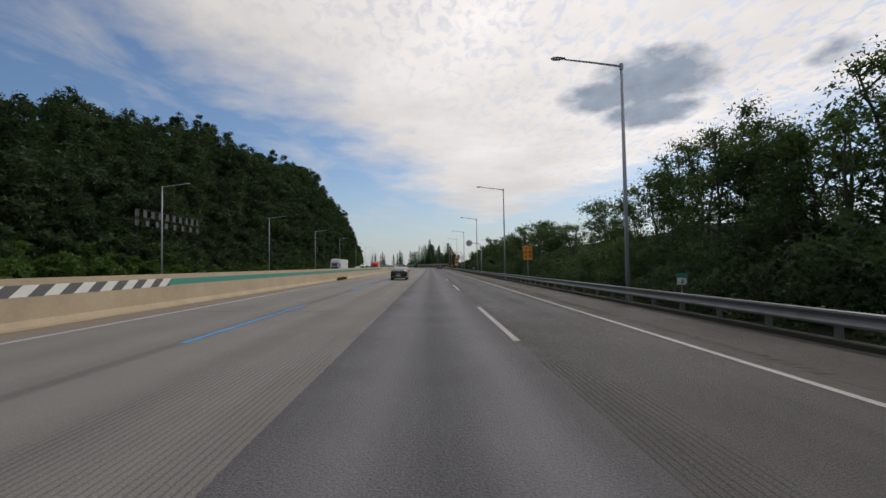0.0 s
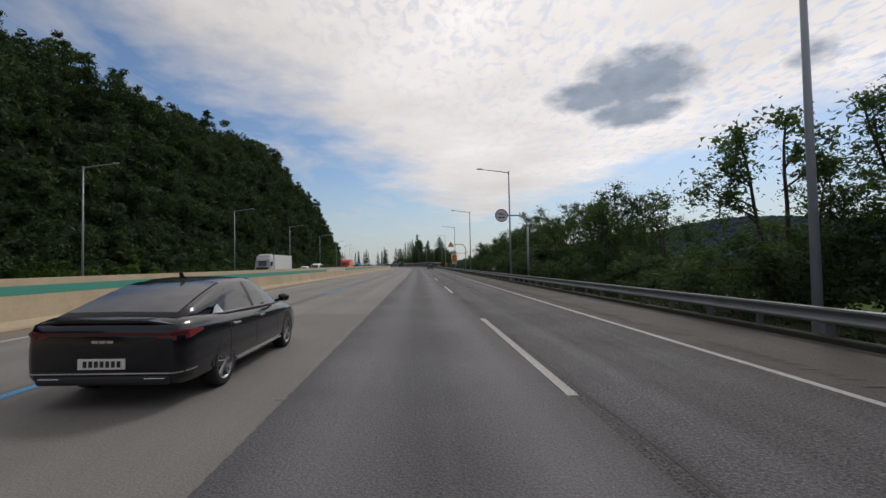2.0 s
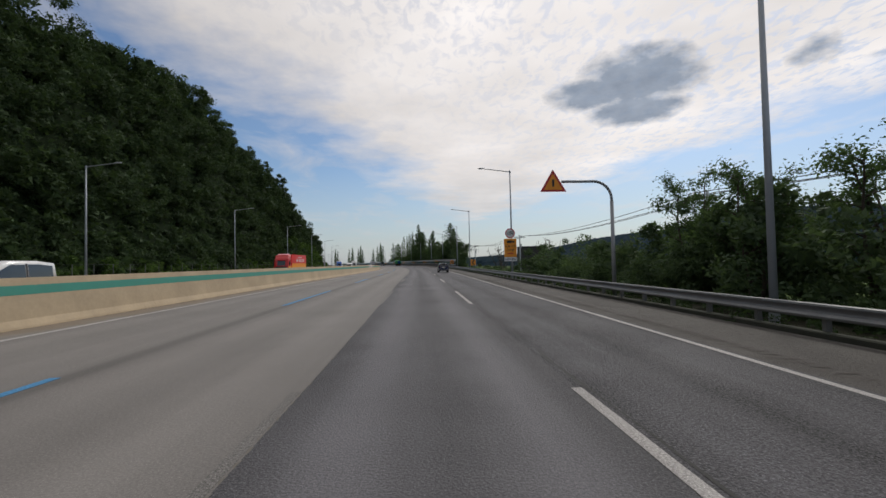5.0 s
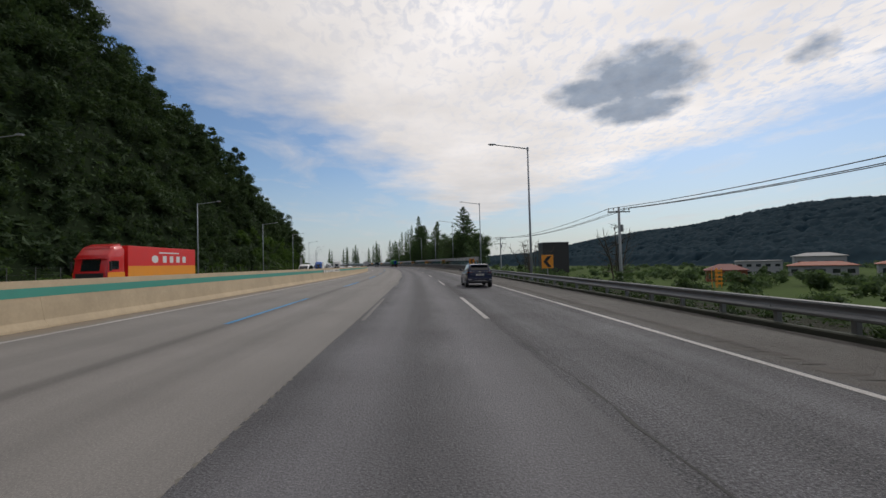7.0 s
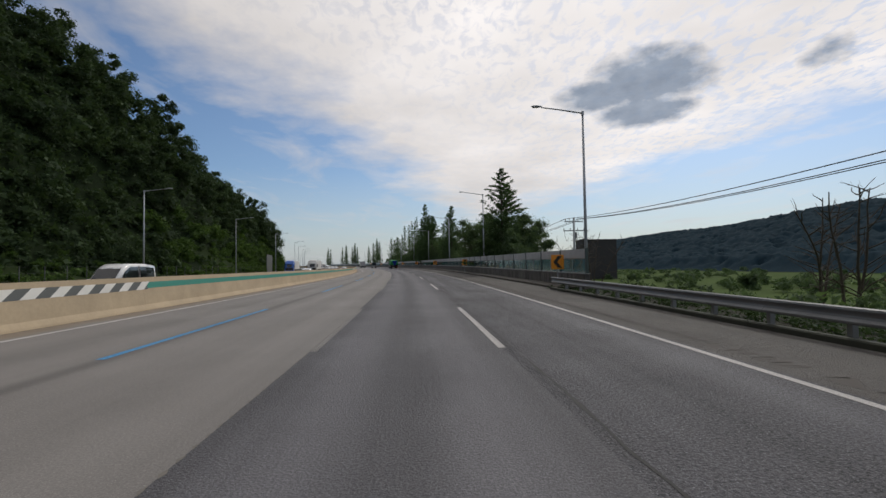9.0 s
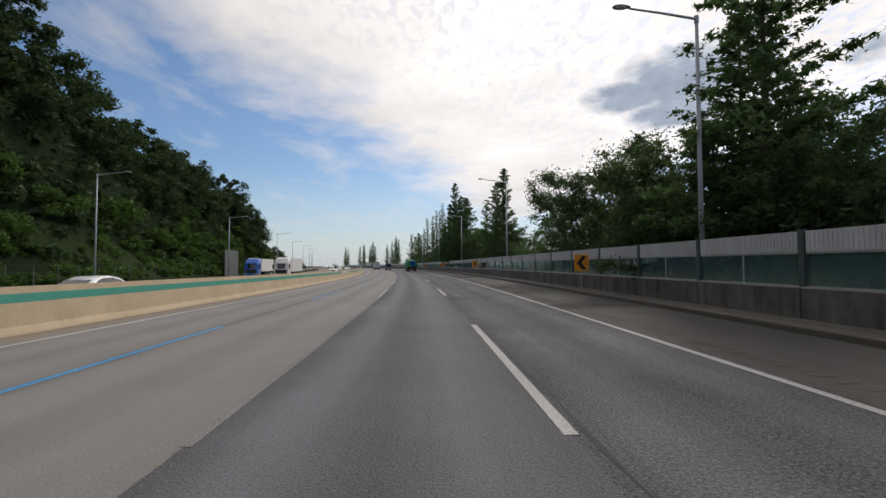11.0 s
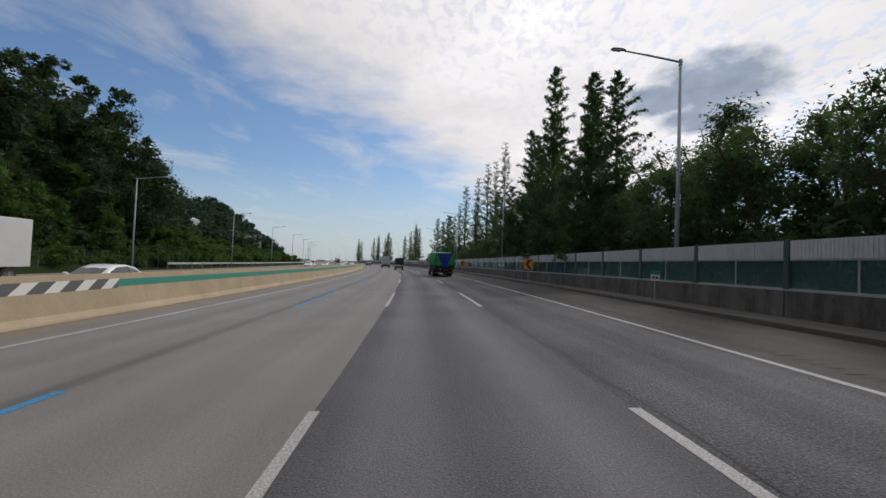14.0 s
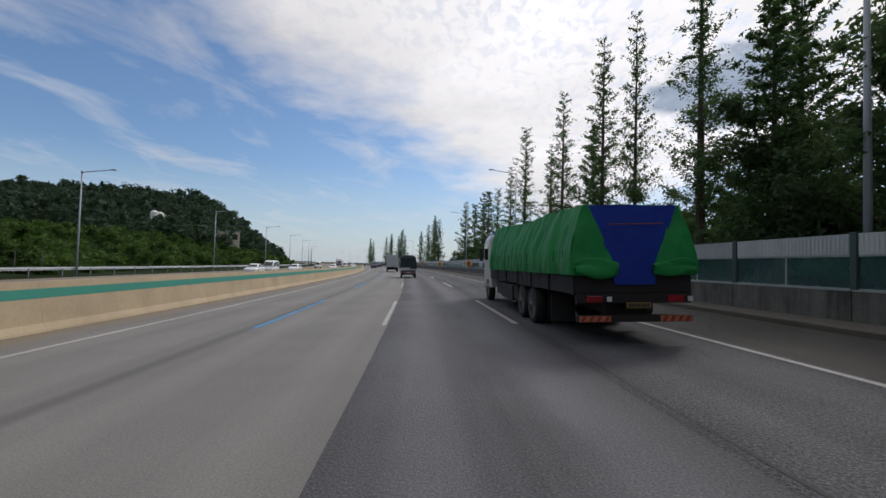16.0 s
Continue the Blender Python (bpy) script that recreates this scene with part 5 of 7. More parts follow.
def plate_bars(parent, y, z, x=0.0, face=-1, mat=None):
    p = part("number_plate", boxes((x - 0.26, x + 0.26, y - 0.008, y + 0.008, z - 0.06, z + 0.06), bevel=0.003), mat or WHITE_PAINT, parent, "pale plate with plain dark bars")
    rowsb = [(x - 0.2 + 0.062 * k, x - 0.16 + 0.062 * k, y + face * 0.012, y + face * 0.008, z - 0.035, z + 0.035) for k in range(7)]
    part("lettering_bar", boxes(*[(a, b, min(c, d), max(c, d), e, f) for a, b, c, d, e, f in rowsb]), BLACK_SIGN, p)


def between(rows, y):
    """A row of numbers read off at y from rows sorted by their first number."""
    return [float(np.interp(y, [r[0] for r in rows], [r[k] for r in rows])) for k in range(len(rows[0]))]


def cabin_side(cabin, y, h, side, out=0.006):
    """A point on the side of the cabin at y, h from the belt (0) to the roof (1)."""
    y, wb, zb, wr, zr = between(cabin, y)
    x = np.interp(h, (0, 0.6, 0.88, 1.0), (wb, wb * 0.4 + wr * 0.6, wr, wr * 0.88))
    return (side * (float(x) + out), y, zb - 0.03 + (zr - zb + 0.03) * h)


def side_window(parent, cabin, outline, side, name="side_window", material=None, out=0.006):
    """A pane on the cabin's side. outline: (y, lower h, upper h)."""
    bm = bmesh.new()
    y0, y1 = outline[0][0], outline[-1][0]
    cols = []
    for k in range(13):
        y, lo, hi = between(outline, y0 + (y1 - y0) * k / 12)
        cols.append([cabin_side(cabin, y, lo + (hi - lo) * j / 5, side, out) for j in range(6)])
    loft(bm, cols, cap=False, closed=False)
    return part(name, bm, material or CAR_GLASS, parent, smooth=True)


def end_window(parent, cabin, y0, y1, f0, f1, name):
    """The sloping pane of a windscreen or a rear window."""
    bm = bmesh.new()
    rows = []
    for k in range(9):
        u = k / 8
        y, wb, zb, wr, zr = between(cabin, y0 + (y1 - y0) * u)
        f = f0 + (f1 - f0) * u
        rows.append([(wr * f * c, y - (0.006 if y0 < 2 else -0.006), zr + 0.004 + 0.012 * (1 - abs(c))) for c in (-1, -0.5, 0, 0.5, 1)])
    loft(bm, rows, cap=False, closed=False)
    return part(name, bm, CAR_GLASS, parent, smooth=True)


def flank_gap(parent, body, y, low, high, side):
    """A thin door gap that follows the flank."""
    y, w, z0, z1, _ = between([(r + (0.04,))[:5] for r in body], y)
    prof = [(px, z) for px, _, z in ring_of(y, w, z0, z1)[:7]]
    bm = bmesh.new()
    zs = [low + (high - low) * k / 7 for k in range(8)]
    xs = [float(np.interp(z, [p[1] for p in prof], [p[0] for p in prof])) + 0.0025 for z in zs]
    loft(bm, [[(side * x, y + d, z) for x, z in zip(xs, zs)] for d in (-0.006, 0.006)], cap=False, closed=False)
    return part("door_gap", bm, BLACK_PLASTIC, parent)


def car(name, label, m, paint, body, cabin, windows, ends, axles, r, w, trim=True, spokes=5, group="cars on the road"):
    """A car along +y, its tail at y = 0. body: (y, half width, underside, top); cabin: (y, half width at belt, belt, half width of roof, roof)."""
    base = thing(name, label, "car", group, m)
    bm = bmesh.new()
    loft(bm, [ring_of(*b) for b in body])
    part("body", bm, paint, base, smooth=True)
    bm = bmesh.new()
    rings = []
    for y, wb, zb, wr, zr in cabin:
        right = [(wb, zb - 0.03), (wb * 0.4 + wr * 0.6, zb - 0.03 + (zr - zb + 0.03) * 0.6), (wr, zb - 0.03 + (zr - zb + 0.03) * 0.88), (wr * 0.94, zb - 0.03 + (zr - zb + 0.03) * 0.96), (wr * 0.85, zr), (wr * 0.4, zr + 0.012)]
        rings.append([(x, y, z) for x, z in right] + [(-x, y, z) for x, z in reversed(right)])
    loft(bm, rings)
    part("cabin", bm, paint, base, smooth=True)
    end_window(base, cabin, *ends[0], "rear_window")
    end_window(base, cabin, *ends[1], "windscreen")
    for side in (1, -1):
        for o in windows:
            side_window(base, cabin, o, side)
        full = [windows[0][0]] + [p for o in windows for p in o[1:]]
        if trim:
            bm = bmesh.new()
            ys = [full[0][0] + (full[-1][0] - full[0][0]) * k / 14 for k in range(15)]
            low = [cabin_side(cabin, y, between(full, y)[1], side, 0.016) for y in ys]
            for p, q in zip(low, low[1:]):
                tube(bm, p, q, 0.013, 0.013, 5)
            part("window_trim", bm, CHROME, base, "thin chrome strip")
        gap_y = (windows[0][-1][0] + windows[1][0][0]) / 2 if len(windows) > 1 else 2.0
        belt = between(cabin, gap_y)[2]
        side_window(base, cabin, [(gap_y - 0.05, 0.06, 0.86), (gap_y + 0.05, 0.06, 0.86)], side, "pillar", BLACK_PLASTIC, 0.008)
        for y in (gap_y + 0.12, gap_y - 0.92):
            part("door_handle", boxes((min(side * (w - 0.03), side * (w + 0.02)), max(side * (w - 0.03), side * (w + 0.02)), y, y + 0.2, belt - 0.16, belt - 0.13), bevel=0.006), CHROME if trim else paint, base)
        for y in (gap_y + 0.02, gap_y - 1.0, gap_y + 1.1):
            flank_gap(base, body, y, 0.36, belt - 0.06, side)
        ya, yb = axles
        part("sill_trim", boxes((min(side * (w - 0.06), side * (w + 0.004)), max(side * (w - 0.06), side * (w + 0.004)), ya + r * 1.2, yb - r * 1.2, 0.27, 0.295), bevel=0.006), CHROME if trim else BLACK_PLASTIC, base)
        ym = cabin[-1][0] - 0.55
        bm = bmesh.new()
        loft(bm, [[(side * (w + a), ym + b * math.cos(k * math.tau / 10), belt + 0.09 + c * math.sin(k * math.tau / 10)) for k in range(10)] for a, b, c in ((0.03, 0.05, 0.05), (0.08, 0.09, 0.075), (0.17, 0.085, 0.07), (0.21, 0.04, 0.04))])
        tube(bm, (side * (w - 0.05), ym + 0.02, belt + 0.02), (side * (w + 0.08), ym, belt + 0.06), 0.03, 0.03, 6)
        part("mirror", bm, paint, base, smooth=True)
        for y in axles:
            wheel(base, side * (w - 0.11), y, r, 0.22, side, spokes)
    for y in axles:
        arch(base, y, r, w - 0.012)
    return base


def saloon(m):
    L, w = 5.0, 0.935
    body = [(0.0, 0.76, 0.40, 0.90, 0.015), (0.03, 0.83, 0.33, 0.965, 0.02), (0.10, 0.875, 0.28, 1.0, 0.025), (0.3, 0.905, 0.24, 1.025, 0.03), (0.7, 0.93, 0.22, 1.02, 0.04), (1.2, w, 0.20, 0.99, 0.05), (2.4, w, 0.19, 0.96, 0.06), (3.4, w, 0.19, 0.94, 0.06),
            (3.85, 0.93, 0.19, 0.93, 0.05), (4.4, 0.91, 0.20, 0.84, 0.05), (4.75, 0.85, 0.22, 0.74, 0.04), (4.93, 0.74, 0.28, 0.66, 0.03), (5.0, 0.58, 0.36, 0.58, 0.02)]
    cabin = [(0.24, 0.76, 1.00, 0.70, 1.045), (0.6, 0.80, 1.00, 0.69, 1.16), (1.0, 0.84, 0.99, 0.67, 1.275), (1.4, 0.86, 0.98, 0.655, 1.375), (1.9, 0.87, 0.97, 0.64, 1.44), (2.4, 0.88, 0.96, 0.64, 1.455), (2.8, 0.88, 0.955, 0.64, 1.43), (3.3, 0.86, 0.95, 0.64, 1.24), (3.85, 0.80, 0.95, 0.66, 0.97)]
    windows = ([(0.92, 0.16, 0.20), (1.15, 0.10, 0.52), (1.55, 0.09, 0.80), (2.1, 0.08, 0.86), (2.2, 0.08, 0.86)], [(2.3, 0.08, 0.86), (2.75, 0.08, 0.86), (3.2, 0.08, 0.80), (3.45, 0.08, 0.50), (3.6, 0.08, 0.12)])
    c = car("saloon_car", "glossy black fastback saloon car", m, CAR_BLACK, body, cabin, windows, ((0.34, 1.62, 0.93, 0.90), (3.75, 2.85, 0.9, 0.88)), (1.07, 3.97), 0.34, w)
    def wrap(z, dz, out, reach=0.86):
        """A strip that follows the tail round into the flanks."""
        path = [(-0.90, 0.34), (-0.885, 0.17), (-0.84, 0.05), (-0.76, -0.004), (0.76, -0.004), (0.84, 0.05), (0.885, 0.17), (0.90, 0.34)]
        if reach < 0.8:
            path = path[3:5]
        bm = bmesh.new()
        loft(bm, [[(x * (1 + out * 0.5), y - out, z - dz), (x * (1 + out * 0.5), y - out, z + dz), (x * 0.96, y + 0.04, z + dz), (x * 0.96, y + 0.04, z - dz)] for x, y in path])
        return bm
    part("tail_light", wrap(0.865, 0.02, 0.012), LAMP_DARK, c, "thin full-width dark red light bar")
    for x in (-1, 1):
        bm = bmesh.new()
        loft(bm, [[(x * 0.60, -0.012, 0.835), (x * 0.60, -0.012, 0.875), (x * 0.6, 0.03, 0.875), (x * 0.6, 0.03, 0.835)], [(x * 0.80, 0.012, 0.79), (x * 0.80, 0.012, 0.90), (x * 0.77, 0.06, 0.90), (x * 0.77, 0.06, 0.79)],
                  [(x * 0.893, 0.15, 0.80), (x * 0.893, 0.15, 0.905), (x * 0.85, 0.16, 0.905), (x * 0.85, 0.16, 0.80)], [(x * 0.925, 0.42, 0.86), (x * 0.925, 0.42, 0.885), (x * 0.88, 0.42, 0.885), (x * 0.88, 0.42, 0.86)]])
        part("tail_light", bm, LAMP_RED, c, "wrap-round red tail light")
        side_window(c, cabin, [(0.88, 0.10, 0.13), (1.02, 0.09, 0.40), (1.12, 0.09, 0.46), (1.20, 0.09, 0.12)], x, "quarter_trim", CHROME, 0.012)
        part("exhaust", boxes((x * 0.58 - 0.12, x * 0.58 + 0.12, -0.02, 0.04, 0.352, 0.37), bevel=0.01), CHROME, c)
    bm = bmesh.new()
    loft(bm, [[(-0.76, 0.30, 1.0), (-0.76, 0.04, 0.975), (-0.76, 0.05, 0.955)], [(-0.5, 0.30, 1.035), (-0.5, 0.0, 1.02), (-0.5, 0.01, 0.99)], [(0.5, 0.30, 1.035), (0.5, 0.0, 1.02), (0.5, 0.01, 0.99)], [(0.76, 0.30, 1.0), (0.76, 0.04, 0.975), (0.76, 0.05, 0.955)]])
    part("spoiler", bm, CAR_BLACK, c)
    part("emblem", boxes((-0.12, -0.045, -0.012, 0.03, 0.765, 0.795), (-0.035, 0.035, -0.012, 0.03, 0.765, 0.795), (0.045, 0.12, -0.012, 0.03, 0.765, 0.795)), CHROME, c)
    part("bumper_strip", wrap(0.42, 0.008, 0.006), CHROME, c, "thin chrome bumper strip")
    part("lower_bumper", boxes((-0.74, 0.74, -0.01, 0.3, 0.28, 0.40), bevel=0.04), BLACK_PLASTIC, c)
    plate_bars(c, -0.012, 0.53)
    bm = bmesh.new()
    loft(bm, [[(0.02, 1.75, 1.46), (-0.02, 1.75, 1.46), (0, 1.62, 1.46)], [(0.008, 1.68, 1.55), (-0.008, 1.68, 1.55), (0, 1.6, 1.55)]])
    part("antenna_fin", bm, CAR_BLACK, c)
    return c


def crossover(m):
    w = 0.9
    body = [(0.0, 0.72, 0.46, 1.02, 0.02), (0.04, 0.80, 0.38, 1.08, 0.03), (0.25, 0.87, 0.30, 1.12, 0.03), (0.8, 0.9, 0.27, 1.12, 0.03), (1.4, w, 0.25, 1.10, 0.04), (2.4, w, 0.24, 1.07, 0.05), (3.1, w, 0.24, 1.04, 0.05),
            (3.45, 0.89, 0.25, 1.03, 0.05), (3.9, 0.86, 0.27, 0.97, 0.05), (4.2, 0.80, 0.30, 0.88, 0.04), (4.34, 0.68, 0.36, 0.76, 0.02), (4.38, 0.55, 0.42, 0.68, 0.02)]
    cabin = [(0.10, 0.76, 1.10, 0.70, 1.13), (0.20, 0.79, 1.11, 0.68, 1.30), (0.34, 0.81, 1.11, 0.66, 1.50), (0.46, 0.82, 1.11, 0.65, 1.55), (0.9, 0.83, 1.10, 0.65, 1.585), (1.5, 0.83, 1.09, 0.65, 1.605), (2.2, 0.83, 1.07, 0.65, 1.60), (2.6, 0.82, 1.05, 0.65, 1.545), (3.0, 0.80, 1.03, 0.64, 1.33), (3.42, 0.76, 1.02, 0.64, 1.06)]
    windows = ([(0.86, 0.52, 0.56), (1.05, 0.36, 0.78), (1.25, 0.16, 0.82), (1.4, 0.12, 0.84), (1.85, 0.10, 0.85), (1.95, 0.10, 0.85)], [(2.05, 0.10, 0.85), (2.4, 0.10, 0.85), (2.75, 0.10, 0.78), (3.0, 0.10, 0.50), (3.12, 0.10, 0.16)])
    c = car("sport_utility_car", "glossy navy blue compact sport utility car", m, CAR_NAVY, body, cabin, windows, ((0.115, 0.33, 0.88, 0.84), (3.35, 2.55, 0.9, 0.88)), (0.85, 3.48), 0.345, w, spokes=6)
    for x in (-1, 1):
        bm = bmesh.new()
        loft(bm, [[(x * 0.50, -0.012, 1.015), (x * 0.50, -0.012, 1.05), (x * 0.5, 0.05, 1.05), (x * 0.5, 0.05, 1.015)], [(x * 0.735, 0.0, 0.985), (x * 0.735, 0.0, 1.062), (x * 0.7, 0.08, 1.062), (x * 0.7, 0.08, 0.985)],
                  [(x * 0.838, 0.10, 0.985), (x * 0.838, 0.10, 1.075), (x * 0.78, 0.12, 1.075), (x * 0.78, 0.12, 0.985)], [(x * 0.885, 0.38, 1.03), (x * 0.885, 0.38, 1.075), (x * 0.83, 0.38, 1.075), (x * 0.83, 0.38, 1.03)]])
        part("tail_light", bm, LAMP_DARK, c, "dark red wrap-round tail light")
        bm = bmesh.new()
        tube(bm, (x * 0.61, 0.6, 1.56), (x * 0.61, 0.85, 1.63), 0.018, 0.02, 6)
        tube(bm, (x * 0.61, 0.85, 1.63), (x * 0.61, 2.2, 1.65), 0.02, 0.02, 6)
        tube(bm, (x * 0.61, 2.2, 1.65), (x * 0.61, 2.5, 1.57), 0.02, 0.018, 6)
        part("roof_rail", bm, BLACK_PLASTIC, c, "dark roof rail")
        side_window(c, cabin, [(0.84, 0.54, 0.58), (0.98, 0.38, 0.46), (1.14, 0.20, 0.27), (1.26, 0.12, 0.15)], x, "quarter_trim", CHROME, 0.012)
        part("model_badge", boxes((x * 0.60 - 0.08, x * 0.60 + 0.08, -0.012, 0.03, 0.868, 0.884)), CHROME, c)
        part("bumper_light", boxes((min(x * 0.80, x * 0.60), max(x * 0.80, x * 0.60), -0.05, 0.1, 0.53, 0.57), bevel=0.01), LAMP_CLEAR, c)
    bm = bmesh.new()
    loft(bm, [[(-0.72, -0.004, 1.045), (-0.72, -0.004, 1.065), (-0.72, 0.05, 1.065)], [(-0.4, -0.022, 1.045), (-0.4, -0.022, 1.065), (-0.4, 0.05, 1.065)], [(0.4, -0.022, 1.045), (0.4, -0.022, 1.065), (0.4, 0.05, 1.065)], [(0.72, -0.004, 1.045), (0.72, -0.004, 1.065), (0.72, 0.05, 1.065)]])
    part("chrome_bar", bm, CHROME, c)
    bm = bmesh.new()
    loft(bm, [[(0.085 * f * math.cos(k * math.tau / 16), y, 1.045 + 0.042 * f * math.sin(k * math.tau / 16)) for k in range(16)] for y, f in ((0.03, 1.0), (-0.03, 1.0), (-0.036, 0.8))])
    part("emblem", bm, CHROME, c)
    part("bumper", boxes((-0.81, 0.81, -0.035, 0.35, 0.46, 0.74), bevel=0.08), CAR_NAVY, c)
    part("lower_bumper", boxes((-0.78, 0.78, -0.04, 0.4, 0.30, 0.54), bevel=0.10), BLACK_PLASTIC, c)
    bm = boxes((-0.77, 0.77, -0.055, -0.03, 0.575, 0.595))
    loft(bm, [[(-0.50, -0.055, 0.40), (-0.50, -0.055, 0.43), (-0.50, -0.02, 0.43)], [(-0.36, -0.06, 0.455), (-0.36, -0.06, 0.495), (-0.36, -0.02, 0.495)], [(0.36, -0.06, 0.455), (0.36, -0.06, 0.495), (0.36, -0.02, 0.495)], [(0.50, -0.055, 0.40), (0.50, -0.055, 0.43), (0.50, -0.02, 0.43)]])
    part("bumper_strip", bm, CHROME, c)
    bm = bmesh.new()
    loft(bm, [[(-0.60, 0.42, 1.50), (-0.60, 0.19, 1.49), (-0.60, 0.19, 1.53), (-0.60, 0.46, 1.56)], [(-0.3, 0.42, 1.53), (-0.3, 0.15, 1.515), (-0.3, 0.15, 1.555), (-0.3, 0.46, 1.58)], [(0.3, 0.42, 1.53), (0.3, 0.15, 1.515), (0.3, 0.15, 1.555), (0.3, 0.46, 1.58)], [(0.60, 0.42, 1.50), (0.60, 0.19, 1.49), (0.60, 0.19, 1.53), (0.60, 0.46, 1.56)]])
    part("spoiler", bm, CAR_NAVY, c, smooth=False)
    bm = bmesh.new()
    tube(bm, (0.0, 0.10, 1.15), (0.34, 0.12, 1.21), 0.014, 0.01, 5)
    part("wiper", bm, BLACK_PLASTIC, c)
    plate_bars(c, -0.018, 0.88)
    bm = bmesh.new()
    loft(bm, [[(0.02, 0.85, 1.59), (-0.02, 0.85, 1.59), (0, 0.7, 1.59)], [(0.008, 0.76, 1.67), (-0.008, 0.76, 1.67), (0, 0.68, 1.67)]])
    part("antenna_fin", bm, CAR_NAVY, c)
    return c


def small_car(name, label, m, paint, van=False):
    """Plain car or van of the far traffic."""
    h = 1.95 if van else 1.46
    body = [(0.0, 0.66, 0.42, 0.90, 0.02), (0.1, 0.82, 0.32, 0.98, 0.03), (0.8, 0.9, 0.25, 0.98, 0.04), (2.2, 0.9, 0.22, 0.96, 0.05), (3.4, 0.9, 0.22, 0.94, 0.05), (4.3, 0.82, 0.26, 0.80, 0.04), (4.6, 0.6, 0.36, 0.62, 0.02)]
    if van:
        cabin = [(0.05, 0.8, 0.96, 0.76, 1.0), (0.2, 0.82, 0.96, 0.74, h - 0.1), (1.2, 0.84, 0.96, 0.74, h), (2.8, 0.84, 0.95, 0.73, h), (3.4, 0.82, 0.95, 0.72, h - 0.25), (4.1, 0.78, 0.92, 0.7, 0.96)]
    else:
        cabin = [(0.5, 0.72, 0.97, 0.62, 1.0), (1.2, 0.8, 0.97, 0.6, h - 0.1), (1.8, 0.82, 0.96, 0.6, h), (2.4, 0.82, 0.95, 0.6, h - 0.02), (2.9, 0.8, 0.94, 0.6, h - 0.16), (3.5, 0.76, 0.93, 0.6, 0.97)]
    if van:
        windows = ([(0.35, 0.1, 0.8), (1.0, 0.1, 0.82), (1.85, 0.1, 0.82)], [(2.0, 0.1, 0.82), (2.8, 0.1, 0.82), (3.3, 0.1, 0.7), (3.7, 0.1, 0.3)])
        ends = ((0.07, 0.18, 0.9, 0.85), (4.0, 3.35, 0.9, 0.88))
    else:
        windows = ([(0.95, 0.12, 0.3), (1.3, 0.1, 0.78), (1.75, 0.1, 0.85)], [(1.88, 0.1, 0.85), (2.5, 0.1, 0.85), (2.9, 0.1, 0.7), (3.25, 0.1, 0.15)])
        ends = ((0.6, 1.15, 0.88, 0.86), (3.4, 2.85, 0.9, 0.88))
    c = car(name, label, m, paint, body, cabin, windows, ends, (0.85, 3.55), 0.32, 0.9, trim=False)
    for x in (-1, 1):
        part("tail_light", boxes((min(x * 0.8, x * 0.55), max(x * 0.8, x * 0.55), -0.012, 0.06, 0.72, 0.88), bevel=0.01), LAMP_RED, c)
        part("headlight", boxes((min(x * 0.72, x * 0.45), max(x * 0.72, x * 0.45), 4.45, 4.56, 0.58, 0.68), bevel=0.01), LAMP_CLEAR, c)
    plate_bars(c, -0.015, 0.62)
    return c


# the cargo truck under its tarpaulin
def cloth(name, c0, rough=0.5):
    return plain(name, c0, rough, 0, 0.3, 1.2, 0.6, 4.0, spec=0.25)


GREEN_TARP = cloth("green_tarpaulin", (0.016, 0.20, 0.045), 0.62)
BLUE_TARP = cloth("blue_tarpaulin", (0.010, 0.032, 0.25), 0.62)
DARK_TARP = cloth("dark_tarpaulin", (0.02, 0.032, 0.036), 0.6)
TRUCK_DARK = plain("truck_chassis", (0.016, 0.014, 0.013), 0.7, 0.2, 0.35, 3.0, 0.3, 20)
WHEEL_STEEL = plain("dirty_wheel_steel", (0.10, 0.10, 0.10), 0.6, 0.3, 0.3, 5.0)
TRUCK_RED = plain("rust_red_paint", (0.16, 0.035, 0.02), 0.65, 0, 0.35, 4.0)
RED_WHITE = plain("orange_board", (0.42, 0.11, 0.05), 0.6, 0, 0.3, 5.0)
CAB_WHITE = plain("cab_paint", (0.42, 0.43, 0.44), 0.4, 0, 0.12, 2.0, coat=0.4)
PLATE_YELLOW = plain("yellow_plate", (0.16, 0.11, 0.025), 0.5, 0, 0.1, 6.0)


def wrinkled(points_at, n, m, amount, seed, material, name, parent, label=""):
    """A sheet through points_at(u, v) with folds across it."""
    noise.seed_set(seed)
    bm = bmesh.new()
    grid = []
    for i in range(n + 1):
        r = []
        for j in range(m + 1):
            u, v = i / n, j / m
            p, d = points_at(u, v)
            f = noise.fractal(Vector((p[0] * 0.9, p[1] * 2.2, p[2] * 0.8 + seed)), 1.0, 2.0, 4)
            g = math.sin(p[1] * 5.2 + 2.0 * noise.noise(Vector((p[1], p[2] * 0.7, seed)))) * 0.4
            g += 0.9 * (0.25 - abs(noise.noise(Vector((p[0] * 1.8 + p[1] * 1.1, p[1] * 1.8 - p[2] * 0.5, p[2] * 1.3 + seed)))))
            r.append(bm.verts.new(Vector(p) + Vector(d) * amount * (f + g)))
        grid.append(r)
    for i in range(n):
        for j in range(m):
            bm.faces.new((grid[i][j], grid[i + 1][j], grid[i + 1][j + 1], grid[i][j + 1]))
    ob = part(name, bm, material, parent, label, smooth=True)
    return ob


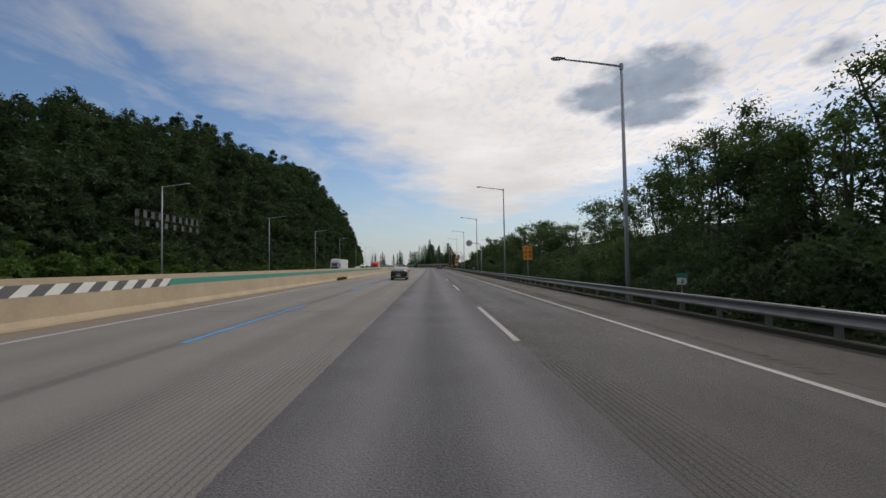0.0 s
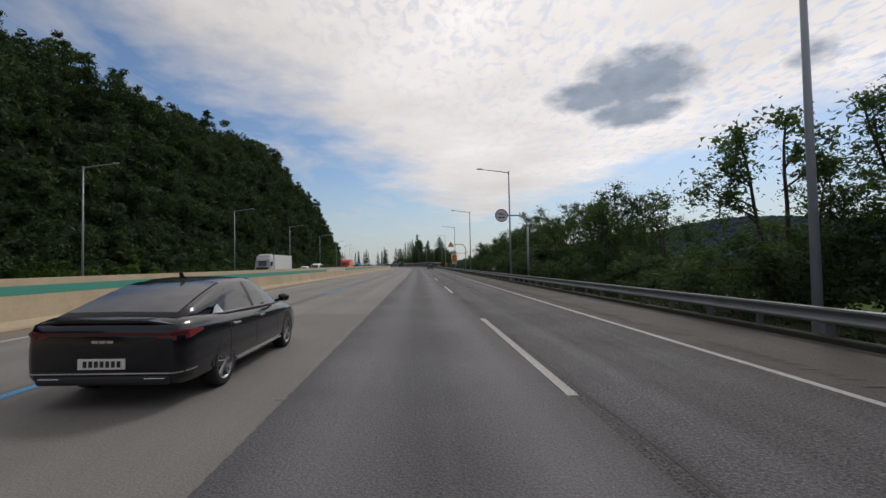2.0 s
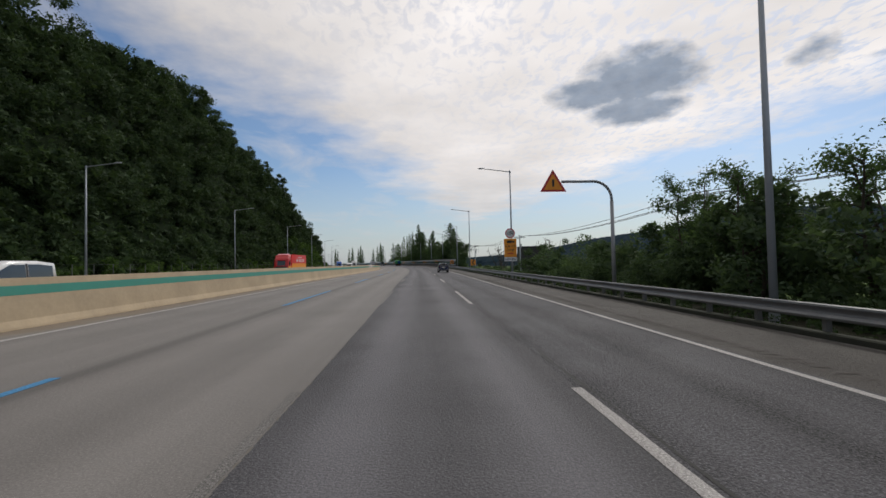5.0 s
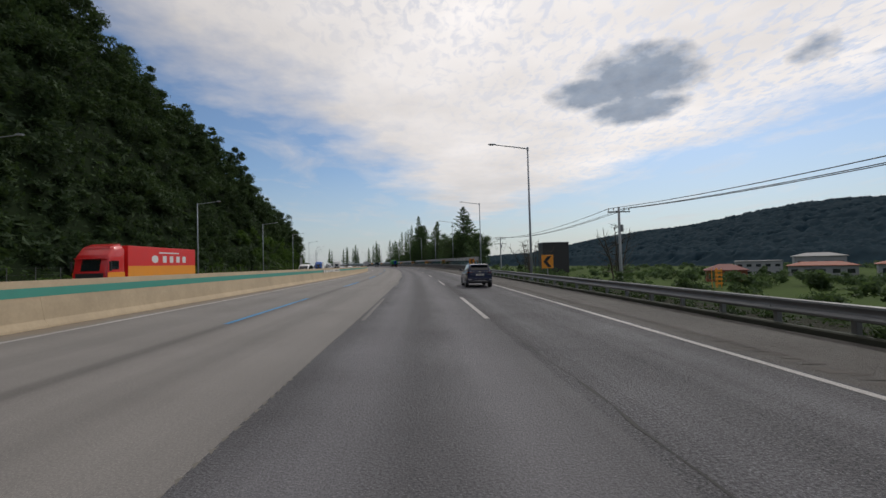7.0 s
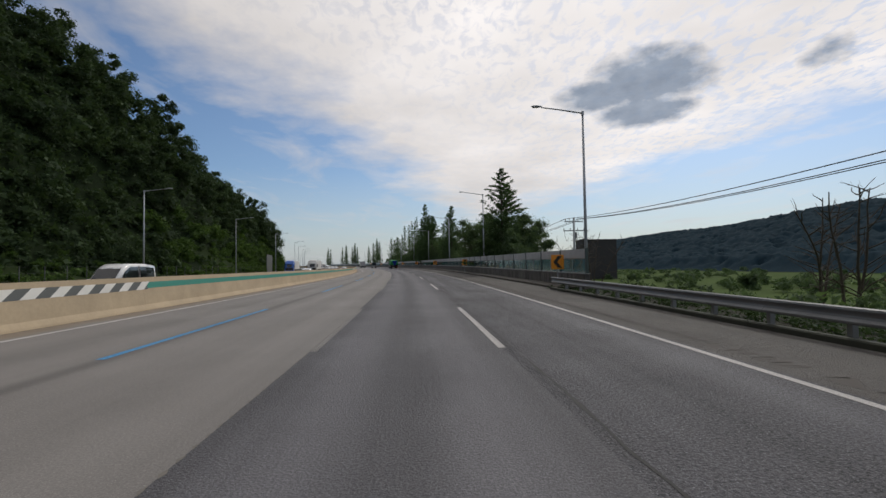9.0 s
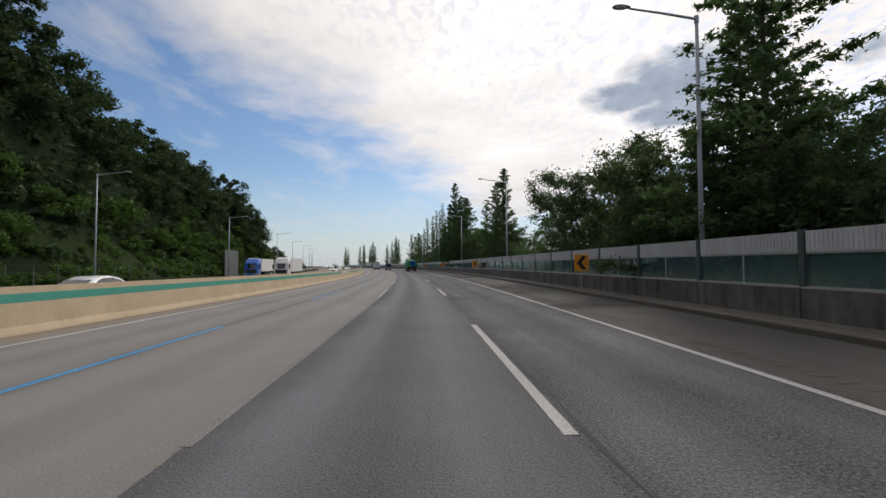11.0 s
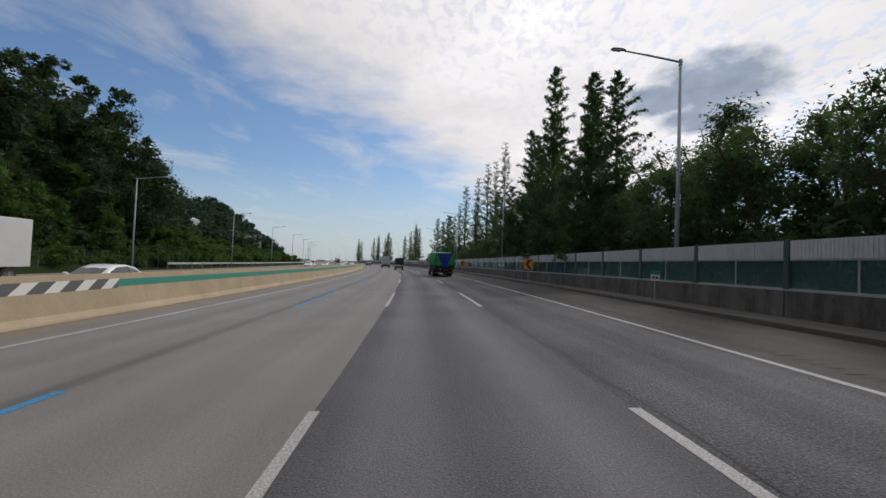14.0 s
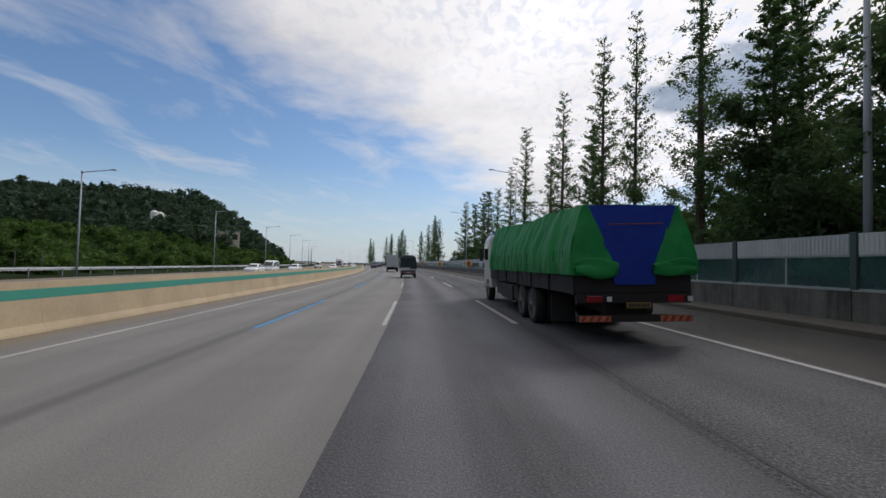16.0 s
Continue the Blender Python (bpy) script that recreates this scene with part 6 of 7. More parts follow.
def tarp_truck(m):
    c = thing("cargo_truck", "old cargo truck with its load under green and blue tarpaulins", "truck", "trucks on the road", m)
    W, L = 1.22, 10.6
    # frame, deck and drop sides
    part("chassis", boxes((-0.5, -0.32, 0.2, 12.6, 0.62, 0.86), (0.32, 0.5, 0.2, 12.6, 0.62, 0.86), (-0.5, 0.5, 0.25, 0.45, 0.55, 0.86), (-0.5, 0.5, 5, 5.2, 0.6, 0.84)), TRUCK_DARK, c)
    part("deck", boxes((-W, W, 0.05, L, 1.02, 1.16), bevel=0.01), TRUCK_DARK, c)
    for k in range(6):
        y0 = 0.1 + k * (L - 0.2) / 6
        for side in (1, -1):
            x0, x1 = sorted((side * W, side * (W - 0.05)))
            part("drop_side", boxes((x0, x1, y0 + 0.02, y0 + (L - 0.2) / 6 - 0.02, 1.14, 1.62), bevel=0.008), TRUCK_DARK, c)
            x0, x1 = sorted((side * (W - 0.02), side * (W + 0.03)))
            part("side_post", boxes((x0, x1, y0 - 0.04, y0 + 0.04, 1.0, 1.66)), TRUCK_DARK, c)
    part("tailgate", boxes((-W, W, 0.0, 0.06, 1.05, 1.5), bevel=0.01), TRUCK_DARK, c)
    # side of the load: bulging low, leaning in towards the ridge
    top_w, top_z, low_z = 0.95, 2.86, 1.42

    def side_at(side):
        def f(u, v):
            y = 0.05 + u * (L - 0.1) - 0.10 * (1 - v) * (1 - u) ** 8
            z = low_z + v * (top_z - low_z) + (0.04 * math.sin(u * 9.0) + 0.30 * u) * v * v
            x = W + 0.08 - (W + 0.08 - top_w) * v ** 1.6 + 0.05 * math.sin(v * 3.1)
            return (side * x, y, z), (side, 0, 0)
        return f
    for side in (1, -1):
        wrinkled(side_at(side), 150, 26, 0.06, 3 + side, GREEN_TARP, "tarpaulin_side", c)
        for k in range(16):
            y = 0.5 + k * 0.64
            bm = bmesh.new()
            tube(bm, (side * (W + 0.09), y, 1.95), (side * (W + 0.085), y + 0.12, 1.5), 0.008, 0.008, 5)
            tube(bm, (side * (W + 0.085), y + 0.12, 1.5), (side * (W + 0.04), y, 1.1), 0.008, 0.008, 5)
            part("rope", bm, BLACK_PLASTIC, c)

    def roof_at(u, v):
        y = 0.05 + u * (L - 0.1)
        x = -top_w + v * 2 * top_w
        return (x, y, top_z + 0.04 * math.sin(u * 9.0) + 0.30 * u + 0.06 * math.sin(v * math.pi) * min(1.0, u * 8)), (0, 0, 1)
    wrinkled(roof_at, 100, 12, 0.03, 9, GREEN_TARP, "tarpaulin_top", c)

    def back_blue(u, v):
        # narrows towards the tailgate
        z = 1.22 + v * (top_z - 1.22)
        w = 0.42 + (top_w - 0.42) * v ** 1.2
        x = (-1 + 2 * u) * w
        return (x, -0.06 + 0.10 * v, z), (0, -1, 0)
    wrinkled(back_blue, 24, 30, 0.03, 15, BLUE_TARP, "tarpaulin_back", c, "blue tarpaulin panel over the tail")
    bm = bmesh.new()
    tube(bm, (-0.55, -0.075, 2.45), (0.6, -0.075, 2.47), 0.012, 0.012, 6)
    part("strap", bm, TRUCK_RED, c)
    for side in (1, -1):
        def wing(u, v, side=side):
            z = low_z + v * (top_z - low_z)
            inner = 0.40 + (top_w - 0.40) * v ** 1.2
            outer = W + 0.05 - (W + 0.05 - top_w) * v ** 1.6
            x = inner - 0.02 + (outer + 0.085 - inner + 0.02) * u
            bulge = 0.05 * math.sin(u * math.pi) * (1 - v)
            return (side * x, (-0.09 + 0.13 * v - bulge) * (1 - u ** 6) + (-0.06 + 0.13 * v) * u ** 6, z), (0, -1, 0)
        wrinkled(wing, 24, 36, 0.06, 21 + side, GREEN_TARP, "tarpaulin_wing", c)

        def bundle(u, v, side=side):
            a = v * math.tau
            x = 0.38 + u * 0.88
            rr = (0.05 + 0.15 * math.sin(min(u * 0.9 + 0.12, 1) * 2.3)) * (0.9 + 0.2 * math.sin(a * 3 + u * 4))
            return (side * x, -0.11 + rr * 0.5 * math.cos(a), 1.56 + 0.10 * u * (1 - u) + 1.15 * rr * math.sin(a)), (0, math.cos(a), math.sin(a))
        wrinkled(bundle, 44, 36, 0.075, 31 + side, GREEN_TARP, "tarpaulin_fold", c, "gathered green tarpaulin corner")
    # tail: bumper boards, lamps, mud flaps, plate
    part("rear_bumper", boxes((-1.2, 1.2, -0.06, 0.08, 0.46, 0.60), bevel=0.01), TRUCK_DARK, c)
    for x in (-0.85, 0.85):
        board = part("bumper_board", boxes((x - 0.33, x + 0.33, -0.075, -0.06, 0.47, 0.59)), RED_WHITE, c)
        for k in range(4):
            bm = bmesh.new()
            loft(bm, [[(x - 0.30 + 0.16 * k, y, 0.475), (x - 0.23 + 0.16 * k, y, 0.475), (x - 0.17 + 0.16 * k, y, 0.585), (x - 0.24 + 0.16 * k, y, 0.585)] for y in (-0.079, -0.074)])
            part("board_stripe", bm, TRUCK_RED, board)
        part("tail_light", boxes((x - 0.17, x + 0.17, -0.08, 0.05, 0.86, 1.0), bevel=0.015), LAMP_RED, c)
        part("reflector", boxes((x + 0.3 - 0.05, x + 0.3 + 0.05, -0.085, -0.05, 0.88, 0.98)), LAMP_CLEAR, c)
        part("mud_flap", boxes((x - 0.3, x + 0.3, 1.9, 1.93, 0.25, 0.95)), BLACK_PLASTIC, c)
    part("tail_crossbeam", boxes((-1.2, 1.2, -0.02, 0.12, 0.84, 1.04), bevel=0.01), TRUCK_DARK, c)
    plate_bars(c, -0.09, 0.80, 0.05, mat=PLATE_YELLOW)
    part("lower_frame", boxes((-1.15, 1.15, 5.6, 9.4, 0.48, 0.95), (-1.2, -1.1, 6.2, 8.2, 0.42, 0.92), (1.1, 1.2, 6.2, 8.2, 0.42, 0.92), bevel=0.02), TRUCK_DARK, c)
    # wheels: two rear axles with doubles, one front
    for y in (3.55, 4.85):
        for side in (1, -1):
            wheel(c, side * (W - 0.15), y, 0.5, 0.28, side, 8, WHEEL_STEEL)
            wheel(c, side * (W - 0.47), y, 0.5, 0.28, side, 8, WHEEL_STEEL)
    for side in (1, -1):
        wheel(c, side * (W - 0.15), 11.5, 0.5, 0.28, side, 8, WHEEL_STEEL)
        part("mud_guard", boxes((min(side * W, side * 0.7), max(side * W, side * 0.7), 2.9, 5.5, 1.01, 1.05)), TRUCK_DARK, c)
    # cab
    bm = bmesh.new()
    rings = []
    for y, w, z1 in ((10.75, 1.15, 2.85), (10.95, 1.2, 2.98), (12.1, 1.2, 2.95), (12.6, 1.18, 2.72), (12.85, 1.16, 1.7), (12.9, 1.15, 0.62)):
        rings.append([(-w, y, 0.62), (w, y, 0.62), (w, y, z1 - 0.2), (w * 0.9, y, z1), (-w * 0.9, y, z1), (-w, y, z1 - 0.2)])
    loft(bm, rings)
    part("cab", bm, CAB_WHITE, c, "pale grey truck cab")
    for side in (1, -1):
        x0, x1 = sorted((side * 1.195, side * 1.215))
        part("cab_window", boxes((x0, x1, 11.3, 12.35, 1.85, 2.55), bevel=0.008), CAR_GLASS, c)
        x0, x1 = sorted((side * 1.25, side * 1.42))
        part("mirror", boxes((x0, x1, 12.5, 12.6, 1.8, 2.4), bevel=0.03), BLACK_PLASTIC, c)
    part("roof_rack", boxes((-0.9, 0.9, 10.85, 12.0, 3.02, 3.16), bevel=0.03), BLUE_TARP, c, "blue bundle on the cab roof")
    return c


def flat_truck(m):
    c = thing("small_truck", "small flatbed truck with a dark covered load", "truck", "trucks on the road", m)
    W = 0.95
    part("deck", boxes((-W, W, 0, 3.9, 0.78, 0.9), bevel=0.01), TRUCK_DARK, c)
    part("tailgate", boxes((-W, W, -0.03, 0.03, 0.9, 1.25), bevel=0.01), CAB_WHITE, c)
    for side in (1, -1):
        x0, x1 = sorted((side * W, side * (W - 0.04)))
        part("drop_side", boxes((x0, x1, 0.03, 3.9, 0.9, 1.25), bevel=0.008), CAB_WHITE, c)
        for y in (0.75, 4.6):
            wheel(c, side * (W - 0.14), y, 0.34, 0.22, side, 6, STEEL)
        part("tail_light", boxes((side * 0.72 - 0.16, side * 0.72 + 0.16, -0.06, 0.02, 0.62, 0.75), bevel=0.01), LAMP_RED, c)

    def load(u, v):
        a = v * math.pi
        y = 0.02 + u * 3.8
        ends = min(1.0, 0.75 + 3.0 * min(u, 1 - u))
        k = abs(math.cos(a)) ** 0.45 * (1 if math.cos(a) > 0 else -1)
        return ((W + 0.06) * k, y, 1.1 + 1.62 * ends * max(math.sin(a), 0) ** 0.5), (math.cos(a), 0, math.sin(a))
    wrinkled(load, 40, 30, 0.07, 41, DARK_TARP, "tarpaulin", c)

    def back(u, v):
        x = (-1 + 2 * u) * (W + 0.02) * (1 - 0.12 * v)
        return (x, -0.02 + 0.10 * v, 1.1 + 1.35 * v), (0, -1, 0)
    wrinkled(back, 16, 16, 0.05, 44, DARK_TARP, "tarpaulin_back", c)
    part("rear_bumper", boxes((-0.85, 0.85, -0.04, 0.06, 0.42, 0.54), bevel=0.01), TRUCK_DARK, c)
    plate_bars(c, -0.06, 0.66)
    bm = bmesh.new()
    loft(bm, [[(-w, y, 0.45), (w, y, 0.45), (w, y, z - 0.2), (w * 0.88, y, z), (-w * 0.88, y, z), (-w, y, z - 0.2)] for y, w, z in ((4.0, 0.86, 1.9), (4.2, 0.88, 2.0), (4.9, 0.88, 1.98), (5.3, 0.86, 1.45), (5.5, 0.84, 0.9))])
    part("cab", bm, CAB_WHITE, c)
    return c


def box_truck(label, m, length, height, cab_mat, box_mat, skirt=None, marks=False, name="box_truck"):
    """A lorry along +y whose tail is at y = 0."""
    c = thing(name, label, "truck", "trucks on the road", m)
    W = 1.22
    part("cargo_box", boxes((-W, W, 0, length, 1.05, height), bevel=0.03), box_mat, c)
    if skirt:
        part("box_skirt", boxes((-W - 0.004, W + 0.004, 0.02, length - 0.02, 1.06, 1.95)), skirt, c, "orange-yellow lower band")
    part("chassis", boxes((-0.5, 0.5, 0.1, length + 1.5, 0.6, 1.0)), TRUCK_DARK, c)
    part("side_guard", boxes((-W + 0.05, W - 0.05, length * 0.35, length * 0.7, 0.45, 0.9), bevel=0.02), TRUCK_DARK, c)
    y0 = length + 0.35
    bm = bmesh.new()
    loft(bm, [[(-w, y, 0.5), (w, y, 0.5), (w, y, z - 0.25), (w * 0.88, y, z), (-w * 0.88, y, z), (-w, y, z - 0.25)] for y, w, z in ((y0, 1.18, height - 0.15), (y0 + 0.3, 1.22, height - 0.02), (y0 + 1.1, 1.22, height - 0.15), (y0 + 1.75, 1.2, height - 0.75), (y0 + 2.05, 1.18, 1.5), (y0 + 2.1, 1.17, 0.5))])
    bmesh.ops.bevel(bm, geom=bm.edges[:], offset=0.05, segments=2, affect="EDGES", profile=0.5)
    part("cab", bm, cab_mat, c, smooth=True)
    top = height - 0.78

    def front(z, out):
        return y0 + 1.75 + 0.30 * (height - 0.75 - z) / (height - 2.25) + out
    bm = bmesh.new()
    loft(bm, [[(x, front(z, 0.02 - 0.05 * (x / 1.08) ** 2), z) for x in (-1.08, -0.8, -0.4, 0, 0.4, 0.8, 1.08)] for z in (1.6, 1.9, 2.2, min(2.5, top))], cap=False, closed=False)
    part("windscreen", bm, CAR_GLASS, c, smooth=True)
    part("sun_visor", boxes((-1.08, 1.08, front(min(2.5, top), 0.0), front(min(2.5, top), 0.22), min(2.5, top) - 0.02, min(2.5, top) + 0.06), bevel=0.02), cab_mat, c)
    bm = bmesh.new()
    loft(bm, [[(-1.0, y0 + 0.15, height - 0.1), (1.0, y0 + 0.15, height - 0.1), (0.95, y0 + 0.15, height + 0.12), (-0.95, y0 + 0.15, height + 0.12)], [(-0.95, y0 + 1.3, height - 0.3), (0.95, y0 + 1.3, height - 0.3), (0.9, y0 + 1.2, height - 0.12), (-0.9, y0 + 1.2, height - 0.12)]])
    part("wind_deflector", bm, cab_mat, c, smooth=False)
    part("grille", boxes((-0.95, 0.95, y0 + 2.05, y0 + 2.13, 0.75, 1.45), bevel=0.02), BLACK_PLASTIC, c)
    part("bumper", boxes((-1.2, 1.2, y0 + 1.95, y0 + 2.2, 0.35, 0.72), bevel=0.05), skirt or cab_mat, c)
    for side in (1, -1):
        x0, x1 = sorted((side * 1.205, side * 1.235))
        part("cab_window", boxes((x0, x1, y0 + 0.75, y0 + 1.6, 1.7, 2.35), bevel=0.01), CAR_GLASS, c)
        x0, x1 = sorted((side * 1.28, side * 1.45))
        part("mirror", boxes((x0, x1, y0 + 1.85, y0 + 1.95, 1.6, 2.3), bevel=0.03), BLACK_PLASTIC, c)
        part("headlight", boxes((side * 0.9 - 0.2, side * 0.9 + 0.2, y0 + 2.14, y0 + 2.21, 0.5, 0.66), bevel=0.01), LAMP_CLEAR, c)
        for y in (1.2, 2.5, y0 + 0.9):
            wheel(c, side * (W - 0.15), y, 0.5, 0.28, side, 8, STEEL)
        if marks:
            x0, x1 = sorted((side * (W + 0.002), side * (W + 0.008)))
            for k in range(4):
                y = length * 0.18 + k * 1.15
                part("lettering_bar", boxes((x0, x1, y, y + 0.62, 2.22, 2.80)), WHITE_SIGN, c)
            bm = bmesh.new()
            loft(bm, [[(x, length * 0.66 + 0.5 * math.cos(k * math.tau / 24), 2.52 + 0.33 * math.sin(k * math.tau / 24)) for k in range(24)] for x in (x0, x1)])
            part("logo", bm, WHITE_SIGN, c, "pale oval emblem")
            part("cab_band", boxes((min(side * 1.2, side * 1.232), max(side * 1.2, side * 1.232), y0 + 0.05, y0 + 2.0, 0.7, 1.5), bevel=0.01), skirt, c, "orange-yellow lower band")
            part("lettering_bar", boxes((x0, x1, length * 0.3, length * 0.6, 3.02, 3.14)), WHITE_SIGN, c)
    return c


saloon(on_wheels(50.1, -3.70) @ Matrix.Scale(0.985, 4))
crossover(on_wheels(186.15, 3.83) @ Matrix.Scale(0.965, 4))
tarp_truck(on_wheels(367.1, 3.52))
flat_truck(on_wheels(411.5, -1.2))
CAB_RED = plain("red_cab_paint", (0.62, 0.016, 0.016), 0.35, 0, 0.1, 2.0, coat=0.6)
BOX_RED = plain("red_box_paint", (0.68, 0.020, 0.018), 0.45, 0, 0.1, 1.0)
SKIRT = plain("amber_band", (0.80, 0.30, 0.015), 0.5, 0, 0.08, 1.0)
CAB_BLUE = plain("blue_cab_paint", (0.015, 0.12, 0.5), 0.35, 0, 0.1, 2.0, coat=0.6)
BOX_WHITE = plain("white_box_panel", (0.66, 0.66, 0.64), 0.5, 0, 0.1, 0.6)
BOX_GREY = plain("grey_box_panel", (0.38, 0.39, 0.40), 0.5, 0, 0.12, 0.6)
box_truck("red lorry with an amber band and pale lettering", on_wheels(205.0, -24.0, 180), 11.0, 3.55, CAB_RED, BOX_RED, SKIRT, True)
box_truck("grey-cabbed lorry with a long white box", on_wheels(131.0, -25.4, 180), 10.0, 3.5, CAB_WHITE, BOX_WHITE)
box_truck("lorry with a bright blue cab and white box", on_wheels(344.0, -28.6, 180), 9.0, 3.45, CAB_BLUE, BOX_WHITE)
box_truck("white lorry with a long white box body", on_wheels(337.5, -21.5, 180), 10.0, 3.45, BOX_WHITE, BOX_WHITE)
box_truck("white box van in the next lane ahead", on_wheels(452.0, -3.2), 7.0, 3.6, BOX_WHITE, BOX_GREY)
box_truck("white lorry in the far traffic", on_wheels(560.0, -20.0, 180), 8.0, 3.5, BOX_WHITE, BOX_WHITE)
small_car("estate_car", "white estate car on the opposite carriageway", on_wheels(128.3, -20.5, 180), CAR_WHITE)
small_car("passenger_van", "white passenger van on the opposite carriageway", on_wheels(137.7, -20.5, 180), CAR_WHITE, True)
small_car("passenger_van", "white passenger van far down the opposite carriageway", on_wheels(232.0, -17.0, 180), CAR_WHITE, True)
small_car("hatchback", "pale hatchback on the opposite carriageway", on_wheels(268.0, -13.5, 180), CAR_WHITE)
small_car("estate_car", "pale silver estate car on the opposite carriageway", on_wheels(335.0, -13.6, 180), CAR_WHITE)
small_car("estate_car", "white estate car passing the median", on_wheels(424.0, -22.0, 180), CAR_WHITE)
small_car("passenger_van", "white passenger van behind the estate car", on_wheels(434.0, -22.5, 180), CAR_WHITE, True)
for s, x, v in ((440, -20, False), (470, -17, False), (500, -24, True), (520, -14, False), (545, -17.5, True), (590, -14, False), (600, -18, False), (630, -21, False), (660, -17, True), (700, -14, False)):
    small_car("passenger_van" if v else "hatchback", "pale car in the far oncoming traffic", on_wheels(s, x, 180), CAR_WHITE, v)
for s, x in ((510, -7.2), (548, -3.6), (600, -7.2), (690, -3.6)):
    small_car("hatchback", "dark car far ahead in the same direction", on_wheels(s, x), CAR_NAVY)


# ---- median barrier, in cast sections ----
ZEBRA = ((6.5, 18.5), (95.5, 107.5), (208.0, 220.3), (316.8, 328.5))
PROFILE = [(-10.95, 0), (-10.93, 0.06), (-10.82, 0.22), (-10.64, 1.27), (-10.48, 1.27), (-10.30, 0.22), (-10.19, 0.06), (-10.17, 0)]


def face_x(z):
    return -10.30 - 0.18 * (z - 0.22) / 1.05 + 0.004


median = tagged(new("median_barrier"), "beige concrete median barrier with a green stripe", "barrier", kind="structure")
for s in [float(v) for v in range(-60, 500, 10)] + [float(v) for v in range(500, 820, 20)]:
    e = s + (10 if s < 500 else 20)
    strip("barrier_section", steps(s + 0.003, e - 0.003, 5), PROFILE, BARRIER, closed=True, parent=median)


def band(s0, s1, z0, z1, material, name):
    p = [(face_x(z0), z0), (face_x(z1), z1), (face_x(z1) - 0.05, z1), (face_x(z0) - 0.05, z0)]
    return strip(name, steps(s0, s1, 5), p, material, closed=True, parent=median)


cuts = [-60.0] + [v for z in ZEBRA for v in z] + [820.0]
for a, b in zip(cuts[::2], cuts[1::2]):
    band(a, b, 0.84, 1.08, GREEN_BAND, "green_stripe")
for a, b in ZEBRA:
    band(a, b, 0.80, 1.10, DARK_STRIPE, "dark_stripe")
    n = int((b - a) / 0.98)
    for k in range(n):
        s = a + (k + 0.25) * (b - a) / n
        bm = bmesh.new()
        c = [(s, 0.80), (s + 0.5, 0.80), (s + 0.95, 1.10), (s + 0.45, 1.10)]
        loft(bm, [[on_road(u, face_x(z) + d, z) for u, z in c] for d in (-0.02, 0.003)])
        part("white_stripe", bm, WHITE_PAINT, median)

# ---- guard rail with posts, kerb and gutter ----
KERB = [(8.42, -0.1), (8.42, 0.11), (8.45, 0.14), (8.62, 0.14), (8.62, -0.1)]
kerb = tagged(new("kerb"), "dirty concrete kerb below the guard rail", "kerb", kind="structure")
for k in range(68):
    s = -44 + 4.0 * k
    strip("kerb_stone", [s + 0.006, s + 3.994], KERB, DARK_KERB, closed=True, parent=kerb)
for k in range(90):
    s = 228 + 4.0 * k
    strip("kerb_stone", [s + 0.006, s + 3.994], [(x + 0.45, z * 1.15) for x, z in KERB], KERB_CONCRETE, closed=True, parent=kerb)
lay("road", steps(-60, 228, 4), 8.62, 10.6, GUTTER, "earthy strip behind the kerb")
lay("road", steps(228, 1100, 5), 8.42, 8.87, SHOULDER, "dusty edge of the hard shoulder")
tagged(strip("gutter", steps(228, 900, 5), [(9.07, 0.14), (9.6, 0.10), (10.25, 0.12)], KERB_CONCRETE), "dirt-filled strip between kerb and noise barrier", "road", kind="structure")

RAIL_X = -0.5
BEAM = [(9.02, 0.36), (8.985, 0.38), (8.975, 0.42), (9.03, 0.47), (9.045, 0.515), (9.03, 0.56), (8.975, 0.61), (8.985, 0.65), (9.02, 0.67), (9.03, 0.665), (8.997, 0.645), (8.99, 0.61), (9.04, 0.565), (9.057, 0.515), (9.04, 0.465), (8.99, 0.42), (8.997, 0.385), (9.03, 0.365)]
rail = tagged(new("guard_rail"), "weathered grey steel guard rail with ribbed beam, shade in its tone", "guard rail", kind="structure")
for k in range(68):
    s = -44 + 4.0 * k
    strip("beam", [s, s + 3.99], [(x + RAIL_X, 0.40 + (z - 0.36) * 1.13) for x, z in BEAM], RAIL_STEEL, closed=True, parent=rail)
post_mesh = boxes((0.0, 0.13, -0.06, 0.06, -0.3, 0.64), bevel=0.008)
first = part("post", post_mesh, RAIL_STEEL, rail)
first.matrix_world = at_road(-44, 9.14 + RAIL_X)
block_mesh = boxes((-0.09, 0.0, -0.05, 0.05, 0.42, 0.62))
spacer = part("spacer", block_mesh, RAIL_STEEL, rail)
spacer.matrix_world = at_road(-44, 9.14 + RAIL_X)
for k in range(1, 136):
    for name, src in (("post", first), ("spacer", spacer)):
        o = new(name, src.data)
        o.parent = rail
        o.matrix_world = at_road(-44 + 2.0 * k, 9.14 + RAIL_X)
far_rail = tagged(new("guard_rail"), "pale steel guard rail along the far verge", "guard rail", kind="structure")
for k in range(50):
    s = 380 + 4.0 * k
    strip("beam", [s, s + 3.99], [(x - 43.4, z + 0.1) for x, z in BEAM], PANEL, closed=True, parent=far_rail)
    o = new("post", first.data)
    o.parent = far_rail
    o.matrix_world = at_road(s, -34.45)

# ---- noise barrier: concrete foot, posts, tinted panes, ribbed metal panels ----
wall = tagged(new("noise_barrier"), "noise barrier of concrete, tinted panes and metal panels", "noise barrier", kind="structure")
BAY = 4.3
W0 = 227.2


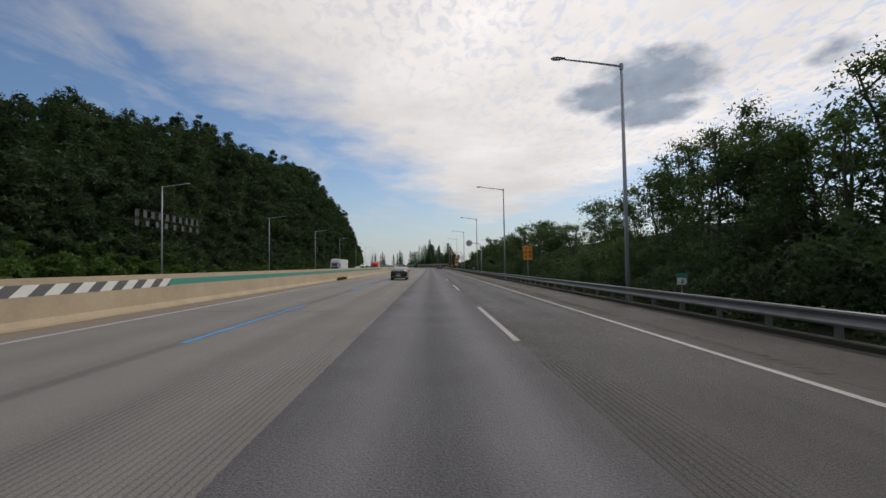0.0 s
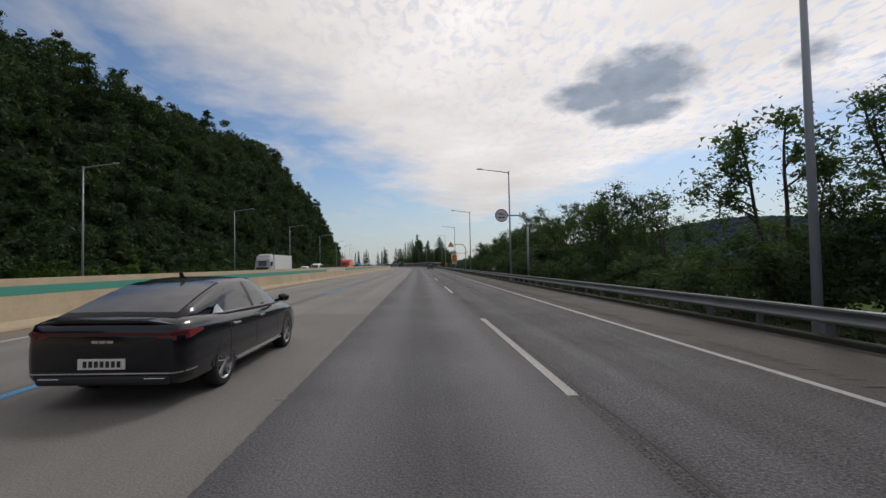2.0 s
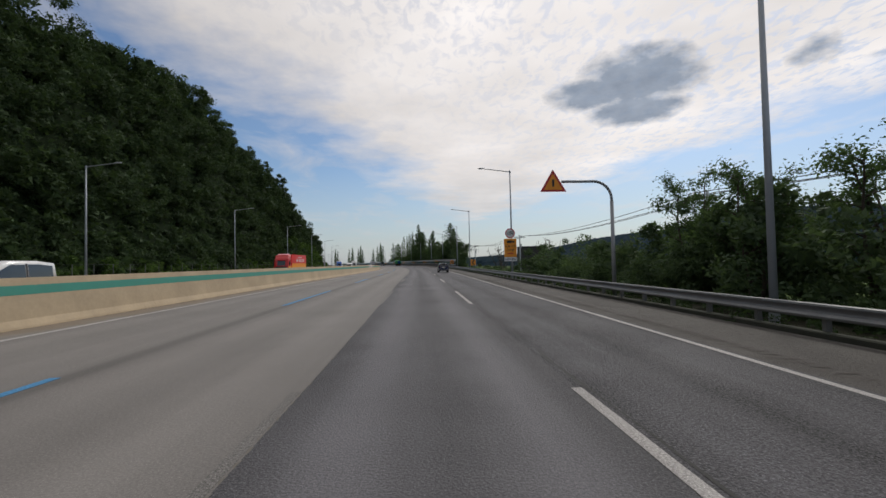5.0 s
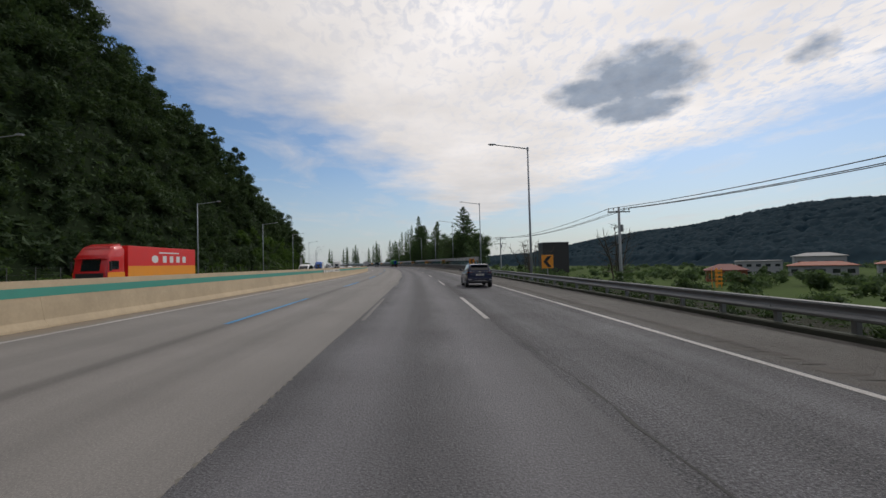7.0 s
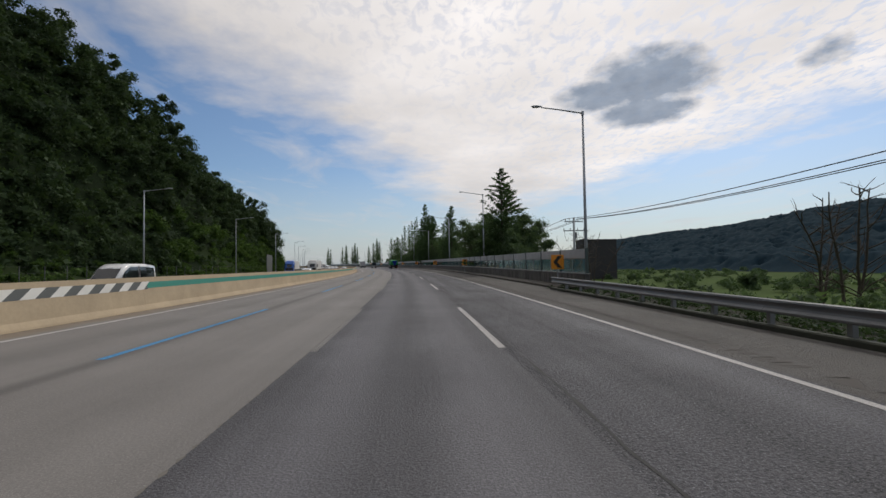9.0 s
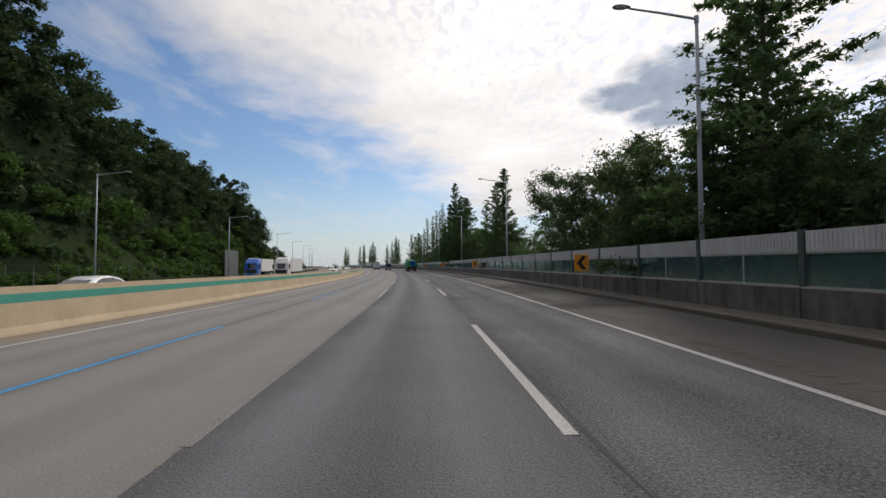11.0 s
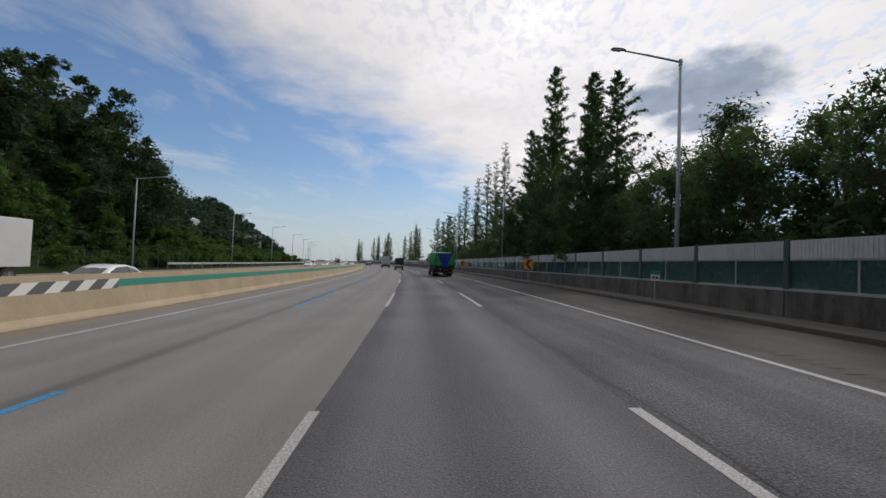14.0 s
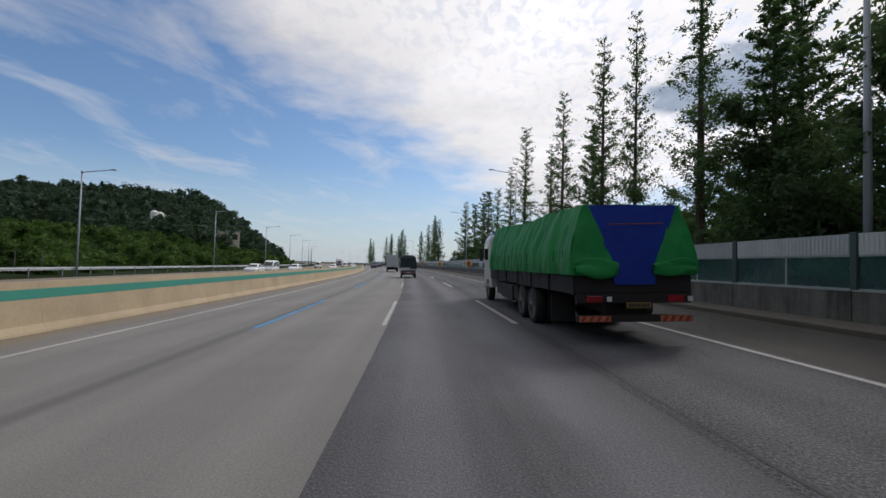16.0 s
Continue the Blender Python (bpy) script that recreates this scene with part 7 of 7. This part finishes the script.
def shared(name, bm, material):
    mesh = bpy.data.meshes.new(name)
    bmesh.ops.recalc_face_normals(bm, faces=bm.faces[:])
    bm.to_mesh(mesh)
    bm.free()
    mesh.materials.append(material)
    return mesh


foot_m = shared("foot_block", boxes((-0.13, 0.2, 0.002, BAY - 0.002, -0.3, 0.90)), OLD_WALL)
cap_m = shared("foot_cap", boxes((-0.14, 0.21, 0.0, BAY, 0.90, 0.945)), STEEL)
post_m = shared("post", boxes((-0.075, 0.075, -0.09, 0.09, 0.945, 2.44), bevel=0.01), GREEN_POST)
pane_m = shared("pane", boxes((-0.012, 0.012, 0.1, BAY / 2 - 0.03, 0.98, 1.80)), GREEN_GLASS)
mull_m = shared("mullion", boxes((-0.03, 0.03, BAY / 2 - 0.03, BAY / 2 + 0.03, 0.945, 1.83)), STEEL)
bar_m = shared("rail", boxes((-0.035, 0.035, 0.09, BAY - 0.09, 1.80, 1.85), (-0.03, 0.03, 0.09, BAY / 2 - 0.03, 0.945, 0.98), (-0.03, 0.03, BAY / 2 + 0.03, BAY - 0.09, 0.945, 0.98)), STEEL)
rows_p = [(-0.045, 0.045, 0.09, BAY - 0.09, 1.85, 2.40), (-0.055, -0.045, 0.09, BAY - 0.09, 2.36, 2.40)]
for k in range(32):
    rows_p.append((-0.062, -0.045, 0.13 + 0.127 * k, 0.195 + 0.127 * k, 1.86, 2.36))
panel_m = shared("panel", boxes(*rows_p), PANEL)
for k in range(110):
    s = W0 + BAY * k
    m = at_road(s, 10.38)
    chord = on_road(s + BAY, 10.38) - on_road(s, 10.38)
    m = Matrix.Translation(m.translation) @ chord.to_track_quat("Y", "Z").to_matrix().to_4x4()
    for name, mesh, dy in (("foot_block", foot_m, 0), ("foot_cap", cap_m, 0), ("post", post_m, 0), ("pane", pane_m, 0), ("pane", pane_m, BAY / 2 - 0.07), ("mullion", mull_m, 0), ("rail", bar_m, 0), ("panel", panel_m, 0)):
        o = new(name, mesh)
        o.parent = wall
        o.matrix_world = m @ Matrix.Translation((0, dy, 0))

RUMBLE = plain("rumble_dirt", (0.06, 0.052, 0.045), 0.9, 0, 0.3, 3.0)
stuff("rumble_strip", rumble_strip(), RUMBLE, "worn rumble strip milled into the shoulder", "road marking")
stuff("joint_crumbs", ragged_edge(-20, 420, 9), plain("crumbs", (0.15, 0.138, 0.12), 0.9, 0, 0.3, 3.0), "crumbled pale edge along the lane joint", "road joint")
